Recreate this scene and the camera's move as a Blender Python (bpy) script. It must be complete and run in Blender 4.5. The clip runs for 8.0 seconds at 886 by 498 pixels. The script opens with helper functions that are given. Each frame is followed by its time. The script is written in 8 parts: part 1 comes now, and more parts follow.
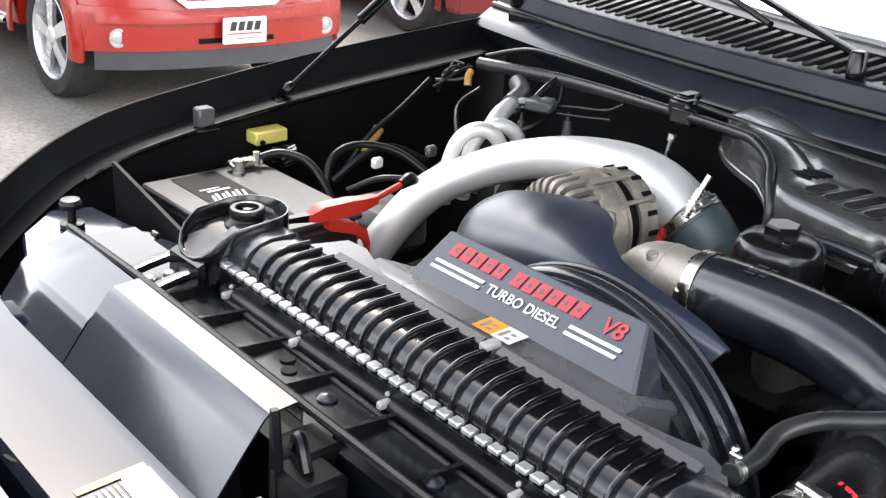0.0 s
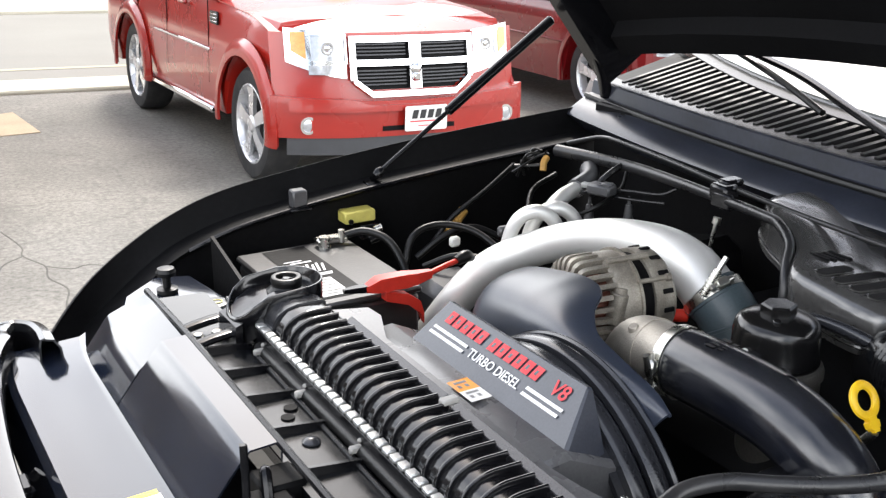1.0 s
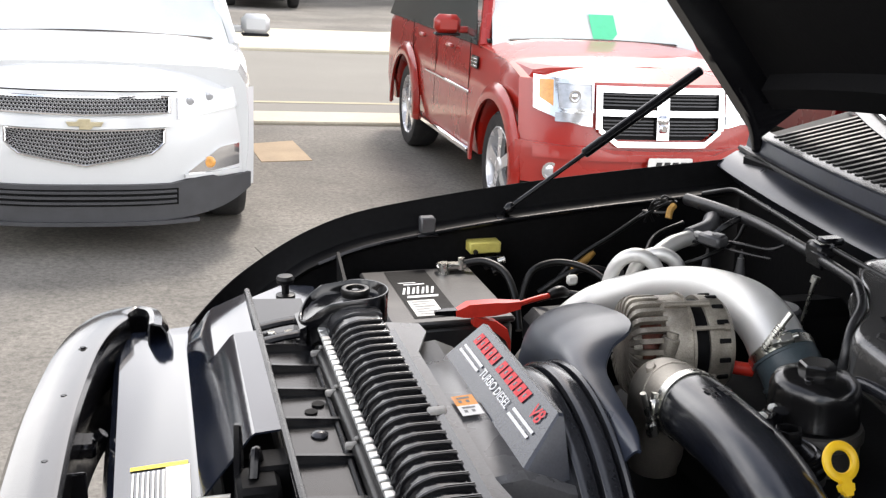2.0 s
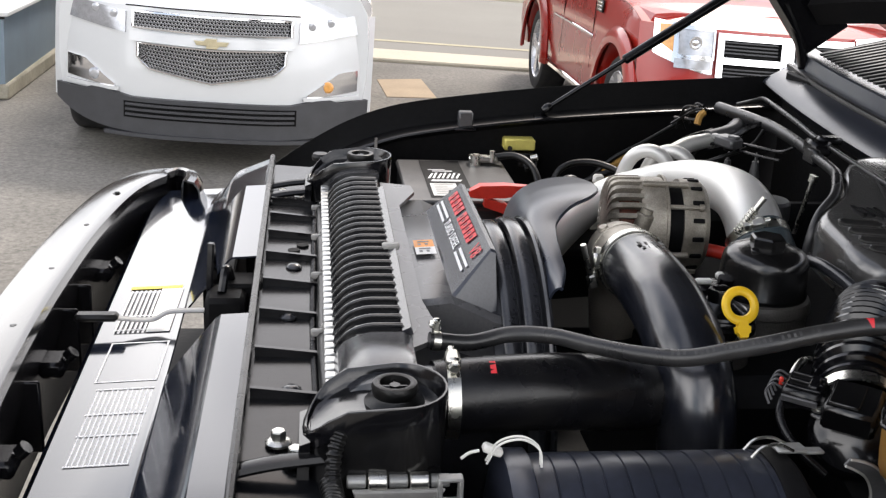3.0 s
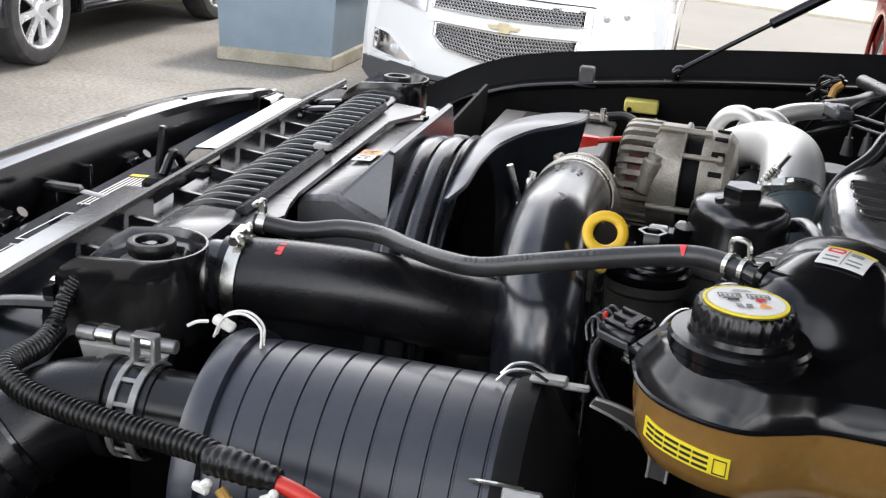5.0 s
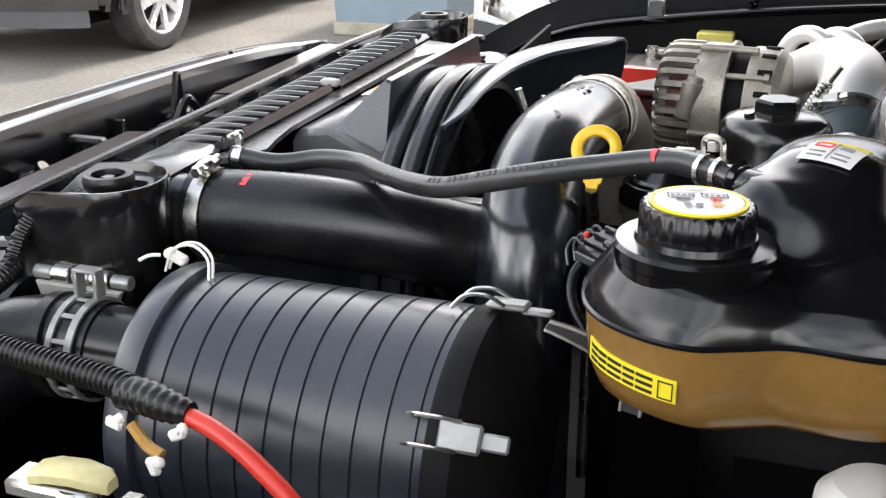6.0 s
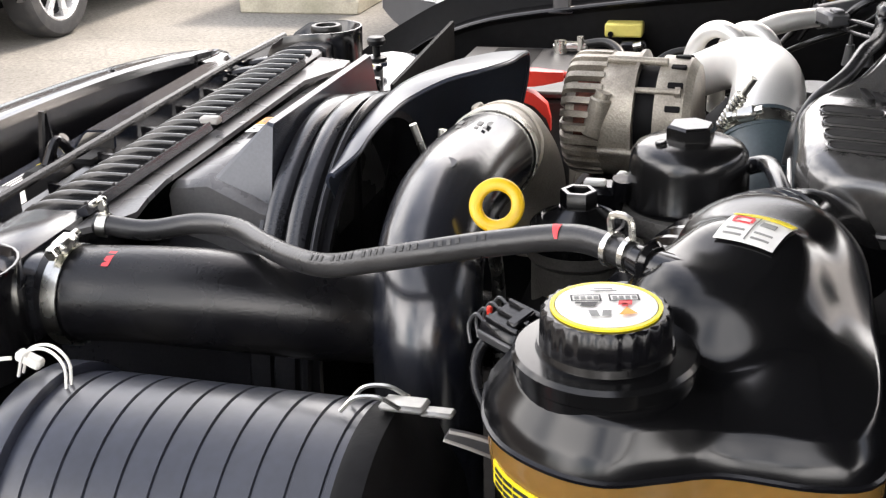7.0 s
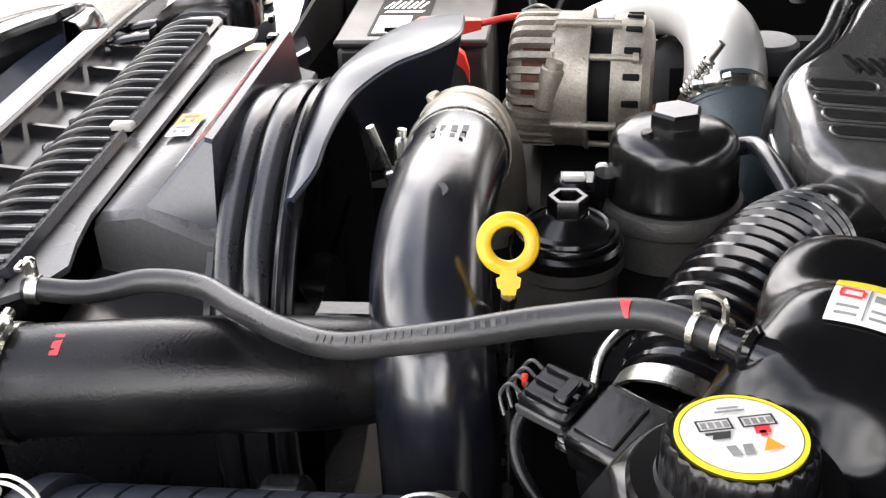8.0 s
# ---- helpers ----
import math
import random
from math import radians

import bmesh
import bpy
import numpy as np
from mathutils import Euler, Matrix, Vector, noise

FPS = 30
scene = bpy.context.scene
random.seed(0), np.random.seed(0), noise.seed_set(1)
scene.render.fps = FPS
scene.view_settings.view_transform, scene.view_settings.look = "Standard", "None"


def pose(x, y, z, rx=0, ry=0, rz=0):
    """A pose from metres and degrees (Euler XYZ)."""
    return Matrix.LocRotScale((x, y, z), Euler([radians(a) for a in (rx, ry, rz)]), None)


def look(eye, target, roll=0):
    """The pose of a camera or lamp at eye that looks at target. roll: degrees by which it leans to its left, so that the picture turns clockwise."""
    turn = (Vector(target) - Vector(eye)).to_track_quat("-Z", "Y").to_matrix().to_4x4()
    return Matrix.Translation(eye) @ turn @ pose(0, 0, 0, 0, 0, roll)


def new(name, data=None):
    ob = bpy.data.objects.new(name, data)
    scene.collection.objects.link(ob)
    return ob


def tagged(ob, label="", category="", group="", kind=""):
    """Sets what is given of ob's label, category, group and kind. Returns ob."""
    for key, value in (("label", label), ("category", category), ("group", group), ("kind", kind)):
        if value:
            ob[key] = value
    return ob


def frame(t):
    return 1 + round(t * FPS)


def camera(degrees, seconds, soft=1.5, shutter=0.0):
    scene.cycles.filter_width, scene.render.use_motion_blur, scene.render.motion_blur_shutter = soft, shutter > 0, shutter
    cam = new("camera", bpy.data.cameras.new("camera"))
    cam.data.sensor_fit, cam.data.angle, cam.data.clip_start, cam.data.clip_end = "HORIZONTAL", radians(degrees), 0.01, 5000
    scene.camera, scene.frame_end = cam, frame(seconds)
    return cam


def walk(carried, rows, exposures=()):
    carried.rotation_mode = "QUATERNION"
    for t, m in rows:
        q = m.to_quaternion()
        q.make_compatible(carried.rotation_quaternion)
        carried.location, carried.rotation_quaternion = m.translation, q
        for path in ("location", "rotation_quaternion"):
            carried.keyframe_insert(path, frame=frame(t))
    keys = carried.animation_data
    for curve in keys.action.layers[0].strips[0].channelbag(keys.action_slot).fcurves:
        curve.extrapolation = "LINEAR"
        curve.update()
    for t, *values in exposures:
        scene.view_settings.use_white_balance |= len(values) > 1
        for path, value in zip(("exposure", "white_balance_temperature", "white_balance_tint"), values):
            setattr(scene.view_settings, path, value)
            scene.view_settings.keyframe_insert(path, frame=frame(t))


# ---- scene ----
cam = camera(43.4, 8.0, soft=1.3)
ROWS = [
    (0, -0.6585, -0.2934, 1.7375, 67.315, -2.600, -40.503),
    (0.5, -0.6152, -0.4243, 1.7751, 70.326, -1.650, -35.263),
    (1, -0.5323, -0.5573, 1.7822, 71.357, 0.029, -29.812),
    (1.2, -0.4682, -0.6019, 1.7892, 72.056, 0.161, -27.133),
    (2.3, -0.2362, -0.8193, 1.7511, 73.521, -1.066, -12.619),
    (2.5, -0.2142, -0.8688, 1.7282, 71.367, -1.669, -13.055),
    (3, -0.0780, -0.9368, 1.6835, 71.372, -2.473, -6.295),
    (3.5, 0.0667, -0.9454, 1.6548, 70.411, -2.770, 0.372),
    (4, 0.1352, -0.9094, 1.6179, 70.609, -0.178, 1.236),
    (4.5, 0.2453, -0.8811, 1.5763, 70.877, 0.497, 5.741),
    (4.7, 0.3360, -0.8693, 1.5742, 71.072, -2.345, 9.035),
    (5.8, 0.5580, -0.7896, 1.5120, 70.645, -0.529, 19.212),
    (6, 0.5685, -0.7565, 1.5040, 69.487, 0.146, 19.486),
    (6.5, 0.5790, -0.6997, 1.5147, 67.817, 2.201, 18.208),
    (7, 0.5609, -0.6404, 1.5498, 67.569, 1.799, 14.806),
    (7.5, 0.4814, -0.5579, 1.5818, 64.329, 2.316, 9.735),
    (8, 0.4215, -0.5157, 1.6090, 61.544, 2.155, 5.705),
]
walk(cam, [(t, pose(x, y, z, rx, ry, rz)) for t, x, y, z, rx, ry, rz in ROWS], [(0.0, 1.10, 6450, 10), (1.0, 0.80, 6500, 10), (2.5, 0.33, 6700, 12), (4.0, 0.28, 6600, 11), (4.7, 0.56, 6550, 11), (5.8, 1.04, 6650, 11), (7.0, 1.29, 6950, 13), (8.0, 1.46, 6900, 13)])

# ---- light ----
SUN_EL, SUN_AZ = radians(48), radians(25)
world = bpy.data.worlds.new("sky")
scene.world = world
world.use_nodes = True
wn = world.node_tree
sky = wn.nodes.new("ShaderNodeTexSky")
sky.sky_type = "NISHITA"
sky.sun_disc = False
sky.sun_elevation, sky.sun_rotation = SUN_EL, SUN_AZ
sky.air_density, sky.dust_density, sky.ozone_density = 1.0, 3.0, 1.0
# thin broken cloud over the blue
wco = wn.nodes.new("ShaderNodeTexCoord")
wno = wn.nodes.new("ShaderNodeTexNoise")
wno.inputs["Scale"].default_value, wno.inputs["Detail"].default_value = 2.2, 4
wn.links.new(wco.outputs["Generated"], wno.inputs["Vector"])
wmr = wn.nodes.new("ShaderNodeMapRange")
wmr.inputs["From Min"].default_value, wmr.inputs["From Max"].default_value = 0.38, 0.60
wmr.inputs["To Min"].default_value, wmr.inputs["To Max"].default_value = 0.12, 1.0
wn.links.new(wno.outputs["Fac"], wmr.inputs["Value"])
wmx = wn.nodes.new("ShaderNodeMix")
wmx.data_type = "RGBA"
wsp = wn.nodes.new("ShaderNodeSeparateXYZ")
wn.links.new(wco.outputs["Generated"], wsp.inputs[0])
wel = wn.nodes.new("ShaderNodeMapRange")
wel.inputs["From Min"].default_value, wel.inputs["From Max"].default_value = 0.33, 0.76
wel.inputs["To Min"].default_value, wel.inputs["To Max"].default_value = 1.0, 0.18
wn.links.new(wsp.outputs["Z"], wel.inputs["Value"])
wmu = wn.nodes.new("ShaderNodeMath")
wmu.operation = "MULTIPLY"
wn.links.new(wmr.outputs["Result"], wmu.inputs[0])
wn.links.new(wel.outputs["Result"], wmu.inputs[1])
wn.links.new(wmu.outputs["Value"], wmx.inputs["Factor"])
wn.links.new(sky.outputs[0], wmx.inputs["A"])
wmx.inputs["B"].default_value = (23.0, 23.2, 23.6, 1)
wn.links.new(wmx.outputs["Result"], wn.nodes["Background"].inputs[0])
wn.nodes["Background"].inputs[1].default_value = 0.15
sun = new("sun", bpy.data.lights.new("sun", "SUN"))
sun.data.energy, sun.data.angle, sun.data.color = 2.2, radians(10), (1.0, 0.96, 0.9)
sun_from = Vector((math.sin(SUN_AZ) * math.cos(SUN_EL), math.cos(SUN_AZ) * math.cos(SUN_EL), math.sin(SUN_EL)))
sun.matrix_world = look(sun_from * 30, (0, 0, 0))

# ---- materials ----
def mat(name, col, rough=0.5, metal=0.0, var=0.15, scale=8.0, bump=0.0, fine=120.0, coat=0.0, spec=0.5, rvar=0.12, trans=0.0, sub=0.0, rand=0.0, dirt=None, dirt_amt=0.3):
    """A surface with blotches at one scale and grain at another; dirt mixes in a second colour in patches."""
    m = bpy.data.materials.new(name)
    m.use_nodes = True
    nt = m.node_tree
    p = nt.nodes["Principled BSDF"]
    L = nt.links.new
    co = nt.nodes.new("ShaderNodeTexCoord")
    n1 = nt.nodes.new("ShaderNodeTexNoise")
    n1.inputs["Scale"].default_value, n1.inputs["Detail"].default_value = scale, 5
    n2 = nt.nodes.new("ShaderNodeTexNoise")
    n2.inputs["Scale"].default_value, n2.inputs["Detail"].default_value = fine, 3
    L(co.outputs["Object"], n1.inputs["Vector"])
    L(co.outputs["Object"], n2.inputs["Vector"])
    ramp = nt.nodes.new("ShaderNodeValToRGB")
    ramp.color_ramp.elements[0].position, ramp.color_ramp.elements[1].position = 0.3, 0.7
    ramp.color_ramp.elements[0].color = (*[c * (1 - var) for c in col], 1)
    ramp.color_ramp.elements[1].color = (*[min(1, c * (1 + var)) for c in col], 1)
    L(n1.outputs["Fac"], ramp.inputs["Fac"])
    grain = nt.nodes.new("ShaderNodeMix")
    grain.data_type, grain.blend_type = "RGBA", "OVERLAY"
    grain.inputs["Factor"].default_value = min(1.0, var * 1.5)
    L(ramp.outputs["Color"], grain.inputs["A"])
    L(n2.outputs["Fac"], grain.inputs["B"])
    out = grain.outputs["Result"]
    if rand:
        oi = nt.nodes.new("ShaderNodeObjectInfo")
        hsv = nt.nodes.new("ShaderNodeHueSaturation")
        mr = nt.nodes.new("ShaderNodeMapRange")
        mr.inputs["To Min"].default_value, mr.inputs["To Max"].default_value = 1 - rand, 1 + rand
        L(oi.outputs["Random"], mr.inputs["Value"])
        L(mr.outputs["Result"], hsv.inputs["Value"])
        L(out, hsv.inputs["Color"])
        out = hsv.outputs["Color"]
    if dirt:
        n3 = nt.nodes.new("ShaderNodeTexNoise")
        n3.inputs["Scale"].default_value, n3.inputs["Detail"].default_value = scale * 0.6, 8
        L(co.outputs["Object"], n3.inputs["Vector"])
        mr3 = nt.nodes.new("ShaderNodeMapRange")
        mr3.inputs["From Min"].default_value, mr3.inputs["From Max"].default_value = 0.45, 0.75
        mr3.inputs["To Max"].default_value = dirt_amt
        L(n3.outputs["Fac"], mr3.inputs["Value"])
        mx = nt.nodes.new("ShaderNodeMix")
        mx.data_type = "RGBA"
        L(mr3.outputs["Result"], mx.inputs["Factor"])
        L(out, mx.inputs["A"])
        mx.inputs["B"].default_value = (*dirt, 1)
        out = mx.outputs["Result"]
    L(out, p.inputs["Base Color"])
    rr = nt.nodes.new("ShaderNodeMapRange")
    rr.inputs["To Min"].default_value, rr.inputs["To Max"].default_value = max(0.02, rough - rvar), min(1, rough + rvar)
    L(n1.outputs["Fac"], rr.inputs["Value"])
    L(rr.outputs["Result"], p.inputs["Roughness"])
    p.inputs["Metallic"].default_value = metal
    p.inputs["Specular IOR Level"].default_value = spec
    p.inputs["Coat Weight"].default_value = coat
    p.inputs["Coat Roughness"].default_value = 0.06
    p.inputs["Transmission Weight"].default_value = trans
    if sub:
        p.inputs["Subsurface Weight"].default_value = sub
        p.inputs["Subsurface Radius"].default_value = (0.02, 0.01, 0.004)
    if bump:
        b = nt.nodes.new("ShaderNodeBump")
        b.inputs["Strength"].default_value, b.inputs["Distance"].default_value = bump, 0.002
        L(n2.outputs["Fac"], b.inputs["Height"])
        L(b.outputs["Normal"], p.inputs["Normal"])
    return m


CAPM = mat("moulded_cap_plastic", (0.0045, 0.0045, 0.005), 0.20, scale=18, var=0.3, bump=0.06, rvar=0.08, spec=0.6, dirt=(0.03, 0.028, 0.025), dirt_amt=0.3)
GLOSS = mat("gloss_black_plastic", (0.005, 0.005, 0.006), 0.13, scale=14, var=0.3, bump=0.03, rvar=0.07, spec=0.6, dirt=(0.02, 0.02, 0.019), dirt_amt=0.2)
PLENUM = mat("grey_plenum_plastic", (0.044, 0.043, 0.042), 0.20, scale=14, var=0.2, rvar=0.05, spec=1.0, coat=0.35, bump=0.02, dirt=(0.09, 0.088, 0.085), dirt_amt=0.25)
PIPEBLK = mat("moulded_pipe_plastic", (0.007, 0.008, 0.012), 0.20, scale=16, var=0.3, rvar=0.10, spec=0.95, bump=0.05, dirt=(0.05, 0.05, 0.05), dirt_amt=0.35)
COVERM = mat("fan_cover_plastic", (0.024, 0.030, 0.046), 0.30, scale=7, var=0.2, rvar=0.08, spec=0.7, bump=0.03, fine=350, dirt=(0.10, 0.098, 0.095), dirt_amt=0.25)
MATTE = mat("matte_black_plastic", (0.004, 0.004, 0.0045), 0.6, scale=10, var=0.3, bump=0.1, spec=0.15)
BRACK = mat("pale_bracket_plastic", (0.34, 0.33, 0.31), 0.45, scale=25, var=0.15, dirt=(0.15, 0.14, 0.13), dirt_amt=0.4)
DULL = mat("dull_steel_strap", (0.30, 0.30, 0.29), 0.38, metal=0.5, scale=25, var=0.2, dirt=(0.1, 0.1, 0.1), dirt_amt=0.4)
HOODIN = mat("hood_liner", (0.003, 0.003, 0.0035), 0.8, scale=7, var=0.3, bump=0.2, spec=0.15)
CANM = mat("filter_canister_plastic", (0.020, 0.023, 0.034), 0.30, scale=9, var=0.3, rvar=0.06, spec=0.7, bump=0.05, dirt=(0.02, 0.02, 0.02), dirt_amt=0.3)
BLACK = mat("black_plastic", (0.004, 0.004, 0.005), 0.21, spec=0.42, scale=12, var=0.3, bump=0.08, rvar=0.08, dirt=(0.018, 0.017, 0.016), dirt_amt=0.25)
SATIN = mat("charcoal_satin_plastic", (0.022, 0.023, 0.027), 0.20, scale=10, var=0.2, rvar=0.07, bump=0.03, fine=300, spec=0.7, dirt=(0.07, 0.068, 0.065), dirt_amt=0.2)
PANELM = mat("navy_black_panel_plastic", (0.038, 0.042, 0.055), 0.25, scale=8, var=0.18, bump=0.02, fine=350, spec=0.8, rvar=0.06)
SHROUDM = mat("grey_shroud_plastic", (0.105, 0.104, 0.106), 0.28, scale=8, var=0.18, bump=0.02, fine=350, spec=0.5, coat=0.0, rvar=0.07, dirt=(0.09, 0.088, 0.085), dirt_amt=0.25)
GREYPL = mat("dusty_grey_plastic", (0.060, 0.060, 0.063), 0.36, scale=9, var=0.2, bump=0.12, fine=260, spec=0.7, dirt=(0.13, 0.125, 0.115), dirt_amt=0.3)
RUBBER = mat("black_rubber", (0.005, 0.005, 0.005), 0.34, spec=0.35, scale=18, var=0.3, bump=0.2, fine=400, dirt=(0.03, 0.028, 0.026), dirt_amt=0.25)
HOSE = mat("worn_hose_rubber", (0.005, 0.005, 0.006), 0.26, spec=0.38, scale=22, var=0.3, bump=0.12, fine=500, dirt=(0.04, 0.038, 0.034), dirt_amt=0.3)
THINHOSE = mat("grey_hose_rubber", (0.018, 0.018, 0.019), 0.30, scale=22, var=0.25, bump=0.12, fine=500, dirt=(0.08, 0.076, 0.07), dirt_amt=0.3)
BAYBLK = mat("dark_bay_steel", (0.0045, 0.0045, 0.005), 0.55, spec=0.1, scale=6, var=0.4, bump=0.2, fine=90, dirt=(0.012, 0.011, 0.010), dirt_amt=0.35)
PAINTK = mat("black_car_paint", (0.004, 0.004, 0.005), 0.20, coat=0.1, spec=0.25, scale=5, var=0.2, rvar=0.06, dirt=(0.03, 0.03, 0.03), dirt_amt=0.12)
SHELLM = mat("grained_black_plastic", (0.007, 0.007, 0.008), 0.14, scale=9, var=0.3, rvar=0.07, spec=0.8, coat=0.4, bump=0.04, fine=300, dirt=(0.03, 0.028, 0.025), dirt_amt=0.4)
SLATM = mat("cowl_slat_plastic", (0.006, 0.006, 0.007), 0.42, scale=12, var=0.3, bump=0.08, rvar=0.08, spec=0.4, dirt=(0.03, 0.028, 0.026), dirt_amt=0.3)
SUPPORTM = mat("black_stamped_steel", (0.0035, 0.004, 0.0055), 0.22, scale=14, var=0.3, rvar=0.10, spec=0.4, bump=0.04, dirt=(0.02, 0.02, 0.02), dirt_amt=0.3)
SHIELD = mat("black_sheet_panel", (0.008, 0.011, 0.020), 0.10, scale=7, var=0.2, rvar=0.05, coat=0.55, spec=0.7, bump=0.02, dirt=(0.05, 0.05, 0.05), dirt_amt=0.25)
HOSEINK = mat("faded_hose_print", (0.050, 0.050, 0.049), 0.6, scale=60, var=0.4)
ALU = mat("cast_aluminium", (0.42, 0.385, 0.33), 0.42, metal=0.6, scale=25, var=0.15, bump=0.3, fine=500, dirt=(0.20, 0.165, 0.13), dirt_amt=0.35)
PIPEAL = mat("brushed_aluminium_tube", (0.74, 0.73, 0.70), 0.44, metal=0.55, scale=12, var=0.06, bump=0.05, fine=350, dirt=(0.45, 0.43, 0.40), dirt_amt=0.22)
ALTM = mat("oxidised_alternator_casting", (0.34, 0.31, 0.26), 0.42, metal=0.45, scale=30, var=0.3, bump=0.35, fine=450, dirt=(0.07, 0.052, 0.036), dirt_amt=0.7)
TANKTOP = mat("smooth_black_tank_plastic", (0.0035, 0.0035, 0.004), 0.17, scale=14, var=0.2, bump=0.01, rvar=0.04, spec=0.42, dirt=(0.012, 0.012, 0.011), dirt_amt=0.2)
ZINC = mat("zinc_plated_steel", (0.66, 0.65, 0.60), 0.28, metal=1.0, scale=40, var=0.15, bump=0.1)
CHROME = mat("chrome", (0.86, 0.86, 0.87), 0.08, metal=1.0, scale=6, var=0.04, rvar=0.04)
COPPER = mat("copper_windings", (0.13, 0.038, 0.022), 0.5, metal=0.3, scale=60, var=0.4, bump=0.4)
WHITE = mat("white_plastic", (0.78, 0.77, 0.72), 0.4, scale=20, var=0.06, dirt=(0.4, 0.36, 0.3), dirt_amt=0.2)
STRIP = mat("bare_crimped_aluminium", (0.72, 0.72, 0.70), 0.38, metal=0.7, scale=30, var=0.12)
YELLOW = mat("yellow_plastic", (0.80, 0.50, 0.015), 0.35, scale=30, var=0.08, dirt=(0.35, 0.22, 0.03), dirt_amt=0.2)
PALEY = mat("pale_yellow_plastic", (0.62, 0.54, 0.13), 0.5, scale=30, var=0.1, dirt=(0.3, 0.25, 0.1), dirt_amt=0.3)
RED = mat("red_plastic", (0.62, 0.035, 0.02), 0.38, scale=25, var=0.12, dirt=(0.25, 0.02, 0.02), dirt_amt=0.25)
REDINK = mat("red_print", (0.68, 0.035, 0.045), 0.5, scale=30, var=0.06)
WHITEINK = mat("white_print", (0.80, 0.80, 0.80), 0.5, scale=30, var=0.04)
GREYINK = mat("grey_print", (0.22, 0.22, 0.21), 0.6, scale=60, var=0.1)
BLACKINK = mat("black_print", (0.02, 0.02, 0.02), 0.5, scale=30, var=0.1)
ORANGE = mat("orange_print", (0.85, 0.30, 0.02), 0.45, scale=30, var=0.06)
LABEL = mat("white_sticker", (0.74, 0.73, 0.70), 0.35, scale=30, var=0.05)
LABELY = mat("yellow_sticker", (0.82, 0.66, 0.03), 0.4, scale=30, var=0.05)
TAN = mat("tan_wire_sleeve", (0.42, 0.23, 0.05), 0.6, scale=40, var=0.2)
AMBER = mat("amber_translucent_tank", (0.235, 0.130, 0.038), 0.17, scale=5, var=0.12, sub=0.35, bump=0.02, dirt=(0.17, 0.085, 0.028), dirt_amt=0.35)
BATT = mat("battery_case_grey", (0.030, 0.029, 0.029), 0.42, scale=12, var=0.15, bump=0.15, fine=200, dirt=(0.22, 0.2, 0.18), dirt_amt=0.3)
CARRED = mat("red_car_paint", (0.33, 0.014, 0.008), 0.28, coat=0.6, scale=3, var=0.05, rvar=0.05)
CARRED2 = mat("dark_red_car_paint", (0.17, 0.006, 0.008), 0.28, coat=0.7, scale=3, var=0.05, rvar=0.05)
CARWHITE = mat("silver_white_car_paint", (0.62, 0.63, 0.63), 0.25, coat=1.0, scale=3, var=0.02, rvar=0.05)
CARBLACK = mat("gloss_black_car_paint", (0.008, 0.008, 0.009), 0.2, coat=1.0, scale=3, var=0.1, rvar=0.05)
CARGREY = mat("charcoal_bumper_plastic", (0.045, 0.046, 0.050), 0.5, scale=12, var=0.12, bump=0.1, fine=300)
TYRE = mat("tyre_rubber", (0.020, 0.020, 0.021), 0.75, scale=20, var=0.2, bump=0.3, fine=150, dirt=(0.10, 0.09, 0.08), dirt_amt=0.3)
LENS = mat("clear_lamp_lens", (0.50, 0.51, 0.53), 0.10, metal=0.5, scale=30, var=0.12, rvar=0.05, coat=1.0)
RIMM = mat("polished_alloy", (0.78, 0.78, 0.79), 0.26, metal=0.55, scale=10, var=0.08, dirt=(0.3, 0.29, 0.27), dirt_amt=0.2)
LAMPOR = mat("amber_lamp_lens", (0.72, 0.34, 0.08), 0.2, scale=30, var=0.15, coat=1.0)
GLASS = mat("car_window_glass", (0.05, 0.065, 0.065), 0.05, scale=3, var=0.1, rvar=0.03, coat=1.0, spec=0.8)
# pale base colour stands in for bright sky reflected in the glass
WSHIELD = mat("windscreen_glass_sky_pale", (0.62, 0.66, 0.65), 0.06, scale=3, var=0.1, rvar=0.03, coat=1.0, spec=0.9)
GREENS = mat("green_sticker", (0.10, 0.60, 0.32), 0.5, scale=20, var=0.05)
SIDING = mat("blue_grey_painted_board", (0.21, 0.27, 0.32), 0.6, scale=4, var=0.08, bump=0.2, dirt=(0.14, 0.17, 0.19), dirt_amt=0.35)
STONE = mat("weathered_concrete", (0.36, 0.33, 0.26), 0.85, scale=5, var=0.2, bump=0.6, fine=60, dirt=(0.18, 0.18, 0.12), dirt_amt=0.5)
KERBM = mat("pale_concrete", (0.52, 0.48, 0.38), 0.85, scale=1.5, var=0.1, bump=0.4, fine=40)
ROADM = mat("pale_worn_road", (0.215, 0.205, 0.18), 0.85, scale=0.6, var=0.1, bump=0.3, fine=60)
PATCHM = mat("sandy_concrete_patch", (0.40, 0.31, 0.21), 0.9, scale=3, var=0.12, bump=0.4, fine=60)
SKYBLOCK = mat("dull_brown_blocker", (0.075, 0.060, 0.050), 0.85, scale=0.5, var=0.3, bump=0.3, fine=14, dirt=(0.12, 0.11, 0.10), dirt_amt=0.4)
CRACKM = mat("crack_filler", (0.10, 0.094, 0.082), 0.9, scale=8, var=0.3)
LINEY = mat("yellow_road_paint", (0.38, 0.34, 0.22), 0.7, scale=4, var=0.12)

ASPHALT = mat("asphalt", (0.178, 0.166, 0.145), 0.85, scale=0.9, var=0.12, bump=0.45, fine=110, dirt=(0.25, 0.238, 0.215), dirt_amt=0.7)
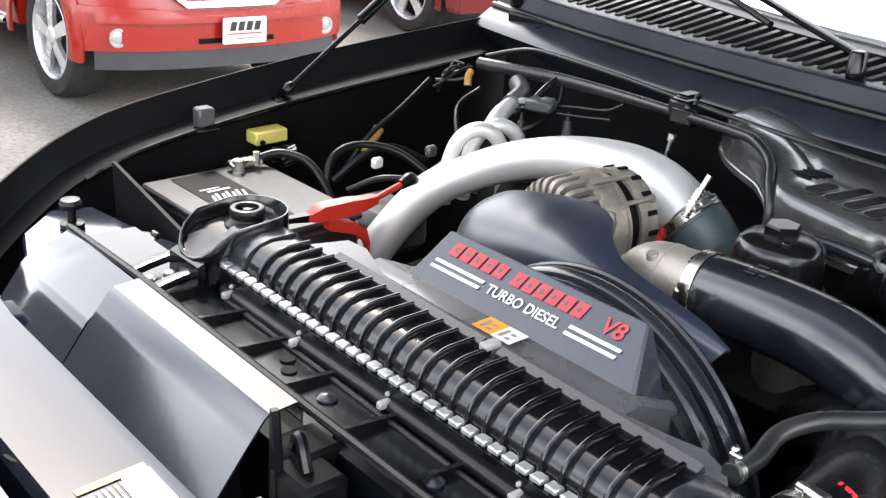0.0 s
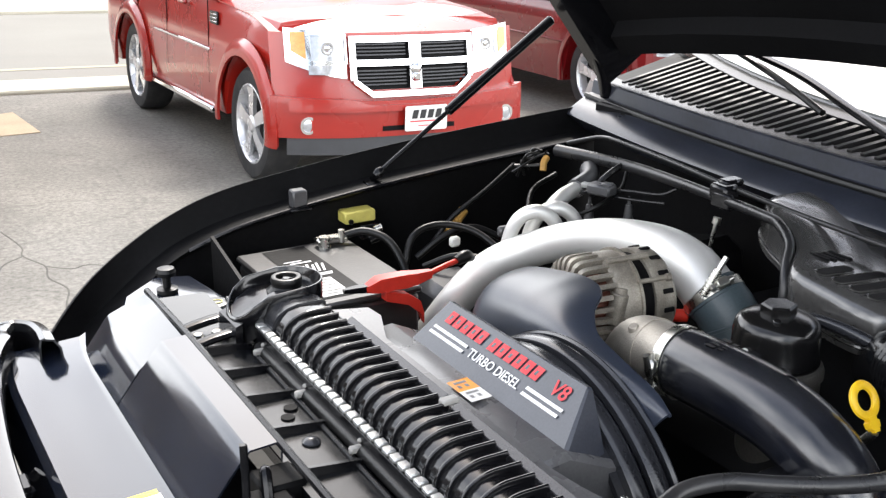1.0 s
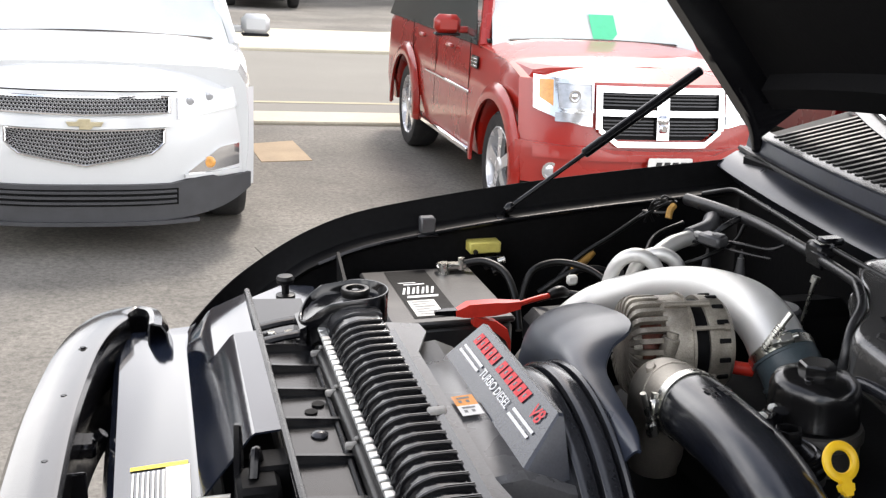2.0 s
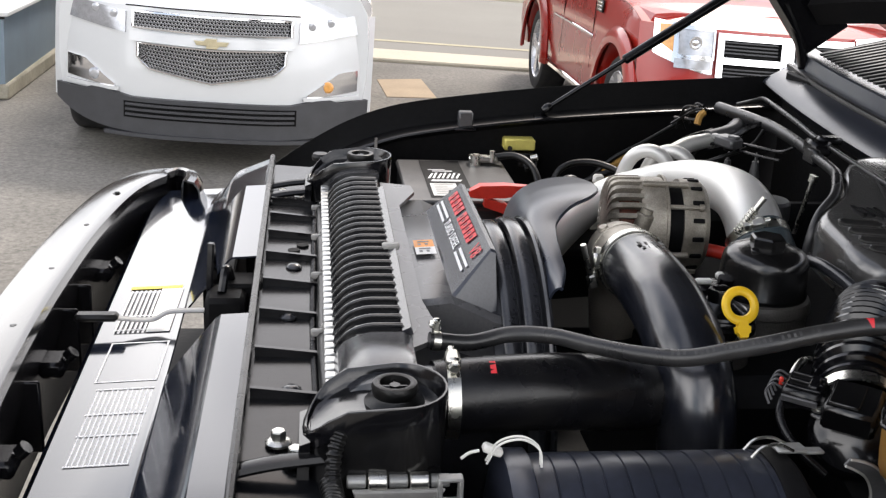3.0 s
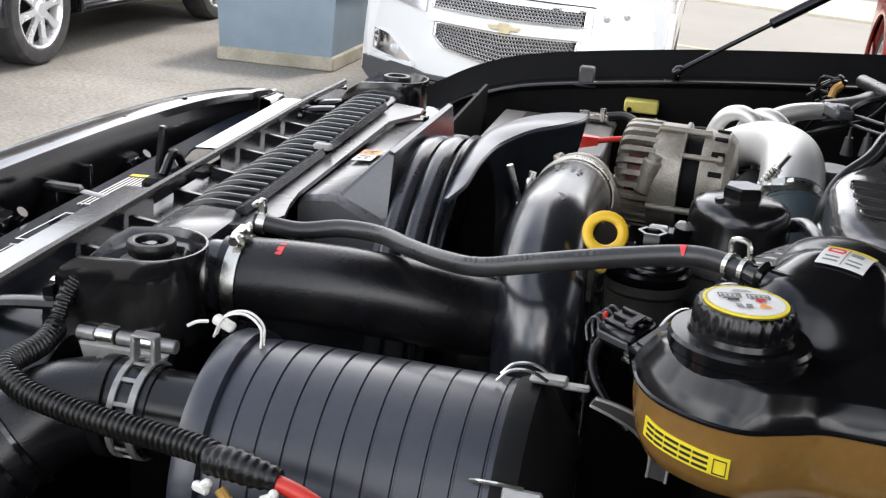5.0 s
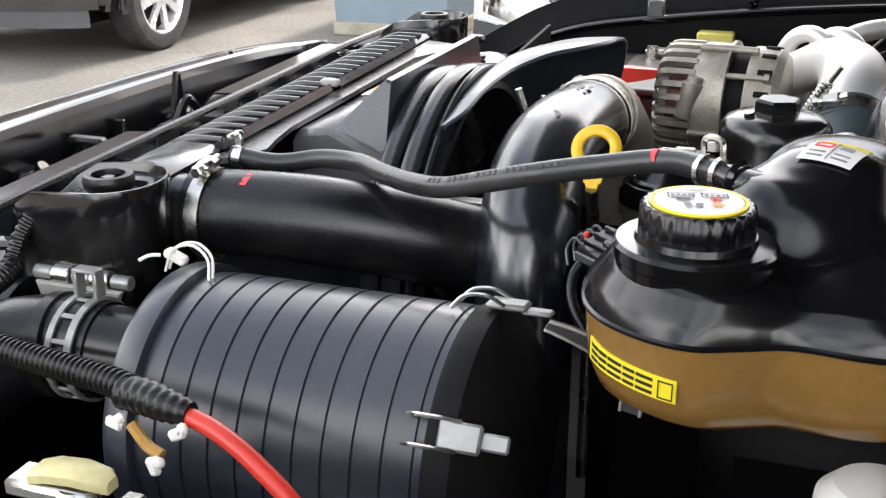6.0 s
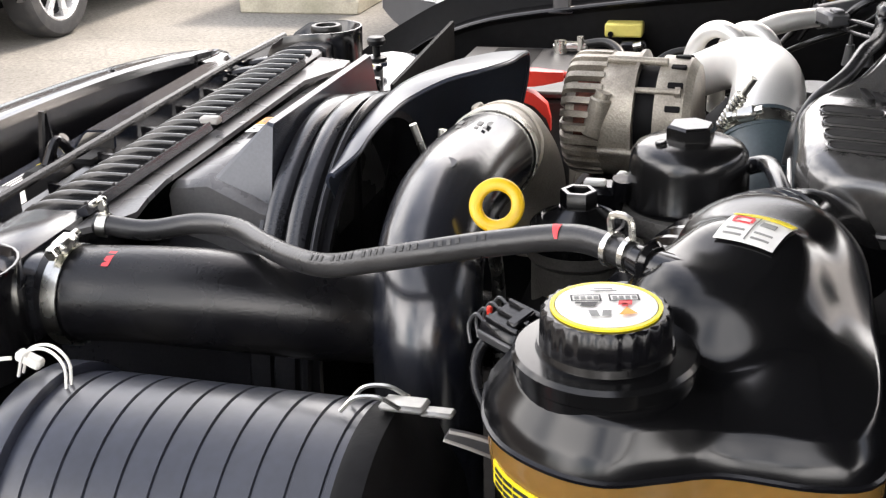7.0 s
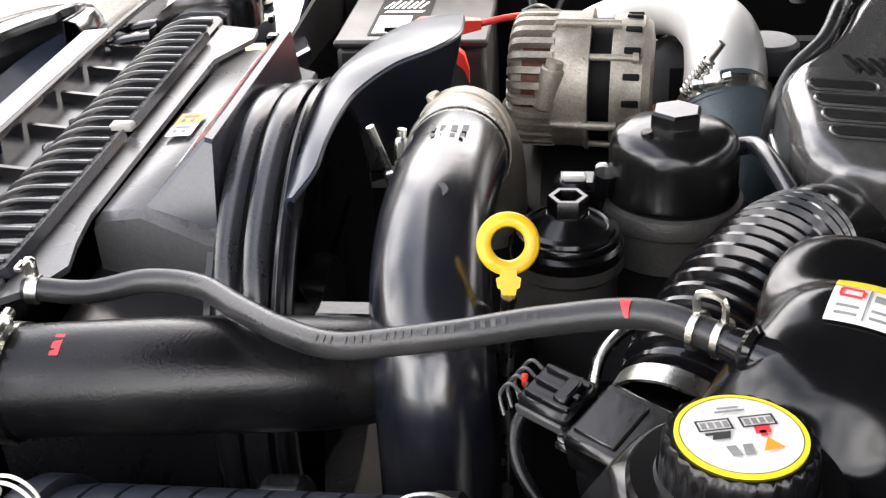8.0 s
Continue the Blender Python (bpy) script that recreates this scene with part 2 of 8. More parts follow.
# thin cracks and broad stains in the asphalt
an = ASPHALT.node_tree
ap = an.nodes["Principled BSDF"]
aco = an.nodes.new("ShaderNodeTexCoord")
base_link = ap.inputs["Base Color"].links[0].from_socket
awarp = an.nodes.new("ShaderNodeTexNoise")
awarp.inputs["Scale"].default_value, awarp.inputs["Detail"].default_value = 1.3, 6
amixv = an.nodes.new("ShaderNodeMix")
amixv.data_type = "RGBA"
amixv.inputs["Factor"].default_value = 0.35
an.links.new(aco.outputs["Object"], awarp.inputs["Vector"])
an.links.new(aco.outputs["Object"], amixv.inputs["A"])
an.links.new(awarp.outputs["Color"], amixv.inputs["B"])
avo = an.nodes.new("ShaderNodeTexVoronoi")
avo.feature = "DISTANCE_TO_EDGE"
avo.inputs["Scale"].default_value = 0.9
an.links.new(amixv.outputs["Result"], avo.inputs["Vector"])
acr = an.nodes.new("ShaderNodeMapRange")
acr.inputs["From Min"].default_value, acr.inputs["From Max"].default_value = 0.003, 0.010
acr.inputs["To Min"].default_value, acr.inputs["To Max"].default_value = 0.88, 1.0
an.links.new(avo.outputs["Distance"], acr.inputs["Value"])
ast = an.nodes.new("ShaderNodeTexNoise")
ast.inputs["Scale"].default_value, ast.inputs["Detail"].default_value = 0.45, 9
an.links.new(aco.outputs["Object"], ast.inputs["Vector"])
asr = an.nodes.new("ShaderNodeMapRange")
asr.inputs["From Min"].default_value, asr.inputs["From Max"].default_value = 0.36, 0.62
asr.inputs["To Min"].default_value, asr.inputs["To Max"].default_value = 0.78, 1.18
an.links.new(ast.outputs["Fac"], asr.inputs["Value"])
amul = an.nodes.new("ShaderNodeMath")
amul.operation = "MULTIPLY"
an.links.new(acr.outputs["Result"], amul.inputs[0])
an.links.new(asr.outputs["Result"], amul.inputs[1])
ahs = an.nodes.new("ShaderNodeHueSaturation")
an.links.new(base_link, ahs.inputs["Color"])
# coarse grit of the aggregate
agr = an.nodes.new("ShaderNodeTexNoise")
agr.inputs["Scale"].default_value, agr.inputs["Detail"].default_value, agr.inputs["Roughness"].default_value = 34, 5, 0.75
an.links.new(aco.outputs["Object"], agr.inputs["Vector"])
agm = an.nodes.new("ShaderNodeMapRange")
agm.inputs["From Min"].default_value, agm.inputs["From Max"].default_value = 0.34, 0.66
agm.inputs["To Min"].default_value, agm.inputs["To Max"].default_value = 0.66, 1.34
an.links.new(agr.outputs["Fac"], agm.inputs["Value"])
amul2 = an.nodes.new("ShaderNodeMath")
amul2.operation = "MULTIPLY"
an.links.new(amul.outputs["Value"], amul2.inputs[0])
an.links.new(agm.outputs["Result"], amul2.inputs[1])
an.links.new(amul2.outputs["Value"], ahs.inputs["Value"])
an.links.new(ahs.outputs["Color"], ap.inputs["Base Color"])


# ---- geometry helpers ----
def V(*a):
    return Vector(a)


def catmull(pts, n):
    """A smooth line through points, n steps a span; extra columns (radius) are carried along."""
    P = [np.array(p, float) for p in pts]
    P = [2 * P[0] - P[1]] + P + [2 * P[-1] - P[-2]]
    out = []
    for i in range(1, len(P) - 2):
        a, b, c, d = P[i - 1:i + 3]
        for k in range(n):
            t = k / n
            out.append(0.5 * (2 * b + (c - a) * t + (2 * a - 5 * b + 4 * c - d) * t * t + (3 * b - a - 3 * c + d) * t ** 3))
    out.append(P[-2])
    return out


def frame_of(axis):
    z = Vector(axis).normalized()
    x = z.orthogonal().normalized()
    return x, z.cross(x), z


class G:
    """Collects vertices and faces of one mesh."""

    def __init__(self):
        self.v, self.f = [], []

    def add(self, vs, fs):
        o = len(self.v)
        self.v += [tuple(v) for v in vs]
        self.f += [tuple(i + o for i in f) for f in fs]
        return self

    def box(self, c, s, b=0.0, m=None):
        """A box with chamfered edges, about centre c, of size s; m turns it about its centre."""
        h = [a / 2 for a in s]
        b = min(b, min(h) * 0.95)
        vs, fs, idx = [], [], {}
        for sx in (-1, 1):
            for sy in (-1, 1):
                for sz in (-1, 1):
                    sg = (sx, sy, sz)
                    for ax in range(3):
                        p = [sg[k] * (h[k] if k == ax else h[k] - b) for k in range(3)]
                        idx[sg, ax] = len(vs)
                        vs.append(p)
        for ax in range(3):
            o = [k for k in range(3) if k != ax]
            for sg in (-1, 1):
                q = []
                for e, g in ((-1, -1), (1, -1), (1, 1), (-1, 1)):
                    key = [0, 0, 0]
                    key[ax], key[o[0]], key[o[1]] = sg, e, g
                    q.append(idx[tuple(key), ax])
                fs.append(q)
            if b > 0:
                for e in (-1, 1):
                    for g in (-1, 1):
                        k0, k1 = [0, 0, 0], [0, 0, 0]
                        k0[ax], k1[ax] = -1, 1
                        for k in (k0, k1):
                            k[o[0]], k[o[1]] = e, g
                        fs.append([idx[tuple(k0), o[0]], idx[tuple(k1), o[0]], idx[tuple(k1), o[1]], idx[tuple(k0), o[1]]])
        if b > 0:
            for sx in (-1, 1):
                for sy in (-1, 1):
                    for sz in (-1, 1):
                        fs.append([idx[(sx, sy, sz), k] for k in range(3)])
        M = Matrix.Translation(c) @ (m.to_4x4() if m is not None else Matrix())
        return self.add([M @ Vector(v) for v in vs], fs)

    def lathe(self, prof, o, axis, seg=24, lobes=0, amp=0.0):
        """Turns a profile of (radius, height) about an axis; lobes give flutes."""
        x, y, z = frame_of(axis)
        o = Vector(o)
        vs, fs, rings = [], [], []
        for r, h in prof:
            if r < 1e-6:
                rings.append([len(vs)])
                vs.append(o + z * h)
            else:
                rings.append(list(range(len(vs), len(vs) + seg)))
                for k in range(seg):
                    a = 2 * math.pi * k / seg
                    rr = r * (1 + amp * math.cos(lobes * a)) if lobes else r
                    vs.append(o + z * h + (x * math.cos(a) + y * math.sin(a)) * rr)
        for A, B in zip(rings, rings[1:]):
            if len(A) == 1 and len(B) == 1:
                continue
            for k in range(seg):
                l = (k + 1) % seg
                if len(A) == 1:
                    fs.append([A[0], B[k], B[l]])
                elif len(B) == 1:
                    fs.append([A[k], B[0], A[l]])
                else:
                    fs.append([A[k], B[k], B[l], A[l]])
        for R in (rings[0], rings[-1]):
            if len(R) > 1 and rings[0] is not rings[-1]:
                fs.append(list(R))
        return self.add(vs, fs)

    def ring(self, prof, o, axis, seg=32):
        """A closed profile of (radius, height) turned about an axis: a ring."""
        x, y, z = frame_of(axis)
        o, n = Vector(o), len(prof)
        vs = [o + z * h + (x * math.cos(2 * math.pi * k / seg) + y * math.sin(2 * math.pi * k / seg)) * r for k in range(seg) for r, h in prof]
        fs = [[k * n + i, k * n + (i + 1) % n, (k + 1) % seg * n + (i + 1) % n, (k + 1) % seg * n + i] for k in range(seg) for i in range(n)]
        return self.add(vs, fs)

    def cyl(self, a, b, r, r2=None, seg=20, bev=0.0):
        a, b = Vector(a), Vector(b)
        d = (b - a).length
        r2 = r if r2 is None else r2
        if bev:
            prof = [(0, 0), (r - bev, 0), (r, bev), (r2, d - bev), (r2 - bev, d), (0, d)]
        else:
            prof = [(0, 0), (r, 0), (r2, d), (0, d)]
        return self.lathe(prof, a, b - a, seg)

    def tube(self, pts, r, seg=12, n=6, wave=None, cap=True, flat=1.0):
        """A pipe along a smooth line. r: radius, or a radius for each point; wave: (pitch, depth) of corrugation; flat squashes it."""
        rs = r if isinstance(r, (list, tuple)) else [r] * len(pts)
        L = catmull([(*p, q) for p, q in zip(pts, rs)], n)
        if wave:
            d = np.cumsum([0] + [np.linalg.norm(b[:3] - a[:3]) for a, b in zip(L, L[1:])])
            steps = max(8, int(d[-1] / wave[0] * 4))
            s = np.linspace(0, d[-1], steps)
            L = np.stack([np.interp(s, d, [p[i] for p in L]) for i in range(4)], 1)
            prof = [0.0, 1.0, 1.0, 0.0]
            for i in range(steps):
                L[i][3] -= wave[1] * (1 - prof[i % 4])
        L = [np.array(p) for p in L]
        t0 = Vector(L[1][:3] - L[0][:3]).normalized()
        up = Vector((0, 0, 1)) if abs(t0.z) < 0.9 else Vector((1, 0, 0))
        x = (up - t0 * up.dot(t0)).normalized()
        vs, fs = [], []
        for i, p in enumerate(L):
            a, b = L[max(0, i - 1)][:3], L[min(len(L) - 1, i + 1)][:3]
            t = Vector(b - a).normalized()
            x = (x - t * x.dot(t)).normalized()
            y = t.cross(x)
            for k in range(seg):
                w = 2 * math.pi * k / seg
                vs.append(Vector(p[:3]) + (x * math.cos(w) * flat + y * math.sin(w)) * p[3])
        for i in range(len(L) - 1):
            for k in range(seg):
                l = (k + 1) % seg
                fs.append([i * seg + k, (i + 1) * seg + k, (i + 1) * seg + l, i * seg + l])
        if cap:
            fs += [list(range(seg)), list(range((len(L) - 1) * seg, len(L) * seg))]
        return self.add(vs, fs)

    def loft(self, secs, closed=True, cap=True):
        """Joins sections (lists of the same number of points)."""
        n = len(secs[0])
        vs = [p for s in secs for p in s]
        fs = []
        for i in range(len(secs) - 1):
            for k in range(n if closed else n - 1):
                l = (k + 1) % n
                fs.append([i * n + k, (i + 1) * n + k, (i + 1) * n + l, i * n + l])
        if cap and closed:
            fs += [list(range(n)), list(range((len(secs) - 1) * n, len(secs) * n))]
        return self.add(vs, fs)

    def prism(self, poly, o, ex, ey, ez, d, bev=0.0):
        """A flat outline (in ex, ey about o), d thick along ez, with a chamfered far rim."""
        o, ex, ey, ez = Vector(o), Vector(ex), Vector(ey), Vector(ez)
        n = len(poly)

        def ins(b):
            out = []
            area = sum(poly[i][0] * poly[(i + 1) % n][1] - poly[(i + 1) % n][0] * poly[i][1] for i in range(n))
            sg = 1 if area > 0 else -1
            for i in range(n):
                p, c, q = Vector(poly[i - 1]), Vector(poly[i]), Vector(poly[(i + 1) % n])
                n1, n2 = (c - p).normalized(), (q - c).normalized()
                a = Vector((-n1.y, n1.x)) + Vector((-n2.y, n2.x))
                a = a.normalized() if a.length > 1e-6 else Vector((-n1.y, n1.x))
                k = max(0.4, a.dot(Vector((-n1.y, n1.x))))
                out.append(c + a * sg * b / k)
            return out
        secs = [[o + ex * a + ey * b for a, b in poly]]
        if bev:
            secs.append([o + ex * a + ey * b + ez * (d - bev) for a, b in poly])
            secs.append([o + ex * a[0] + ey * a[1] + ez * d for a in ins(bev)])
        else:
            secs.append([o + ex * a + ey * b + ez * d for a, b in poly])
        return self.loft(secs)

    def sheet(self, fn, nu, nv, th):
        """A curved sheet, fn(u, v) for u, v from 0 to 1, of thickness th."""
        P = [[Vector(fn(i / nu, j / nv)) for j in range(nv + 1)] for i in range(nu + 1)]
        N = []
        for i in range(nu + 1):
            for j in range(nv + 1):
                du = P[min(i + 1, nu)][j] - P[max(i - 1, 0)][j]
                dv = P[i][min(j + 1, nv)] - P[i][max(j - 1, 0)]
                nn = du.cross(dv)
                N.append(nn.normalized() if nn.length > 1e-12 else Vector((0, 0, 1)))
        top = [p for row in P for p in row]
        bot = [p - n * th for p, n in zip(top, N)]
        K, w = len(top), nv + 1
        fs = []
        for i in range(nu):
            for j in range(nv):
                a, b, c, d = i * w + j, (i + 1) * w + j, (i + 1) * w + j + 1, i * w + j + 1
                fs += [[a, b, c, d], [d + K, c + K, b + K, a + K]]
        rim = [i * w for i in range(nu + 1)] + [nu * w + j for j in range(1, w)] + [i * w + nv for i in range(nu - 1, -1, -1)] + [j for j in range(nv - 1, 0, -1)]
        for a, b in zip(rim, rim[1:] + rim[:1]):
            fs.append([a, b, b + K, a + K])
        return self.add(top + bot, fs)

    def mesh(self, name, material, shift=(0, 0, 0), angle=38):
        me = bpy.data.meshes.new(name)
        sx, sy, sz = shift
        me.from_pydata([(x - sx, y - sy, z - sz) for x, y, z in self.v], [], self.f)
        bm = bmesh.new()
        bm.from_mesh(me)
        bmesh.ops.recalc_face_normals(bm, faces=bm.faces)
        bm.to_mesh(me)
        bm.free()
        me.materials.append(material)
        me.shade_smooth()
        me.set_sharp_from_angle(angle=radians(angle))
        return me


ORIGIN = {}


def thing(name, at, label, category, group="", kind=""):
    """An empty at the base of a thing; its parts are built in world places round it."""
    ob = new(name)
    ob.location = at
    ob.empty_display_size = 0.05
    ORIGIN[ob.name] = Vector(at)
    return tagged(ob, label, category, group, kind)


def part(name, g, material, parent, label="", angle=38):
    top = parent if parent.parent is None else (parent.parent if parent.parent.parent is None else parent.parent.parent)
    ob = new(name, g.mesh(name, material, ORIGIN[top.name], angle))
    ob.parent = parent
    return tagged(ob, label)


def single(name, g, material, label, category, group="", kind="", at=None, angle=38):
    """A thing of one mesh."""
    zs = [v[2] for v in g.v]
    at = at or (sum(v[0] for v in g.v) / len(g.v), sum(v[1] for v in g.v) / len(g.v), min(zs))
    ob = new(name, g.mesh(name, material, at, angle))
    ob.location = at
    ORIGIN[ob.name] = Vector(at)
    return tagged(ob, label, category, group, kind)


def moved(ob, dx, dy, dz):
    """Slides a whole thing, parts and all, to where it stands."""
    ob.location = Vector(ob.location) + V(dx, dy, dz)
    return ob


def share(name, src, parent, offset):
    """Another piece on the same mesh, moved by offset."""
    ob = new(name, src.data)
    ob.parent = parent
    ob.location = Vector(src.location) + Vector(offset)
    return ob


def lettering(words, size, o, ex, ey, material, name, parent, shear=0.0, width=1.0, lift=0.0006, bold=0.0):
    """Raised print: words in the built-in font, laid from o along ex with ey up."""
    cu = bpy.data.curves.new(name, "FONT")
    cu.body, cu.size, cu.shear, cu.extrude, cu.offset = words, size, shear, 0.0, bold
    tmp = bpy.data.objects.new(name, cu)
    scene.collection.objects.link(tmp)
    bpy.context.view_layer.update()
    me = bpy.data.meshes.new_from_object(tmp.evaluated_get(bpy.context.evaluated_depsgraph_get()))
    bpy.data.objects.remove(tmp)
    ex, ey = Vector(ex).normalized(), Vector(ey).normalized()
    ez = ex.cross(ey)
    g = G()
    g.add([Vector(o) + ex * v.co.x * width + ey * v.co.y + ez * lift for v in me.vertices], [list(p.vertices) for p in me.polygons])
    bpy.data.meshes.remove(me)
    return part(name, g, material, parent)


def bars(rects, o, ex, ey, material, name, parent, lift=0.0006):
    """Flat printed bars: (x, y, width, height, slant) in the plane of ex, ey."""
    ex, ey = Vector(ex).normalized(), Vector(ey).normalized()
    ez = ex.cross(ey)
    for x, y, w, h, s in rects:
        g = G()
        g.add([Vector(o) + ex * a + ey * b + ez * lift for a, b in ((x, y), (x + w, y), (x + w + s, y + h), (x + s, y + h))], [[0, 1, 2, 3]])
        last = part(name, g, material, parent)
    return last


def rounded(w, h, r, n=5):
    """A rounded rectangle outline about the origin."""
    out = []
    for cx, cy, a0 in ((w / 2 - r, h / 2 - r, 0), (-w / 2 + r, h / 2 - r, 90), (-w / 2 + r, -h / 2 + r, 180), (w / 2 - r, -h / 2 + r, 270)):
        for k in range(n + 1):
            a = radians(a0 + 90 * k / n)
            out.append((cx + r * math.cos(a), cy + r * math.sin(a)))
    return out


def hexagon(r):
    return [(r * math.cos(radians(60 * k)), r * math.sin(radians(60 * k))) for k in range(6)]


X, Y, Z = V(1, 0, 0), V(0, 1, 0), V(0, 0, 1)


def bolt(name, at, r, h, parent, axis=Z, material=None):
    """A flanged hexagon bolt."""
    g = G()
    x, y, z = frame_of(axis)
    g.lathe([(0, 0), (r * 1.7, 0), (r * 1.7, h * 0.15), (r * 1.2, h * 0.35), (0, h * 0.35)], at, axis, 16)
    g.prism(hexagon(r), Vector(at) + z * h * 0.3, x, y, z, h * 0.7, r * 0.15)
    return part(name, g, material or ZINC, parent)


def band_clamp(name, at, axis, r, w, label, screw_dir, group=""):
    """A steel worm clamp: band, screw housing and screw."""
    t = thing(name, at, label, "hose clamp", group)
    g = G()
    g.ring([(r, -w / 2), (r + 0.0015, -w / 2), (r + 0.0015, w / 2), (r, w / 2)], at, axis, 40)
    part("band", g, ZINC, t)
    a = Vector(axis).normalized()
    sd = Vector(screw_dir).normalized()
    sd = (sd - a * sd.dot(a)).normalized()
    tn = a.cross(sd)
    c = Vector(at) + sd * (r + 0.006)
    g = G()
    g.box(c, (w * 1.1, 0.022, 0.011), 0.003, Matrix((a, tn, sd)).transposed())
    part("screw_housing", g, ZINC, t)
    g = G()
    g.cyl(c - tn * 0.018, c + tn * 0.016, 0.0042, seg=10)
    g.prism(hexagon(0.006), c + tn * 0.014, a, sd, tn, 0.007, 0.001)
    part("screw", g, ZINC, t)
    return t


# ---- ground and distance ----
FALL = 0.043


def lot(x):
    """Height of the car park: level on one side, then falling away along the truck."""
    return -0.085 - FALL * min(max(x, -2.0), 3.9)


def on_lot(ob, x):
    """Sets a thing built on a level floor down on the falling lot."""
    ob.location.z += lot(x)
    ob.rotation_euler.y = math.atan(FALL) if -2.0 < x < 3.9 else 0.0
    return ob


def strip(y0, y1, lift, reach=300):
    xs = (-reach, -2.0, 3.9, reach)
    g = G()
    g.add([(x, y, lot(x) + lift) for x in xs for y in (y0, y1)], [[2 * k, 2 * k + 2, 2 * k + 3, 2 * k + 1] for k in range(3)])
    return g


def kerb_run(y0, y1, h, reach=120):
    g = G()
    g.loft([[V(x, y0, lot(x) - 0.05), V(x, y0, lot(x) + h - 0.015), V(x, y0 + 0.015, lot(x) + h), V(x, y1 - 0.015, lot(x) + h), V(x, y1, lot(x) + h - 0.015), V(x, y1, lot(x) - 0.05)] for x in (-reach, -2.0, 3.9, reach)])
    return g


gd = single("ground", strip(-900, 900, 0.0, 900), ASPHALT, "worn grey asphalt of a car park", "asphalt", kind="structure", at=(0, 0, 0))
for run in (((0.26, 5.75), (0.31, 5.42), (0.29, 5.26), (0.36, 5.05), (0.34, 4.86), (0.39, 4.66), (0.33, 4.40), (0.35, 4.1)), ((0.36, 5.05), (0.47, 4.96), (0.56, 4.99), (0.70, 4.90)), ((0.29, 5.26), (0.18, 5.15), (0.12, 5.0))):
    g = G()
    g.tube([(x, y, lot(x) + 0.0005) for x, y in run], 0.0055, seg=6, flat=0.3)
    part("crack", g, CRACKM, gd, "dark crack in the asphalt")
single("kerb", kerb_run(10.12, 10.78, 0.035), KERBM, "pale concrete kerb and pavement strip along the street", "kerb", kind="structure")
single("road", strip(10.80, 16.88, 0.010), ROADM, "pale worn street beyond the car park", "road", kind="structure", at=(0, 15, 0))
single("road_line", strip(11.50, 11.62, 0.014), LINEY, "faded yellow painted line along the street", "road marking", kind="structure", at=(0, 11.56, 0))
single("pavement", kerb_run(16.9, 20.5, 0.06, 300), KERBM, "pale concrete pavement on the far side of the street", "pavement", kind="structure")
g = G()
g.add([(x, y, lot(x) + h) for h in (0.006, -0.02) for x, y in ((0.545, 8.29), (0.975, 8.37), (0.92, 9.26), (0.505, 9.08))], [[0, 1, 2, 3], [7, 6, 5, 4], [0, 4, 5, 1], [1, 5, 6, 2], [2, 6, 7, 3], [3, 7, 4, 0]])
single("ground_patch", g, PATCHM, "sandy concrete patch let into the asphalt", "paving patch", kind="structure")

# unseen blocks by street and lot close the place, added to darken reflections
g = G()
g.box((0, 36.0, 3.35), (130, 5.0, 7.7), 0.05)
single("reflection_block", g, SKYBLOCK, "plain dark brown block across the street, unseen, added to darken low reflections", "building", kind="structure")
g = G()
g.box((-36.0, 2.0, 3.9), (6.0, 54, 8.8), 0.05)
g.box((-43.0, 36.4, 6.2), (44.0, 6.2, 13.4), 0.05)
single("reflection_block_west", g, SKYBLOCK, "plain dark brown blocks beside the car park, unseen, added to darken low reflections", "building", kind="structure")

# ---- body shell round the engine bay ----
def fender(name, sgn, label):
    """A front wing: the outer panel with its rolled top edge, and the inner gutter."""
    yc = 0.405
    t = thing(name, (0.4, yc + sgn * 1.0, 0.9), label, "fender")
    top = [(-0.30, 0.92, 0.94), (-0.22, 0.965, 1.03), (-0.145, 1.0, 1.092), (-0.06, 1.015, 1.145), (0.02, 1.016, 1.186), (0.113, 1.018, 1.215), (0.25, 1.02, 1.236), (0.42, 1.02, 1.256), (0.60, 1.018, 1.272), (0.80, 1.016, 1.286), (0.98, 1.012, 1.298)]
    L = catmull(top, 4)

    def outer(u, v):
        p = L[min(len(L) - 1, int(round(u * (len(L) - 1))))]
        dz = [0.0, 0.004, 0.03, 0.10, 0.22, 0.40, 0.62][int(round(v * 6))]
        dy = [-0.012, 0.0, 0.022, 0.045, 0.06, 0.065, 0.05][int(round(v * 6))]
        return (p[0], yc + sgn * (p[1] + dy), p[2] - dz)
    part("outer_panel", G().sheet(outer, len(L) - 1, 6, 0.003), PAINTK, t)

    def inner(u, v):
        p = L[min(len(L) - 1, int(round(u * (len(L) - 1))))]
        k = int(round(v * 5))
        drop = 0.055 if p[0] > 0.0 else 0.055 + (0.0 - p[0]) * 0.1
        dy = [-0.012, -0.020, -0.026, -0.085, -0.070, -0.060][k]
        dz = [0.0, drop * 0.85, drop, drop + 0.002, drop + 0.012, drop + 0.42][k]
        return (p[0], yc + sgn * (p[1] + dy), p[2] - dz)
    part("inner_gutter", G().sheet(inner, len(L) - 1, 5, 0.003), BAYBLK, t)
    g = G()
    g.tube([(x, yc + sgn * (y - 0.084), z - 0.055) for x, y, z in top[4:]], 0.0045, seg=8, n=3)
    part("edge_bead", g, BLACK, t)
    return t


fender("fender", 1, "black painted front fender with a rolled edge beside the battery")
fender("fender", -1, "black painted front fender beside the coolant tank")

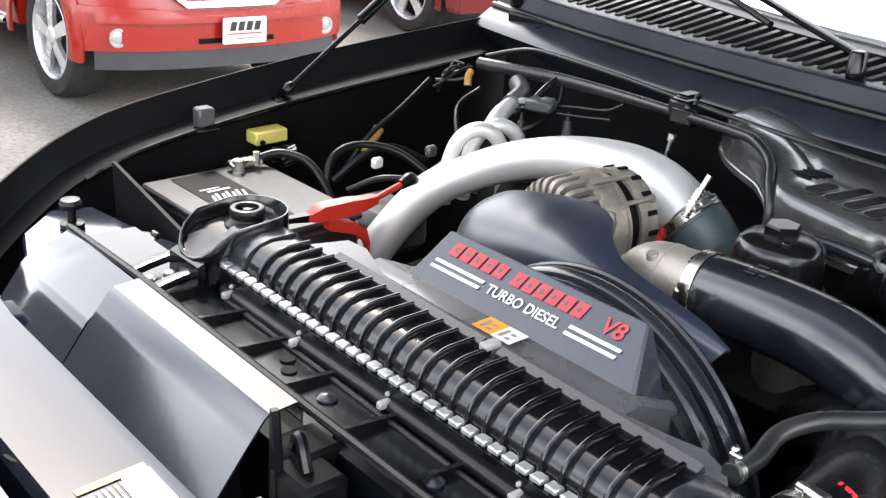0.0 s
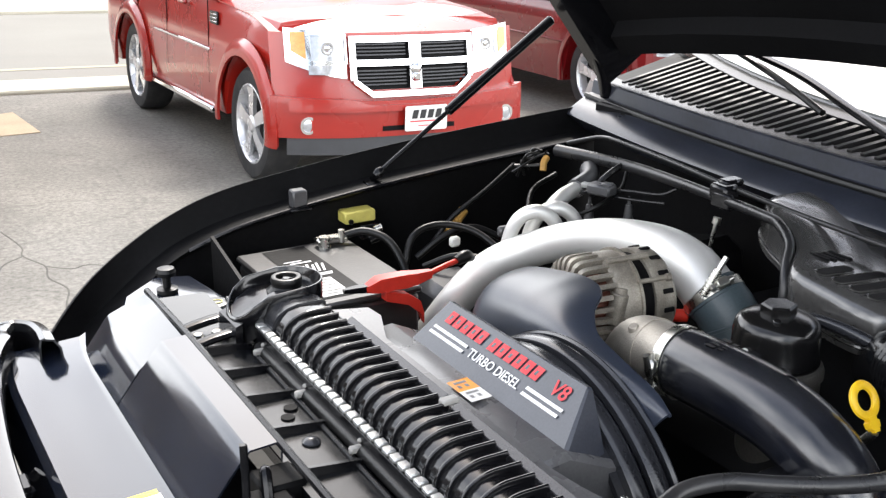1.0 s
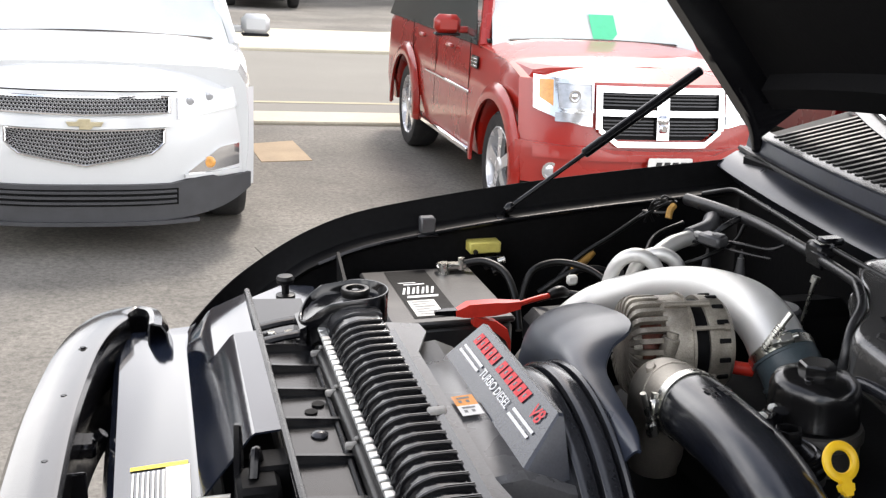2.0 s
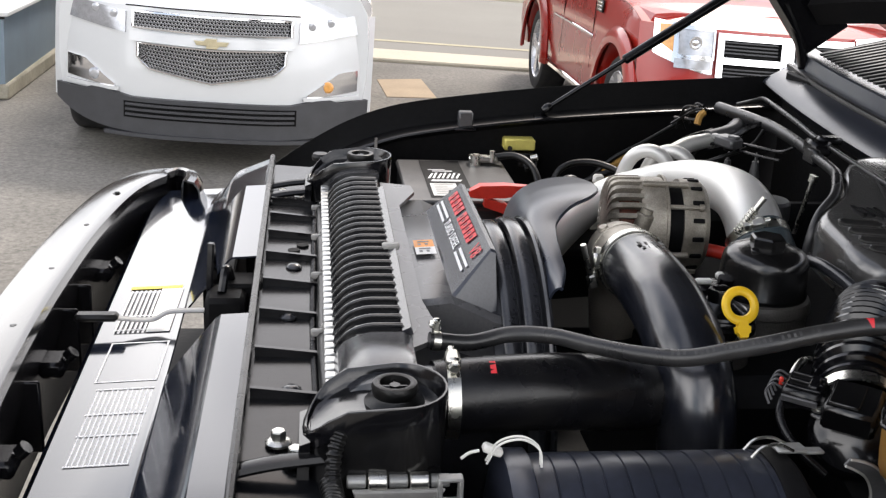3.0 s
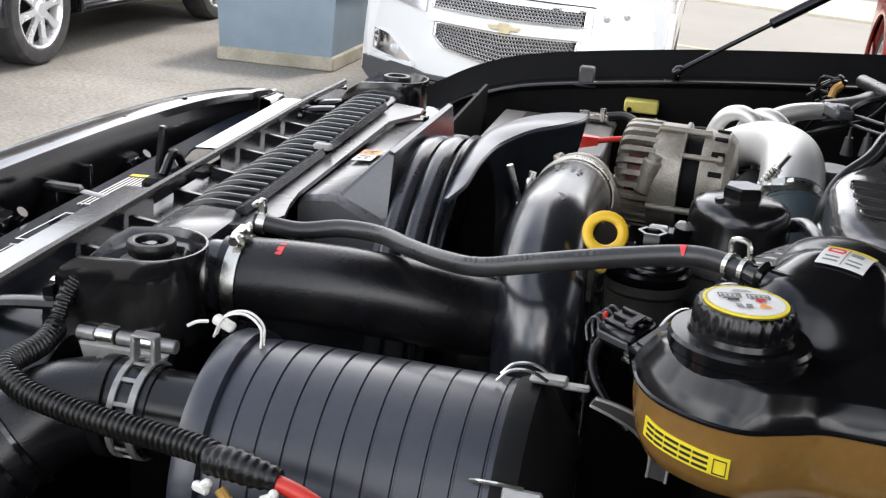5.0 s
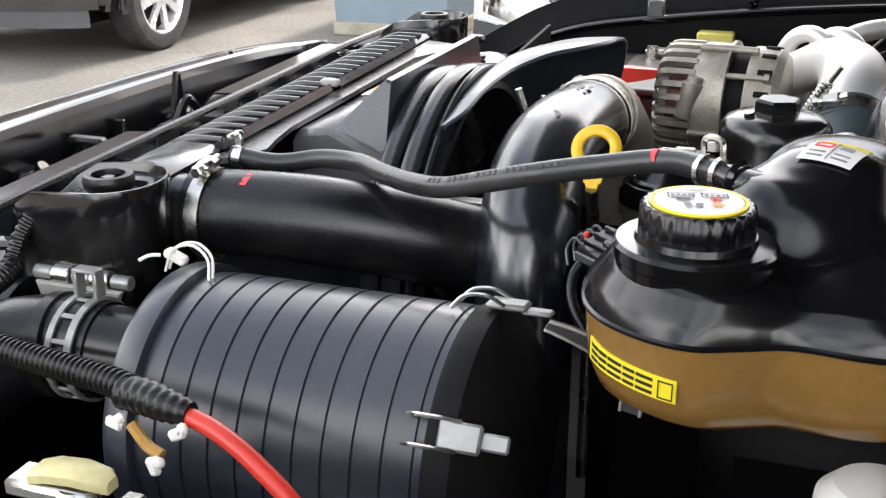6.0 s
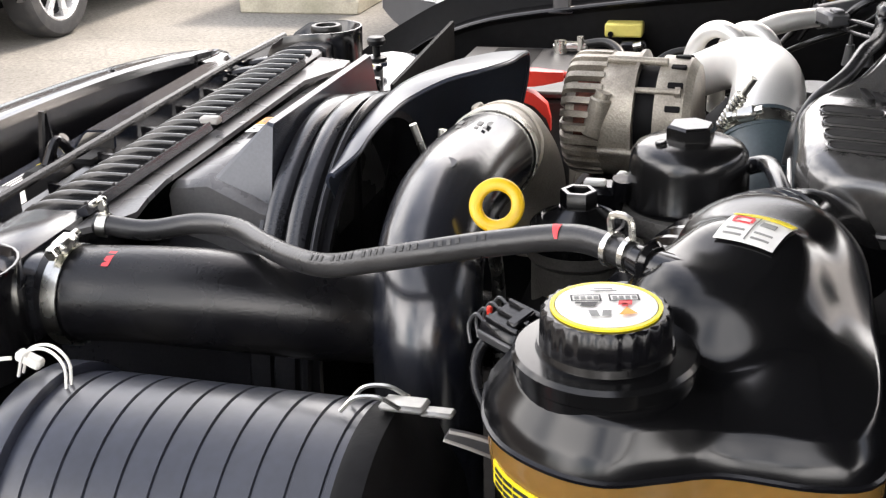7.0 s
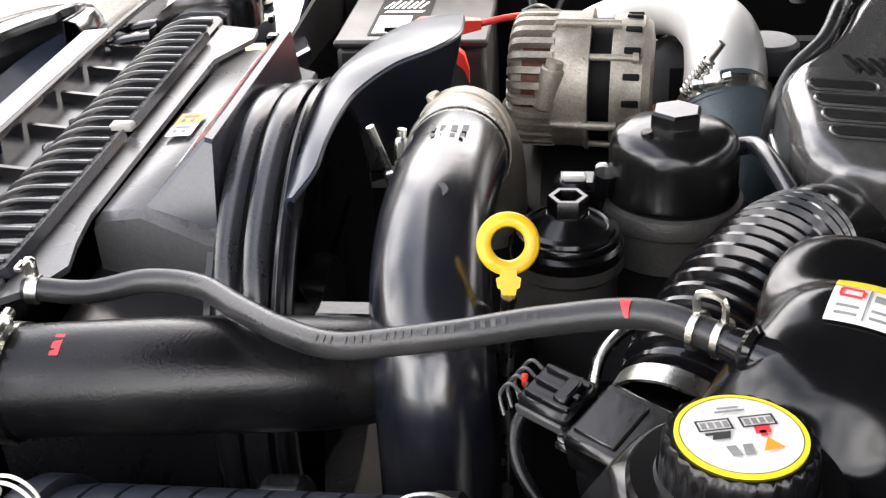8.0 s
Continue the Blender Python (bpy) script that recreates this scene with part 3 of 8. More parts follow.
g = G()
g.box((0.35, 0.4, 0.72), (1.5, 1.86, 0.02), 0)
single("bay_floor", g, BAYBLK, "dark sheet steel at the bottom of the engine bay", "floor pan", kind="structure")
g = G()
g.box((0.93, 0.405, 1.02), (0.02, 1.84, 0.60), 0.004)
single("firewall", g, BAYBLK, "dark steel firewall at the back of the engine bay", "firewall", kind="structure")
g = G()
g.box((-0.22, 0.405, 0.86), (0.02, 1.7, 0.3), 0.004)
single("front_bulkhead", g, BAYBLK, "dark steel panel below the radiator support", "bulkhead", kind="structure")

# cowl
cowl = thing("cowl", (0.95, 0.405, 1.2), "black plastic windscreen cowl with slotted vents", "cowl")
YC = [-0.60 + 0.11175 * k for k in range(19)]


def bow(y):
    return -0.10 * (1 - ((y - 0.405) / 1.0) ** 2)


def cowl_sec(y):
    b = bow(y)
    return [(0.955 + b, y, 1.24), (0.930 + b, y, 1.262), (0.905 + b, y, 1.282), (0.908 + b, y, 1.287), (0.952 + b, y, 1.311), (0.968 + b, y, 1.311), (0.970 + b, y, 1.320), (0.975 + b, y, 1.322), (0.980 + b, y, 1.349), (0.988 + b, y, 1.353), (0.996 + b, y, 1.346), (1.0 + b, y, 1.24)]


part("front_channel", G().loft([cowl_sec(y) for y in YC]), CANM, cowl)
g = G()
g.tube([(0.962 + bow(y), y, 1.317) for y in YC], 0.0065, seg=8, n=2)
part("rubber_seal", g, RUBBER, cowl)


def glass_foot(y):
    """Where the curved windscreen meets the cowl."""
    d = y - 0.405
    return 0.985 + 0.25 * d * d, 1.388 + 0.03 * d * d


g = G()
g.loft([[(0.985 + bow(y), y, 1.352), (1.012 + bow(y), y, 1.358), (1.012 + bow(y), y, 1.348), (0.985 + bow(y), y, 1.342)] for y in YC])
part("grille_front_rail", g, BLACK, cowl)
g = G()
g.loft([[(glass_foot(y)[0] - 0.022, y, glass_foot(y)[1] - 0.006), (glass_foot(y)[0] + 0.03, y, glass_foot(y)[1] + 0.006), (glass_foot(y)[0] + 0.03, y, glass_foot(y)[1] - 0.006), (glass_foot(y)[0] - 0.022, y, glass_foot(y)[1] - 0.018)] for y in YC])
part("grille_rear_rail", g, BLACK, cowl)
g = G()
g.loft([[(0.99 + bow(y), y, 1.338), (glass_foot(y)[0] + 0.02, y, glass_foot(y)[1] - 0.02), (glass_foot(y)[0] + 0.02, y, glass_foot(y)[1] - 0.03), (0.99 + bow(y), y, 1.328)] for y in YC])
part("dark_backing", g, BAYBLK, cowl)
for k in range(64):
    y = -0.46 + k * 0.0282
    x0, x1 = 1.004 + bow(y), glass_foot(y - 0.03)[0] - 0.015
    z1 = glass_foot(y - 0.03)[1] - 0.006
    h = G()
    h.loft([[(x0, y - 0.0048, 1.3585), (x0, y + 0.0048, 1.3585), (x0, y + 0.0030, 1.334), (x0, y - 0.0030, 1.334)], [(x1, y - 0.0448, z1), (x1, y - 0.0352, z1), (x1, y - 0.0370, z1 - 0.022), (x1, y - 0.0430, z1 - 0.022)]])
    part("slat", h, SLATM, cowl)

# windscreen, wiper
g = G()


def screen(u, v):
    y = -0.50 + 1.81 * u
    x, z = glass_foot(y)
    return (x + 0.012 + 0.85 * v, 0.405 + (y - 0.405) * (1 - 0.12 * v), z + 0.004 + 0.58 * v)


g.sheet(screen, 14, 4, 0.006)
ws_ = thing("windscreen", (1.0, 0.405, 1.39), "sloping windscreen glass coloured pale like the bright sky it reflects", "windscreen")
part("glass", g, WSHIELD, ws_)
part("lower_band", G().sheet(lambda u, v: V(*screen(u, 0.045 * v)) + V(-0.0015, 0, 0.003), 14, 1, 0.002), GLOSS, ws_, "black printed band along the foot of the glass")
wiper = thing("wiper", (0.925, 0.56, 1.35), "black wiper arm lying at the foot of the windscreen", "wiper")
g = G()
g.tube([(0.925, 0.560, 1.385), (0.963, 0.69, 1.410), (1.01, 0.85, 1.440), (1.045, 1.03, 1.462), (1.08, 1.19, 1.482)], 0.010, seg=8, flat=0.6)
part("arm", g, BLACK, wiper)
g = G()
g.tube([(0.948, 0.735, 1.398), (0.988, 0.86, 1.424), (1.034, 1.02, 1.452), (1.066, 1.14, 1.468)], 0.006, seg=8)
part("blade", g, RUBBER, wiper)
g = G()
g.cyl((0.925, 0.56, 1.345), (0.925, 0.56, 1.392), 0.018, 0.013, bev=0.003)
part("pivot", g, BLACK, wiper)

# hood: hinged at the back, standing open
hood = thing("hood", (0.97, 0.405, 1.4), "black painted hood standing open on gas struts", "hood")
HA = radians(52)


def hood_pt(s, y, off=0.0):
    """s metres along the hood from its hinge edge, off above its inner face."""
    e = ((y - 0.405) / 0.97)
    crown = 0.085 * (1 - e * e)
    z0 = 1.395
    return V(0.99 - s * math.cos(HA) + off * math.sin(HA), y, z0 + s * math.sin(HA) + off * math.cos(HA) + crown)


part("outer_skin", G().sheet(lambda u, v: hood_pt(1.42 * u, -0.555 + 1.92 * v, 0.045), 10, 16, 0.003), PAINTK, hood)
part("inner_panel", G().sheet(lambda u, v: hood_pt(0.03 + 1.35 * u, -0.52 + 1.85 * v, 0.02 - 0.012 * (1 if 0.1 < u < 0.9 and 0.06 < v < 0.94 else 0)), 12, 20, 0.004), HOODIN, hood)
for yy in (-0.535, 1.345):
    g = G()
    g.loft([[hood_pt(s, yy - 0.03, 0.045), hood_pt(s, yy + 0.022, 0.045), hood_pt(s, yy + 0.018, -0.05), hood_pt(s, yy - 0.018, -0.05)] for s in (-0.02, 0.05, 0.4, 0.8, 1.41)])
    part("side_frame", g, PAINTK, hood)
for s0 in (0.05, 0.45, 0.88, 1.32):
    g = G()
    g.loft([[hood_pt(s0 - 0.04, y, 0.02), hood_pt(s0 + 0.04, y, 0.02), hood_pt(s0 + 0.025, y, -0.012), hood_pt(s0 - 0.025, y, -0.012)] for y in YC[1:-1]])
    part("inner_rib", g, HOODIN, hood)


def hinge(yy):
    g = G()
    g.tube([(0.975, yy, 1.285), (0.965, yy, 1.33), (0.945, yy - 0.003, 1.385), (0.90, yy - 0.003, 1.46)], 0.020, seg=10, flat=0.5)
    t = part("hinge", g, PAINTK, hood)
    g = G()
    g.box((0.975, yy, 1.293), (0.09, 0.04, 0.02), 0.004)
    part("hinge_foot", g, PAINTK, t)
    for dx in (-0.025, 0.025):
        bolt("hinge_bolt", (0.975 + dx, yy, 1.303), 0.006, 0.008, t, material=PAINTK)


hinge(1.345)
hinge(-0.535)


def gas_strut(yy, sgn):
    t = thing("gas_strut", (0.417, yy, 1.2), "black gas strut holding the hood open", "gas strut", "hood struts")
    a, b = V(0.417, yy, 1.222), V(0.83, yy + 0.01 * sgn, 1.495)
    d = (b - a).normalized()
    g = G()
    g.cyl(a, a + d * 0.20, 0.0048, seg=12)
    part("rod", g, BLACK, t)
    g = G()
    g.cyl(a + d * 0.19, b, 0.0105, seg=14, bev=0.003)
    part("cylinder", g, BLACK, t)
    g = G()
    g.lathe([(0, -0.012), (0.008, -0.010), (0.011, 0), (0.008, 0.010), (0, 0.014)], a, d, 14)
    part("ball_socket", g, BLACK, t)
    g = G()
    g.cyl(a + V(0, 0.004 * sgn, -0.004), a + V(0, 0.03 * sgn, -0.02), 0.006, seg=10)
    g.box(a + V(0, 0.01 * sgn, -0.022), (0.05, 0.03, 0.006), 0.002)
    part("bracket", g, BLACK, t)
    return t


gas_strut(1.356, 1)
gas_strut(-0.546, -1)

bs = thing("fender_bumper", (0.243, 1.356, 1.18), "grey rubber block on the fender gutter", "bumper stop")
g = G()
g.box((0.243, 1.352, 1.196), (0.03, 0.026, 0.034), 0.003)
part("block", g, GREYPL, bs)
g = G()
g.box((0.243, 1.352, 1.176), (0.045, 0.034, 0.006), 0.002)
part("foot", g, BLACK, bs)

# ---- front end: grille shell, sight shield, radiator support ----
FO = [(-0.284, 1.00), (-0.283, 1.05), (-0.292, 1.095), (-0.322, 1.123), (-0.362, 1.110), (-0.392, 1.075), (-0.418, 1.01), (-0.438, 0.92), (-0.452, 0.80), (-0.463, 0.66), (-0.468, 0.50), (-0.469, 0.405)]
FO = FO + [(x, 0.81 - y) for x, y in FO[-2::-1]]
FL = catmull([(x, y, 0) for x, y in FO], 4)


def shell_fn(kind):
    n = len(FL) - 1

    def fn(u, v):
        i = min(n, int(round(u * n)))
        a, b = FL[max(0, i - 1)], FL[min(n, i + 1)]
        tx, ty = b[0] - a[0], b[1] - a[1]
        l = math.hypot(tx, ty)
        nx, ny = ty / l, -tx / l          # outward
        e = abs(FL[i][1] - 0.405) / 0.73
        zt = 1.156 - 0.012 * e ** 4
        tip = min(i, n - i) / n
        w = 0.020 + 0.044 * min(1.0, max(0.0, (tip - 0.13) / 0.10))
        if kind == "top":
            tab = [(0.0, -0.16), (0.012, -0.05), (0.009, -0.018), (0.0, -0.003), (-0.012, 0.0), (-w + 0.008, 0.002), (-w, 0.0), (-w - 0.003, -0.012)]
        else:
            tab = [(-w - 0.002, -0.010), (-w - 0.004, -0.05), (-w + 0.012, -0.10), (-w + 0.02, -0.20)]
        d, dz = tab[int(round(v * (len(tab) - 1)))]
        return (FL[i][0] + nx * d, FL[i][1] + ny * d, zt + dz)
    return fn


shell = thing("grille_shell", (-0.43, 0.405, 1.0), "black grille shell with a glossy flat upper edge", "grille")
part("upper_edge", G().sheet(shell_fn("top"), len(FL) - 1, 7, 0.003), SHELLM, shell, angle=30)
part("inner_wall", G().sheet(shell_fn("wall"), len(FL) - 1, 3, 0.003), BLACK, shell)
for y in (0.524, 0.325, 0.72, 0.10, 0.90):
    k = min(range(len(FL)), key=lambda i: abs(FL[i][1] - y) + (0 if FL[i][0] < -0.33 else 1))
    bolt("screw", (FL[k][0] + 0.042, y, 1.154), 0.0045, 0.004, shell, material=BLACK)
for y in (0.697, 0.36, 0.12):
    g = G()
    g.box((-0.392, y, 1.09), (0.03, 0.045, 0.022), 0.005)
    g.cyl((-0.375, y, 1.10), (-0.367, y, 1.108), 0.008, seg=12)
    part("inner_clip", g, BLACK, shell)
for y in (0.56, 0.47, 0.25):
    g = G()
    g.box((-0.405, y, 1.075), (0.045, 0.006, 0.09), 0.002)
    part("stiffener", g, BLACK, shell)

shield = thing("sight_shield", (-0.25, 0.405, 1.08), "folded black sheet panel between grille and radiator support", "sight shield")
sec = [(-0.37, 1.03), (-0.357, 1.088), (-0.350, 1.096), (-0.256, 1.101), (-0.246, 1.106), (-0.205, 1.158), (-0.186, 1.181), (-0.181, 1.185), (-0.150, 1.187), (-0.146, 1.183), (-0.15, 1.12)]


def shield_run(y0, y1, secs, n):
    def fn(u, v):
        y = y0 + (y1 - y0) * u
        k = int(round(v * (len(secs) - 1)))
        x, z = secs[k]
        e = max(0.0, abs(y - 0.405) - 0.52) / 0.2
        x2 = x + (0.04 * e ** 2 if x < -0.2 else 0.012 * e)
        return (x2, y, z + 0.0225 * (y - 0.3) - (0.02 * e if x > -0.2 else 0.0))
    return G().sheet(fn, n, len(secs) - 1, 0.0025)


part("lower_panel", shield_run(-0.26, 1.06, sec[:5], 30), SHIELD, shield, angle=25)
part("upper_facet", shield_run(0.475, 0.80, sec[4:], 10), SHIELD, shield, angle=25)
part("upper_facet", shield_run(0.803, 1.0, [(-0.246, 1.106), (-0.225, 1.133), (-0.214, 1.148), (-0.208, 1.153), (-0.152, 1.183), (-0.147, 1.180), (-0.15, 1.12)], 8), SHIELD, shield, angle=25)
part("upper_facet", shield_run(-0.26, 0.285, sec[4:], 12), SHIELD, shield, angle=25)
LX, LY = V(1, 0, 0.053), V(0.02, 1, 0.0225)
bars([(0, 0, 0.030, 0.150, 0)], (-0.290, 0.425, 1.1024), LX, LY, LABEL, "paper_label", shield, lift=0.0032)
bars([(0, 0, 0.072, 0.010, 0)], (-0.331, 0.574, 1.1042), LX, LY, LABELY, "label_header", shield, lift=0.0030)
bars([(0.0062 * i, 0.0, 0.0026, 0.140, 0) for i in range(7)], (-0.331, 0.428, 1.1008), LX, LY, LABEL, "label_line", shield, lift=0.0034)
bars([(0.0, 0.03, 0.062, 0.003, 0), (0, 0.075, 0.05, 0.003, 0)], (-0.331, 0.40, 1.1002), LX, LY, WHITEINK, "label_rule", shield, lift=0.0042)
bars([(0.0, 0.0, 0.072, 0.0028, 0), (0.0, 0.108, 0.074, 0.0028, 0), (0, 0.003, 0.0022, 0.105, 0), (0.070, 0.003, 0.0022, 0.105, 0)], (-0.330, 0.286, 1.0976), LX, LY, WHITEINK, "label_frame", shield, lift=0.0022)
bars([(0.0056 * i, 0.0, 0.0020, 0.172 - 0.003 * (i % 3), 0) for i in range(12)], (-0.326, 0.096, 1.0934), LX, LY, WHITEINK, "label_line", shield, lift=0.002)
bars([(-0.002, y, 0.066, 0.0025, 0) for y in (0.0, 0.062, 0.110, 0.170)], (-0.326, 0.096, 1.0934), LX, LY, WHITEINK, "label_rule", shield, lift=0.0028)

# hood latch in its recess
latch = thing("hood_latch", (-0.2, 0.42, 1.12), "black steel hood latch with a safety lever", "hood latch")
g = G()
g.box((-0.185, 0.405, 1.135), (0.05, 0.06, 0.07), 0.006)
g.box((-0.165, 0.44, 1.15), (0.05, 0.05, 0.05), 0.004)
part("body", g, BAYBLK, latch)
g = G()
g.prism([(-0.012, 0), (0.012, 0), (0.009, 0.045), (0.004, 0.098), (-0.002, 0.098), (-0.010, 0.05)], (-0.208, 0.43, 1.128), V(0.3, 1, 0), Z, V(1, -0.3, 0), 0.008, 0.002)
part("hook", g, BLACK, latch)
g = G()
g.tube([(-0.215, 0.435, 1.132), (-0.26, 0.44, 1.128), (-0.285, 0.437, 1.118), (-0.335, 0.435, 1.122)], 0.007, seg=8, flat=0.35)
part("lever", g, DULL, latch, "bare steel lever")
g = G()
g.box((-0.352, 0.433, 1.124), (0.055, 0.020, 0.010), 0.004)
part("lever_grip", g, RUBBER, latch)
g = G()
g.tube([(-0.19, 0.40, 1.17), (-0.185, 0.42, 1.195), (-0.18, 0.44, 1.17)], 0.006, seg=8)
part("spring_pin", g, BLACK, latch)


def zt(y):
    """The radiator stands a little askew: higher towards its far end."""
    return 0.0225 * y


support = thing("radiator_support", (-0.1, 0.405, 1.1), "black stamped steel radiator support with pockets", "radiator support")
g = G()
g.loft([[(-0.148, y, 1.160 + zt(y) - dz), (-0.058, y, 1.155 + zt(y) - 1.3 * dz), (-0.058, y, 1.12 + zt(y) - 1.3 * dz), (-0.148, y, 1.12 + zt(y) - dz)] for y, dz in ((-0.26, 0.11), (-0.21, 0.075), (-0.16, 0.045), (-0.11, 0.02), (-0.06, 0.004), (0.0, 0), (0.4, 0), (1.0, 0))])
part("top_plate", g, SUPPORTM, support)
for y in (0.12, 0.22, 0.33, 0.43, 0.53, 0.62, 0.70, 0.775):
    g = G()
    g.loft([[(-0.140, y - 0.003, 1.171 + zt(y)), (-0.068, y - 0.003, 1.163 + zt(y)), (-0.068, y - 0.003, 1.150 + zt(y)), (-0.140, y - 0.003, 1.150 + zt(y))], [(-0.140, y + 0.003, 1.171 + zt(y)), (-0.068, y + 0.003, 1.163 + zt(y)), (-0.068, y + 0.003, 1.150 + zt(y)), (-0.140, y + 0.003, 1.150 + zt(y))]])
    part("pocket_wall", g, BLACK, support)
g = G()
g.tube([(-0.146, y, 1.180 + zt(y) - 0.01 * max(0, (abs(y - 0.4) - 0.4) * 3)) for y in (-0.26, -0.1, 0.05, 0.2, 0.35, 0.5, 0.65, 0.8, 0.9, 1.0)], 0.0052, seg=8, n=3)
part("rubber_seal", g, HOSE, support)
for x, y, r in ((-0.105, 0.328, 0.011), (-0.101, 0.497, 0.011), (-0.098, 0.135, 0.011)):
    g = G()
    g.lathe([(0, 0.006), (r * 0.5, 0.006), (r, 0.002), (r, 0)], (x, y, 1.158 + zt(y)), Z, 18)
    part("rivet", g, SATIN, support)
for x, y in ((-0.102, 0.564), (-0.090, 0.585)):
    g = G()
    g.cyl((x, y, 1.155 + zt(y)), (x, y, 1.1595 + zt(y)), 0.0085, seg=16)
    part("hole", g, BAYBLK, support)
for x, y, z in ((-0.125, 0.828, 1.172), (-0.098, 0.828, 1.172), (-0.108, 0.022, 1.161), (-0.091, -0.011, 1.161)):
    bolt("bolt", (x, y, z), 0.0075, 0.014, support)
for y in (0.828, 0.0):
    for dy in ((-0.03,) if y < 0.4 else (-0.03, 0.03)):
        g = G()
        g.tube([(-0.155, y + dy - 0.01, 1.165 + zt(y)), (-0.11, y + dy - 0.005, 1.172 + zt(y)), (-0.05, y + dy, 1.176 + zt(y))], 0.010, seg=8, flat=0.6)
        part("gusset", g, BLACK, support)

harness = thing("wire_harness", (-0.06, 0.4, 1.15), "black wire loom clipped along the radiator", "wire harness")
g = G()
g.tube([(-0.058, 0.05, 1.160), (-0.063, 0.25, 1.168), (-0.062, 0.45, 1.173), (-0.063, 0.65, 1.176), (-0.062, 0.76, 1.178)], 0.0085, seg=10)
part("loom", g, RUBBER, harness)
g = G()
g.tube([(-0.07, 0.05, 1.155), (-0.075, 0.3, 1.162), (-0.073, 0.6, 1.17), (-0.072, 0.74, 1.174)], 0.005, seg=8, wave=(0.004, 0.0008))
part("loom", g, HOSE, harness)
for y in (0.07, 0.26, 0.445, 0.60, 0.74):
    g = G()
    g.box((-0.070, y, 1.171 + zt(y) * 0.6), (0.016, 0.008, 0.009), 0.002)
    g.box((-0.058, y + 0.004, 1.178 + zt(y) * 0.6), (0.016, 0.005, 0.006), 0.002)
    part("clip", g, BRACK, harness)

# ---- radiator ----
rad = thing("radiator", (0, 0.4, 0.8), "black plastic ribbed radiator tank with a crimped metal strip", "radiator")
PROF = [(-0.052, -0.075), (-0.053, -0.045), (-0.0515, -0.032), (-0.047, -0.019), (-0.040, -0.010), (-0.030, -0.0035), (-0.015, 0.0), (0.018, 0.0), (0.024, -0.004), (0.024, -0.075)]


def tank_sec(y, off=0.0, sx=1.0):
    return [V(x * sx + (off if x > 0.02 else (-off if x < -0.03 else 0)), y, 1.2215 + zt(y) + z + (off if z > -0.02 else 0)) for x, z in PROF]


part("top_tank", G().loft([tank_sec(0.13, -0.0008), tank_sec(0.4, -0.0008), tank_sec(0.745, -0.0008)]), GLOSS, rad)
part("tank_end", G().loft([[p + V(0, 0, -0.012) for p in tank_sec(0.02, -0.006)], tank_sec(0.028, 0.0), tank_sec(0.06, 0.003), tank_sec(0.136, 0.003), tank_sec(0.142, -0.001)]), SATIN, rad)
part("tank_end", G().loft([tank_sec(0.735, 0.002), tank_sec(0.80, 0.0)]), SATIN, rad)
h = G()
rp = [(p[0], p[1]) for p in catmull([(-0.0560, -0.045, 0), (-0.0525, -0.022, 0), (-0.0415, -0.0060, 0), (-0.020, 0.0036, 0), (0.004, 0.0046, 0), (0.019, 0.0044, 0)], 3)]
h.loft([[V(x * k, dy, z - e) for x, z in rp] + [V(x * 0.94, dy, z - 0.02) for x, z in rp[::-1]] for dy, e, k in ((-0.0026, 0.0016, 0.985), (-0.0021, 0.0004, 0.996), (-0.0011, 0.0, 1.0), (0.0011, 0.0, 1.0), (0.0021, 0.0004, 0.996), (0.0026, 0.0016, 0.985))])
first = None
for k in range(24):
    y = 0.156 + k * 0.0238
    if first is None:
        h.v = [(a, b + y, c + 1.2215 + zt(y)) for a, b, c in h.v]
        first = part("rib", h, GLOSS, rad)
    else:
        share("rib", first, rad, (0, y - 0.156, zt(y) - zt(0.156)))
for y0, y1 in ((0.142, 0.385), (0.408, 0.655)):
    g = G()
    g.loft([[V(0.018, y, 1.223 + zt(y)), V(0.027, y, 1.2275 + zt(y)), V(0.030, y, 1.219 + zt(y)), V(0.018, y, 1.216 + zt(y))] for y in (y0, y1)])
    part("rail", g, SATIN, rad)
g = G()
g.box((0.022, 0.397, 1.2345), (0.022, 0.012, 0.008), 0.002)
part("clip", g, BRACK, rad)
g = G()
g.loft([[V(-0.062, y, 1.183 + zt(y)), V(-0.050, y, 1.190 + zt(y)), V(-0.050, y, 1.15 + zt(y)), V(-0.062, y, 1.15 + zt(y))] for y in (0.04, 0.775)])
part("header_strip", g, BLACK, rad)
first = None
for k in range(41):
    y = 0.05 + k * 0.0178
    if first is None:
        g = G()
        g.box((-0.0575, y, 1.190 + zt(y)), (0.012, 0.0138, 0.006), 0.0012)
        first = part("crimp_tab", g, STRIP, rad, "bare aluminium crimp tab")
    else:
        share("crimp_tab", first, rad, (0, y - 0.05, zt(y) - zt(0.05)))
g = G()
g.box((-0.015, 0.4, 0.98), (0.05, 0.76, 0.34), 0.004)
part("core", g, BAYBLK, rad)
g = G()
g.cyl((0.02, 0.062, 1.186), (0.075, 0.064, 1.186), 0.034, seg=28)
part("outlet", g, SATIN, rad)


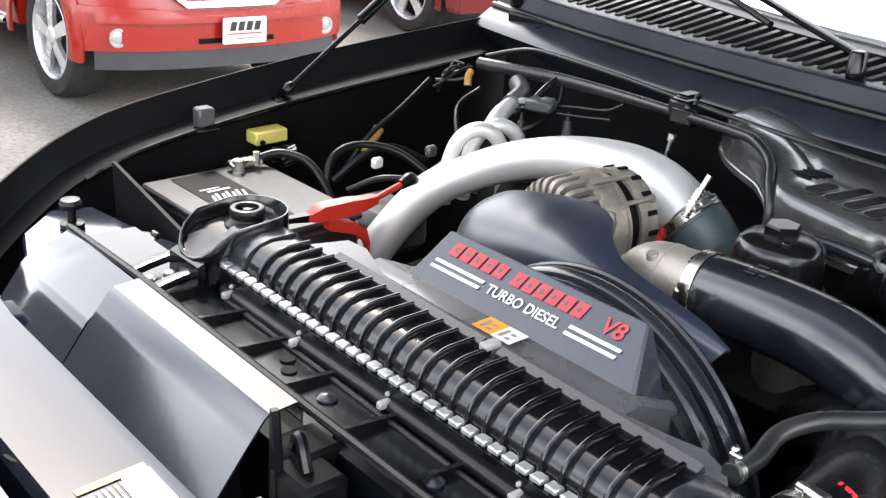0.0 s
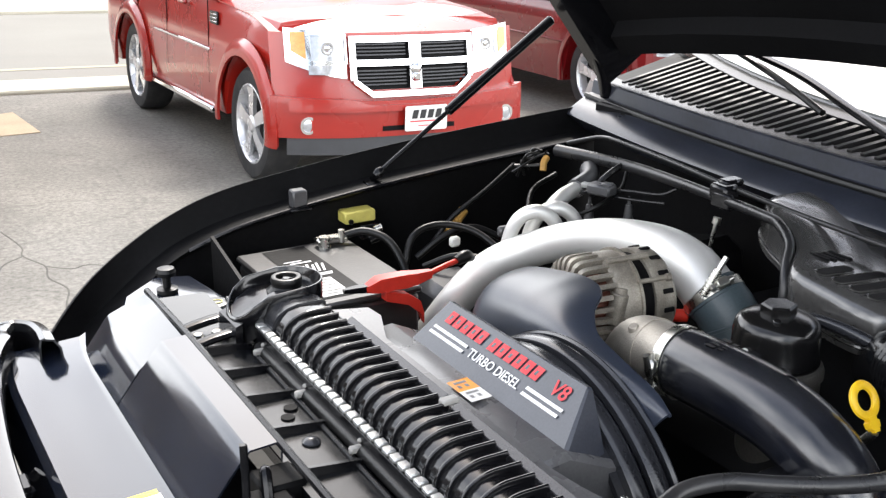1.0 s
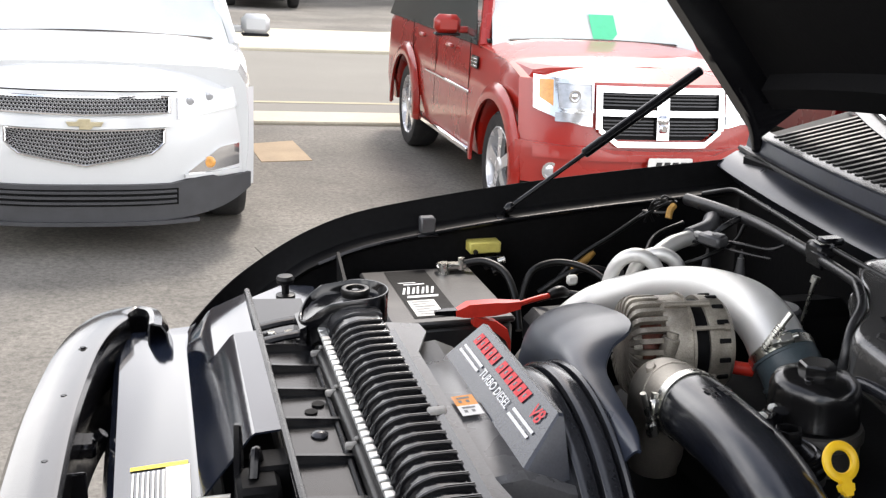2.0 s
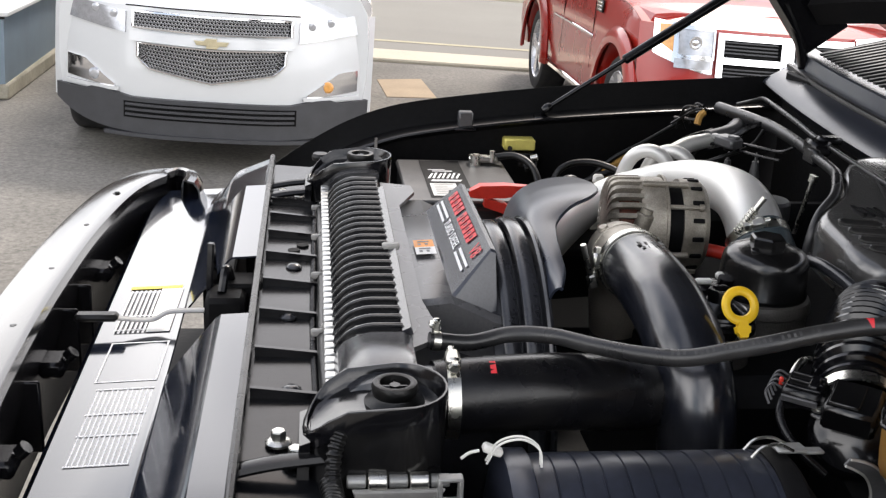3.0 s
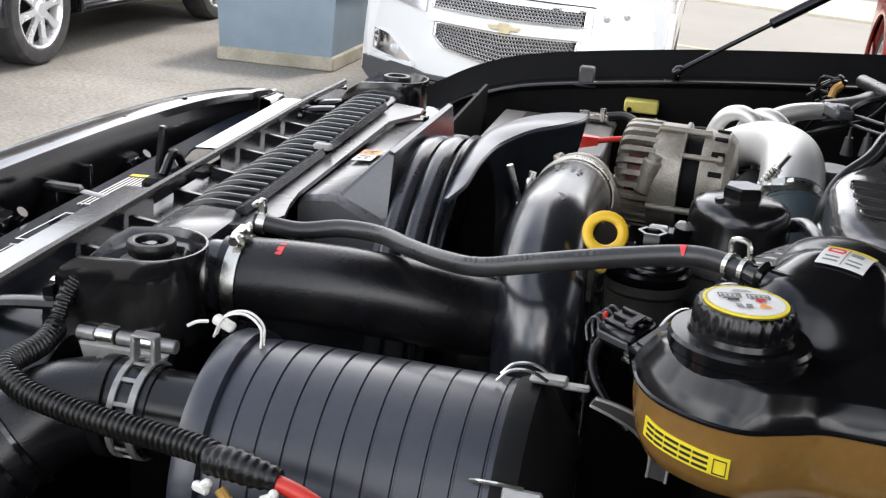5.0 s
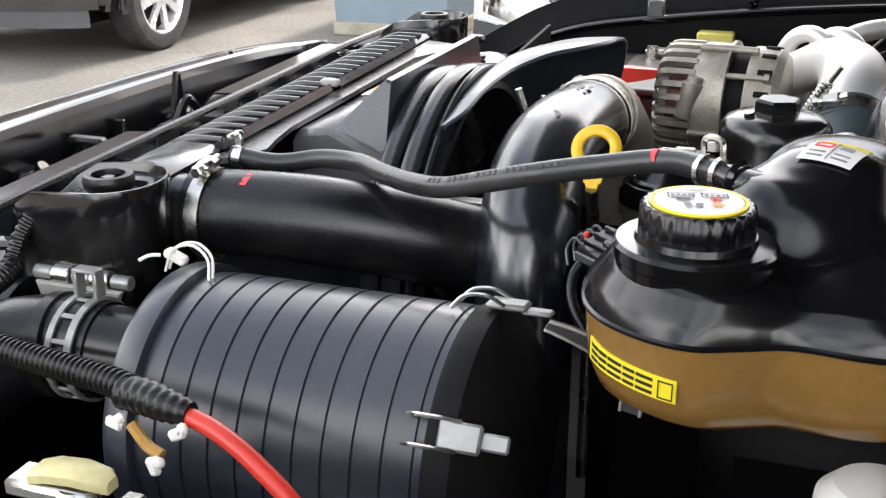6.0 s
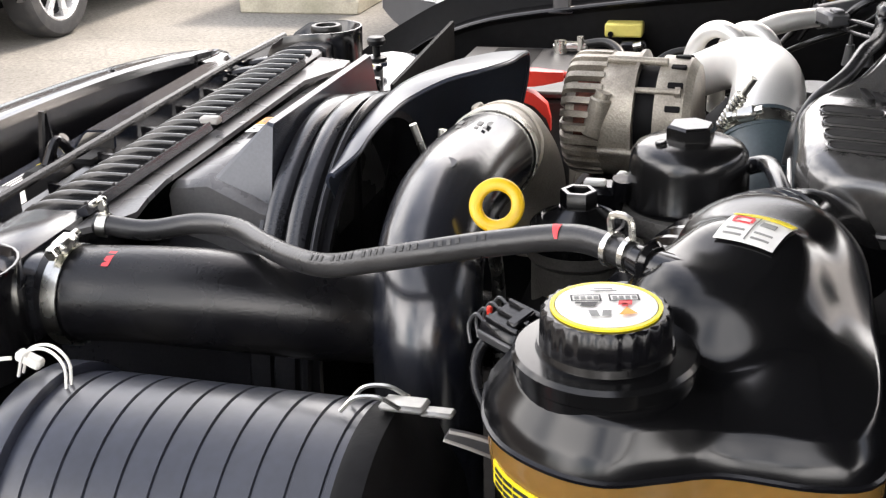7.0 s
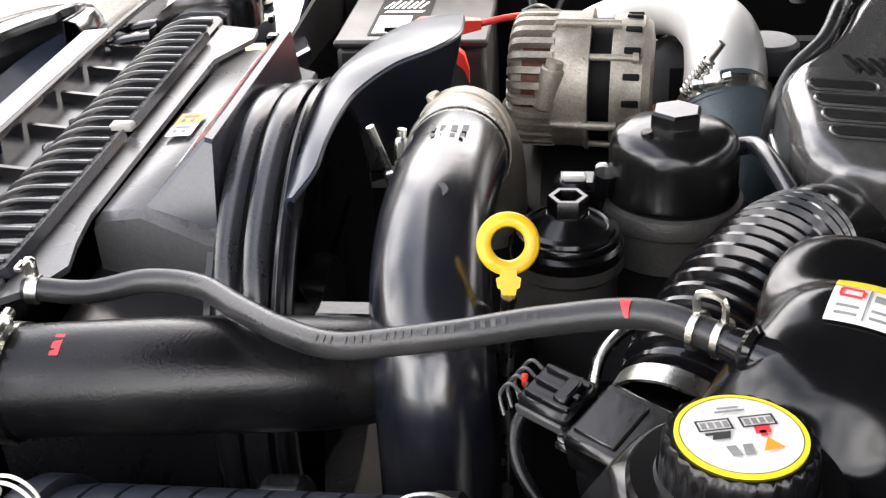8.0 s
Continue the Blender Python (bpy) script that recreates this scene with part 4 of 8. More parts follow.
def isolator(y, skirt):
    """A stadium-shaped bracket that holds the radiator's rubber bushing."""
    z = 1.222 + zt(y)
    t = thing("radiator_bracket", (0, y, z - 0.05), "glossy black radiator bracket with a round rubber bushing", "bracket", "radiator brackets")
    out = []
    for k in range(13):
        a = radians(-90 + 180 * k / 12)
        out.append((0.004 + 0.046 * math.cos(a), 0.050 * math.sin(a)))
    out += [(-0.045, 0.047)] + [(-0.060 - 0.026 * math.cos(radians(q)), 0.043 * math.sin(radians(q))) for q in range(80, -81, -20)] + [(-0.045, -0.047)]
    def fall(a):
        q = max(0.0, -a - 0.030)
        return -6.5 * q * q - 0.25 * q

    def rim_h(a):
        return 0.0095 * max(0.0, min(1.0, 1.0 - (-a - 0.060) / 0.026)) if a < -0.060 else 0.0095

    g = G()
    g.loft([[V(a * 0.97, y + b * 0.97, z - skirt + fall(a)) for a, b in out], [V(a * 0.985, y + b * 0.985, z - 0.012 + fall(a)) for a, b in out]])
    part("body", g, CAPM, t)
    g = G()
    secs = []
    for q, lift, h in ((0.985, -0.012, 0), (1.0, 0.0, 1), (0.990, 0.0012, 1), (0.955, 0.0012, 1), (0.940, 0.0, 1), (0.915, -0.004, 0.35), (0.86, -0.0065, 0), (0.62, -0.0075, 0), (0.25, -0.0075, 0)):
        secs.append([V(a * q - 0.004 * (1 - q), y + b * q, z + lift + h * rim_h(a) + fall(a * q)) for a, b in out])
    g.loft(secs)
    part("dish", g, GLOSS, t, angle=50)
    g = G()
    g.loft([[V(-0.088, y - 0.034, z - 0.034), V(-0.088, y + 0.034, z - 0.034), V(-0.092, y + 0.034, z - 0.095), V(-0.092, y - 0.034, z - 0.095)], [V(-0.078, y - 0.034, z - 0.030), V(-0.078, y + 0.034, z - 0.030), V(-0.080, y + 0.034, z - 0.095), V(-0.080, y - 0.034, z - 0.095)]])
    part("front_leg", g, GLOSS, t)
    g = G()
    g.lathe([(0.0, -0.012), (0.028, -0.012), (0.0285, -0.006), (0.0225, -0.002), (0.0205, 0.001), (0.0215, 0.004), (0.0220, 0.009), (0.0205, 0.013), (0.0175, 0.014), (0.0145, 0.013), (0.0135, 0.005), (0.0, 0.005)], (0, y, z), Z, 28)
    part("bushing", g, RUBBER, t)
    g = G()
    for a in range(2):
        g.box((0, y, z + 0.0065), (0.028 if a else 0.004, 0.004 if a else 0.028, 0.006), 0.001)
    g.lathe([(0, 0.004), (0.005, 0.004), (0.005, 0.0105), (0, 0.0105)], (0, y, z), Z, 14)
    part("bushing_core", g, BLACK, t)
    return t


isolator(0.0, 0.075)
isolator(0.81, 0.035)


# ---- fan shroud with the lettered panel ----
shroud = thing("fan_shroud", (0.12, 0.42, 0.9), "charcoal plastic fan shroud with a lettered slanting panel", "fan shroud")
g = G()
fl = [(0.026, 0.115), (0.050, 0.135), (0.062, 0.165), (0.054, 0.20), (0.048, 0.245), (0.048, 0.60), (0.075, 0.668), (0.072, 0.70), (0.026, 0.715)]
g.loft([[V(x, y, 1.2105 + 0.9 * zt(y)) for x, y in fl], [V(x, y, 1.2160 + 0.9 * zt(y)) for x, y in fl]])
part("flange", g, SHROUDM, shroud)
SEC = [(0.044, 1.10), (0.043, 1.206), (0.049, 1.2125), (0.084, 1.2165), (0.134, 1.193), (0.145, 1.190), (0.148, 1.10)]
part("upper_body", G().loft([[V(x, y, z + 0.3 * zt(y) - (0.006 if y in (0.256, 0.664) else 0.0)) for x, z in SEC] for y in (0.256, 0.263, 0.45, 0.655, 0.664)]), SHROUDM, shroud)
g = G()
g.loft([[V(0.055, 0.268, 1.10), V(0.055, 0.268, 1.206), V(0.140, 0.276, 1.190), V(0.140, 0.276, 1.10)], [V(0.055, 0.58, 1.10), V(0.055, 0.58, 1.206), V(0.14, 0.58, 1.2), V(0.14, 0.58, 1.10)]])
part("lower_body", g, SHROUDM, shroud)
# the slanting panel: a wedge
PB, PT = (0.0850, 1.2165), (0.1370, 1.2660)
wedge = []
for y, up_ in ((0.266, 0.294), (0.270, 0.297), (0.43, 0.435), (0.604, 0.586), (0.608, 0.589)):
    e = 0.003 if y in (0.266, 0.608) else 0.0
    wedge.append([V(PB[0] + e, y, PB[1] - e), V(PT[0] - 0.004, up_, PT[1] - e), V(PT[0] + 0.002, up_, PT[1] - 0.002 - e), V(0.141, y + 0.004, 1.19), V(0.120, y + 0.002, 1.19)])
part("letter_panel", G().loft(wedge), PANELM, shroud, angle=25)
pu = V(PT[0] - 0.004 - PB[0], 0.0, PT[1] - PB[1]).normalized()
po = V(PB[0], 0.590, PB[1]) + V(-0.0006, 0, 0.0006)
prt = V(0, -1, 0)
words = []
x = 0.022
for wd in (5, 6):
    for k in range(wd):
        words.append((x, 0.0435, 0.0138, 0.0170, 0.0035))
        x += 0.0178
    x += 0.010
pn = prt.cross(pu)
# the maker's words as plain slanted blocks with counters cut by darker bars
bars(words, po + pn * 0.0002, prt, pu, REDINK, "red_block_word", shroud)
bars([(a + 0.005, b + 0.0055, w * 0.32, h * 0.36, 0.0015) for a, b, w, h, s in words], po + pn * 0.0005, prt, pu, PANELM, "block_counter", shroud)
lettering("V8", 0.025, po + pu * 0.0415 + prt * 0.250 + pn * 0.0002, prt, pu, REDINK, "engine_lettering", shroud, shear=0.15, width=1.05, bold=0.0004)
lettering("TURBO DIESEL", 0.0165, po + pu * 0.0235 + prt * 0.098 + pn * 0.0002, prt, pu, WHITEINK, "fuel_lettering", shroud, shear=0.1, width=1.0, bold=0.00025)
bars([(0.010, 0.0305, 0.080, 0.004, 0.001), (0.008, 0.0225, 0.080, 0.004, 0.001), (0.218, 0.0305, 0.068, 0.004, 0.001), (0.216, 0.0225, 0.068, 0.004, 0.001)], po + pn * 0.0002, prt, pu, WHITEINK, "white_stripe", shroud)
so = V(0.056, 0.462, 1.2197)
bars([(0, 0, 0.029, 0.026, 0.003)], so, V(0, -1, 0), V(1, 0, 0.10), ORANGE, "sticker", shroud, lift=0.001)
bars([(0.029, 0, 0.028, 0.026, 0.003)], so, V(0, -1, 0), V(1, 0, 0.10), LABEL, "sticker", shroud, lift=0.001)
bars([(0.006, 0.005, 0.005, 0.015, 0.002), (0.015, 0.005, 0.007, 0.004, 0.001), (0.016, 0.014, 0.007, 0.004, 0.001), (0.034, 0.005, 0.005, 0.015, 0.002), (0.043, 0.005, 0.007, 0.004, 0.001), (0.044, 0.014, 0.007, 0.004, 0.001)], so, V(0, -1, 0), V(1, 0, 0.10), GREYINK, "sticker_print", shroud, lift=0.0014)
FC = V(0, 0.405, 1.03)
for x0, w, r, d in ((0.1545, 0.020, 0.228, 0.016), (0.1800, 0.020, 0.232, 0.012), (0.1995, 0.007, 0.2335, 0.016)):
    g = G()
    g.ring([(r - d, -w / 2), (r - 0.003, -w / 2), (r, -w / 2 + 0.004), (r, w / 2 - 0.004), (r - 0.003, w / 2), (r - d, w / 2)], (x0, FC.y, FC.z), X, 72)
    part("ring", g, SATIN, shroud)
g = G()
g.ring([(0.205, -0.04), (0.213, -0.04), (0.213, 0.033), (0.205, 0.033)], (0.175, FC.y, FC.z), X, 72)
part("barrel", g, SATIN, shroud)
g = G()
g.loft([[V(0.04, 0.06, 0.80), V(0.04, 0.06, 1.16), V(0.04, 0.74, 1.18), V(0.04, 0.74, 0.80)], [V(0.145, 0.16, 0.80), V(0.145, 0.19, 1.13), V(0.145, 0.62, 1.15), V(0.145, 0.66, 0.80)]])
part("plenum", g, SATIN, shroud)


# the cover's rear edge: low on the near side, sweeping back to a corner on the far side
COVER_EDGE = [(0.2120, 0.2530, 1.2310), (0.2225, 0.2900, 1.2395), (0.2245, 0.3300, 1.2480), (0.2290, 0.3750, 1.2545), (0.2380, 0.4180, 1.2600), (0.2650, 0.4600, 1.2690), (0.2985, 0.4900, 1.2740), (0.3180, 0.5300, 1.2740), (0.3190, 0.5850, 1.2690), (0.3100, 0.6800, 1.2480), (0.3010, 0.7080, 1.2050), (0.2880, 0.7150, 1.1500), (0.2760, 0.7160, 1.1000)]
COVER_LINE = catmull(COVER_EDGE, 6)


def cover(u, v):
    """From inside the last ring up over a soft shoulder and back to the rear edge."""
    e = COVER_LINE[min(len(COVER_LINE) - 1, int(round(u * (len(COVER_LINE) - 1))))]
    dy, dz = e[1] - FC.y, e[2] - FC.z
    r1 = math.hypot(dy, dz)
    th = math.atan2(dy, dz)
    swell = math.sin(v * math.pi / 2) ** 0.62
    r = 0.214 + (r1 - 0.214) * swell
    x = 0.2035 + (e[0] - 0.2035) * v ** 1.9
    return (x, FC.y + r * math.sin(th), FC.z + r * math.cos(th))


fc = thing("fan_cover", (0.25, 0.45, 1.1), "smooth charcoal plastic cover arched over the fan", "fan cover")
part("shell", G().sheet(cover, len(COVER_LINE) - 1, 20, 0.003), COVERM, fc, angle=50)
g = G()
g.tube([cover(k / 36, 1.0) for k in range(37)], 0.0022, seg=8, n=2)
part("rear_edge", g, COVERM, fc)

# ---- fan behind the shroud ----
fan = thing("cooling_fan", (0.17, 0.405, 0.8), "black plastic cooling fan inside the shroud", "fan")
g = G()
g.lathe([(0, -0.02), (0.06, -0.02), (0.07, 0.0), (0.06, 0.03), (0, 0.03)], (0.17, FC.y, FC.z), X, 24)
part("hub", g, BLACK, fan)
for k in range(9):
    a = 2 * math.pi * k / 9
    d, e = V(0, math.cos(a), math.sin(a)), V(0, -math.sin(a), math.cos(a))
    c = V(0.17, FC.y, FC.z)
    g = G()
    g.loft([[c + d * r - e * w * 0.5 - X * 0.012, c + d * r + e * w * 0.5 + X * 0.012, c + d * r + e * w * 0.5 + X * 0.016, c + d * r - e * w * 0.5 - X * 0.008] for r, w in ((0.06, 0.04), (0.13, 0.06), (0.195, 0.075))])
    part("blade", g, BLACK, fan)

# ---- upper radiator hose and its clamp ----
g = G()
g.tube([(0.045, 0.062, 1.187), (0.11, 0.068, 1.189), (0.18, 0.085, 1.182), (0.26, 0.12, 1.162), (0.33, 0.18, 1.13), (0.38, 0.25, 1.08), (0.40, 0.30, 1.0)], [0.038, 0.0385, 0.040, 0.040, 0.036, 0.034, 0.034], seg=28, n=8)
rh = single("radiator_hose", g, HOSE, "thick black rubber radiator hose with a red paint mark", "hose")
g = G()
g.add([V(0.098 + 0.006 * a, 0.066 + 0.0389 * math.sin(b), 1.1885 + 0.0389 * math.cos(b)) for a in (0, 1) for b in (-0.55, -0.35, -0.15, 0.05)], [[0, 1, 5, 4], [1, 2, 6, 5], [2, 3, 7, 6]])
part("paint_mark", g, REDINK, rh)
band_clamp("hose_clamp", V(0.061, 0.063, 1.187), X, 0.0395, 0.013, "bright steel worm clamp on the radiator hose", V(0, -0.1, 1))

# thin degas hose
HP = [(0.045, 0.128, 1.222), (0.0893, 0.1320, 1.2169), (0.1321, 0.1387, 1.2232), (0.1746, 0.1263, 1.2266), (0.2107, 0.0947, 1.2293), (0.2497, 0.0602, 1.2345), (0.2881, 0.0344, 1.2418), (0.3283, 0.0215, 1.2546), (0.3682, 0.0126, 1.2668), (0.4150, 0.0110, 1.2775), (0.4680, 0.0010, 1.2890), (0.509, -0.027, 1.290)]
g = G()
g.tube(HP, 0.0088, seg=16, n=8)
dh = single("degas_hose", g, THINHOSE, "thin grey rubber hose from radiator to coolant tank", "hose")
g = G()
md = V(0.035, -0.015, 0.007).normalized()
ms = md.cross(Z).normalized()
mu = ms.cross(md)
g.sheet(lambda u, v: V(0.4590, 0.0040, 1.2872) + md * (0.007 * u * (1 - 0.7 * v) - 0.004 + 0.005 * v) + (mu * math.cos(v * 1.2 + 0.1) + ms * math.sin(v * 1.2 + 0.1)) * 0.0092, 3, 6, 0.0004)
part("red_mark", g, REDINK, dh)
g = G()
g.box((0.052, 0.131, 1.236), (0.009, 0.006, 0.018), 0.002)
g.box((0.047, 0.127, 1.240), (0.006, 0.012, 0.005), 0.0015)
g.ring([(0.0086, -0.004), (0.0105, -0.004), (0.0105, 0.004), (0.0086, 0.004)], (0.052, 0.1285, 1.2205), V(1, 0.1, -0.15), 20)
part("spring_clip", g, ZINC, dh)
HL = catmull(HP, 8)
for k in range(46, 72):
    if k % 5 == 4:
        continue
    p_, q_ = V(*HL[k]), V(*HL[k + 1])
    t_ = (q_ - p_).normalized()
    s_ = t_.cross(Z).normalized()
    u_ = s_.cross(t_)
    g = G()
    g.sheet(lambda u, v: p_ + t_ * (0.0028 * u) + (u_ * math.cos(0.35 + 0.55 * v) + s_ * math.sin(0.35 + 0.55 * v)) * 0.0090, 1, 4, 0.0002)
    part("print_bar", g, HOSEINK, dh)
hd = V(0.037, -0.025, 0.001).normalized()
hs = hd.cross(Z).normalized()
hu = hs.cross(hd)
g = G()
for dd in (-0.007, 0.007):
    g.ring([(0.0088, -0.002), (0.0112, -0.002), (0.0112, 0.002), (0.0088, 0.002)], V(0.499, -0.0190, 1.2900) + hd * dd, hd, 20)
g.tube([V(0.499, -0.0190, 1.2995) - hd * 0.008, V(0.499, -0.0190, 1.2995) - hd * 0.008 + hu * 0.012, V(0.499, -0.0190, 1.2995) + hd * 0.006 + hu * 0.013, V(0.499, -0.0190, 1.2995) + hd * 0.008], 0.0022, seg=6, n=3)
part("tank_spring_clip", g, ZINC, dh)

# ---- charge pipes ----
hp = thing("charge_pipe", (0.31, 0.2, 0.9), "black plastic charge pipe bending down in front of the engine", "pipe")
g = G()
g.tube([(0.324, 0.378, 1.217), (0.322, 0.335, 1.222), (0.319, 0.26, 1.225), (0.319, 0.197, 1.220), (0.322, 0.145, 1.199), (0.327, 0.112, 1.160), (0.330, 0.098, 1.10), (0.330, 0.095, 1.02), (0.33, 0.095, 0.86)], [0.043, 0.0435, 0.0435, 0.0435, 0.0435, 0.0435, 0.043, 0.043, 0.043], seg=36, n=8)
part("pipe", g, PIPEBLK, hp)
bars([(0.0 + 0.009 * i, 0.0, 0.005, 0.014, 0) for i in range(4)] + [(0.002 + 0.008 * i, -0.012, 0.004, 0.008, 0) for i in range(4)], (0.306, 0.300, 1.2662), X, V(0, 1, -0.04), BLACKINK, "stamp", hp, lift=0.0012)
for y, z in ((0.20, 1.262), (0.165, 1.252)):
    g = G()
    g.lathe([(0, 0), (0.010, 0), (0.0095, 0.0015), (0, 0.0015)], (0.322, y, z), V(-0.1, -0.25, 1), 20)
    part("mould_mark", g, BLACK, hp)
moved(hp, 0.009, 0.003, 0.002)
el = thing("inlet_elbow", (0.32, 0.42, 1.1), "cast aluminium inlet elbow", "elbow")
g = G()
g.tube([(0.345, 0.490, 1.08), (0.338, 0.478, 1.16), (0.325, 0.44, 1.207), (0.323, 0.405, 1.216), (0.323, 0.36, 1.219)], [0.036, 0.04, 0.0425, 0.042, 0.0415], seg=32, n=8)
part("casting", g, ALU, el)
g = G()
g.ring([(0.0405, -0.004), (0.0440, -0.003), (0.0440, 0.003), (0.0405, 0.004)], (0.324, 0.412, 1.2145), V(0.03, -1, 0.12), 36)
part("bead", g, ALU, el)
g = G()
g.cyl((0.300, 0.425, 1.243), (0.296, 0.424, 1.252), 0.008, 0.0065, seg=14, bev=0.001)
part("boss", g, ALU, el)
moved(el, 0.0075, 0.006, 0.001)
moved(band_clamp("pipe_clamp", V(0.3235, 0.366, 1.2185), V(0.05, -1, 0.08), 0.0445, 0.014, "bright steel T-bolt clamp on the charge pipe", V(-1, 0, 0.1)), 0.0085, 0.005, 0.002)
g = G()
a = V(0.268, 0.352, 1.205)
g.cyl(a, V(0.253, 0.348, 1.252), 0.0038, seg=10)
g.prism(hexagon(0.007), a + V(0.004, 0, -0.01), V(1, 0, 0.3), Y, V(-0.3, 0, 1), 0.016, 0.002)
moved(single("clamp_bolt", g, ZINC, "long zinc clamp bolt standing up beside the charge pipe", "bolt"), 0.006, 0.004, 0.001)

cp = thing("intercooler_pipe", (0.45, 0.8, 1.0), "brushed aluminium intercooler pipe arching over the engine", "pipe")
g = G()
g.tube([(0.31, 1.075, 0.90), (0.359, 1.055, 1.003), (0.436, 1.008, 1.116), (0.509, 0.937, 1.172), (0.555, 0.83, 1.210), (0.580, 0.72, 1.219), (0.583, 0.645, 1.207), (0.577, 0.588, 1.181)], [0.031, 0.031, 0.031, 0.031, 0.033, 0.039, 0.0425, 0.043], seg=40, n=10)
part("tube", g, PIPEAL, cp)
moved(cp, 0.009, -0.003, 0.002)
bh = thing("boost_hose", (0.58, 0.5, 1.0), "blue-grey silicone boost hose under the aluminium pipe", "hose")
g = G()
g.tube([(0.574, 0.60, 1.187), (0.580, 0.57, 1.165), (0.585, 0.54, 1.12), (0.585, 0.525, 1.06), (0.58, 0.52, 0.98)], [0.0455, 0.046, 0.0465, 0.046, 0.046], seg=32, n=6)
bhose = part("hose", g, mat("blue_grey_silicone", (0.055, 0.075, 0.085), 0.4, scale=12, var=0.15, bump=0.1, fine=300, dirt=(0.16, 0.16, 0.15), dirt_amt=0.3), bh)
for c_, n_ in ((V(0.5765, 0.586, 1.177), V(0.12, -0.72, -0.68)), (V(0.582, 0.557, 1.148), V(0.12, -0.5, -0.85))):
    part("hose_ridge", G().ring([(0.0455, -0.003), (0.0478, -0.002), (0.0478, 0.002), (0.0455, 0.003)], c_, n_, 36), bhose.data.materials[0], bh)
moved(bh, 0.012, -0.006, 0.003)
moved(band_clamp("boost_clamp", V(0.5755, 0.592, 1.182), V(0.1, -0.75, -0.65), 0.0470, 0.014, "bright steel T-bolt clamp on the boost hose", V(-0.4, -0.3, 1)), 0.012, -0.006, 0.003)
g = G()
a = V(0.540, 0.567, 1.215)
g.cyl(a, V(0.563, 0.560, 1.256), 0.0042, seg=10)
g.tube([a + V(-0.008, 0.003, -0.016), a + V(0.0, 0, 0.0), a + V(0.012, -0.004, 0.022)], 0.0075, seg=10, wave=(0.005, 0.0012))
moved(single("clamp_spring_bolt", g, ZINC, "zinc clamp bolt with a coil spring", "bolt"), 0.012, -0.006, 0.003)

# ---- alternator ----
alt = thing("alternator", (0.425, 0.61, 1.05), "cast aluminium alternator with cooling slots and dusty windings", "alternator")
AC = V(0.358, 0.653, 1.186)
AS = 1.07
AX = V(1, -0.10, 0.0).normalized()
ax, ay, az = V(0, 0, 1), AX.cross(V(0, 0, 1)), AX
g = G()
g.lathe([(r * AS, h) for r, h in [(0, 0.0), (0.030, 0.0), (0.045, 0.004), (0.047, 0.010), (0.047, 0.046), (0.066, 0.047), (0.068, 0.050), (0.068, 0.088), (0.0, 0.088)]], AC, AX, 40)
part("front_housing", g, ALTM, alt)
g = G()
g.lathe([(r * AS, h) for r, h in [(0, 0.086), (0.0615, 0.086), (0.0615, 0.112), (0, 0.112)]], AC, AX, 40)
part("stator_core", g, BAYBLK, alt)
g = G()
g.lathe([(r * AS, h) for r, h in [(0, 0.110), (0.0665, 0.110), (0.067, 0.114), (0.065, 0.142), (0.058, 0.150), (0.040, 0.153), (0, 0.153)]], AC, AX, 40)
part("rear_housing", g, ALTM, alt)
g = G()
g.lathe([(r * AS, h) for r, h in [(0.020, 0.014), (0.0500, 0.016), (0.0510, 0.05), (0.02, 0.05)]], AC, AX, 40)
part("winding_coil", g, COPPER, alt, "reddish copper windings")
for k in range(28):
    a = 2 * math.pi * k / 28
    d = ax * math.cos(a) + ay * math.sin(a)
    e = AX.cross(d)
    g = G()
    g.loft([[AC + AX * h + d * r - e * 0.0036, AC + AX * h + d * r + e * 0.0036, AC + AX * h + d * (r - 0.010) + e * 0.0036, AC + AX * h + d * (r - 0.010) - e * 0.0036] for h, r in ((0.000, 0.046), (0.001, 0.058), (0.004, 0.0665), (0.009, 0.0715), (0.017, 0.0735), (0.035, 0.074), (0.050, 0.074))])
    part("front_fin", g, ALTM, alt)
for k in range(16):
    a = 2 * math.pi * k / 16
    d = ax * math.cos(a) + ay * math.sin(a)
    e = AX.cross(d)
    c = AC + AX * 0.131 + d * 0.0700
    g = G()
    g.box(c, (0.017, 0.007, 0.006), 0.001, Matrix((AX, e, d)).transposed())
    part("rear_slot", g, BAYBLK, alt)
for a in (20, 110, 200, 290):
    d = ax * math.cos(radians(a)) + ay * math.sin(radians(a))
    g = G()
    g.cyl(AC + d * 0.075 + AX * 0.05, AC + d * 0.075 + AX * 0.118, 0.0048, seg=12)
    part("through_bolt_boss", g, ALTM, alt)
g = G()
g.cyl(AC + V(0.035, -0.068, -0.010), AC + V(0.045, -0.068, 0.035), 0.013, seg=14, bev=0.002)
g.cyl(AC + V(0.045, -0.068, 0.035), AC + V(0.047, -0.068, 0.042), 0.009, seg=12)
part("mount_boss", g, ALTM, alt)
g = G()
g.cyl(AC + AX * 0.150 + V(0, -0.02, -0.03), AC + AX * 0.190 + V(0, -0.03, -0.035), 0.010, seg=12)
part("output_post", g, RED, alt)
for a in (52, 142):
    d = ax * math.cos(radians(a)) + ay * math.sin(radians(a))
    g = G()
    g.cyl(AC + d * 0.0722 + AX * 0.082, AC + d * 0.0722 + AX * 0.136, 0.0036, seg=10)
    g.cyl(AC + d * 0.0722 + AX * 0.132, AC + d * 0.0722 + AX * 0.138, 0.0060, seg=8)
    part("through_bolt", g, ALTM, alt)
g = G()
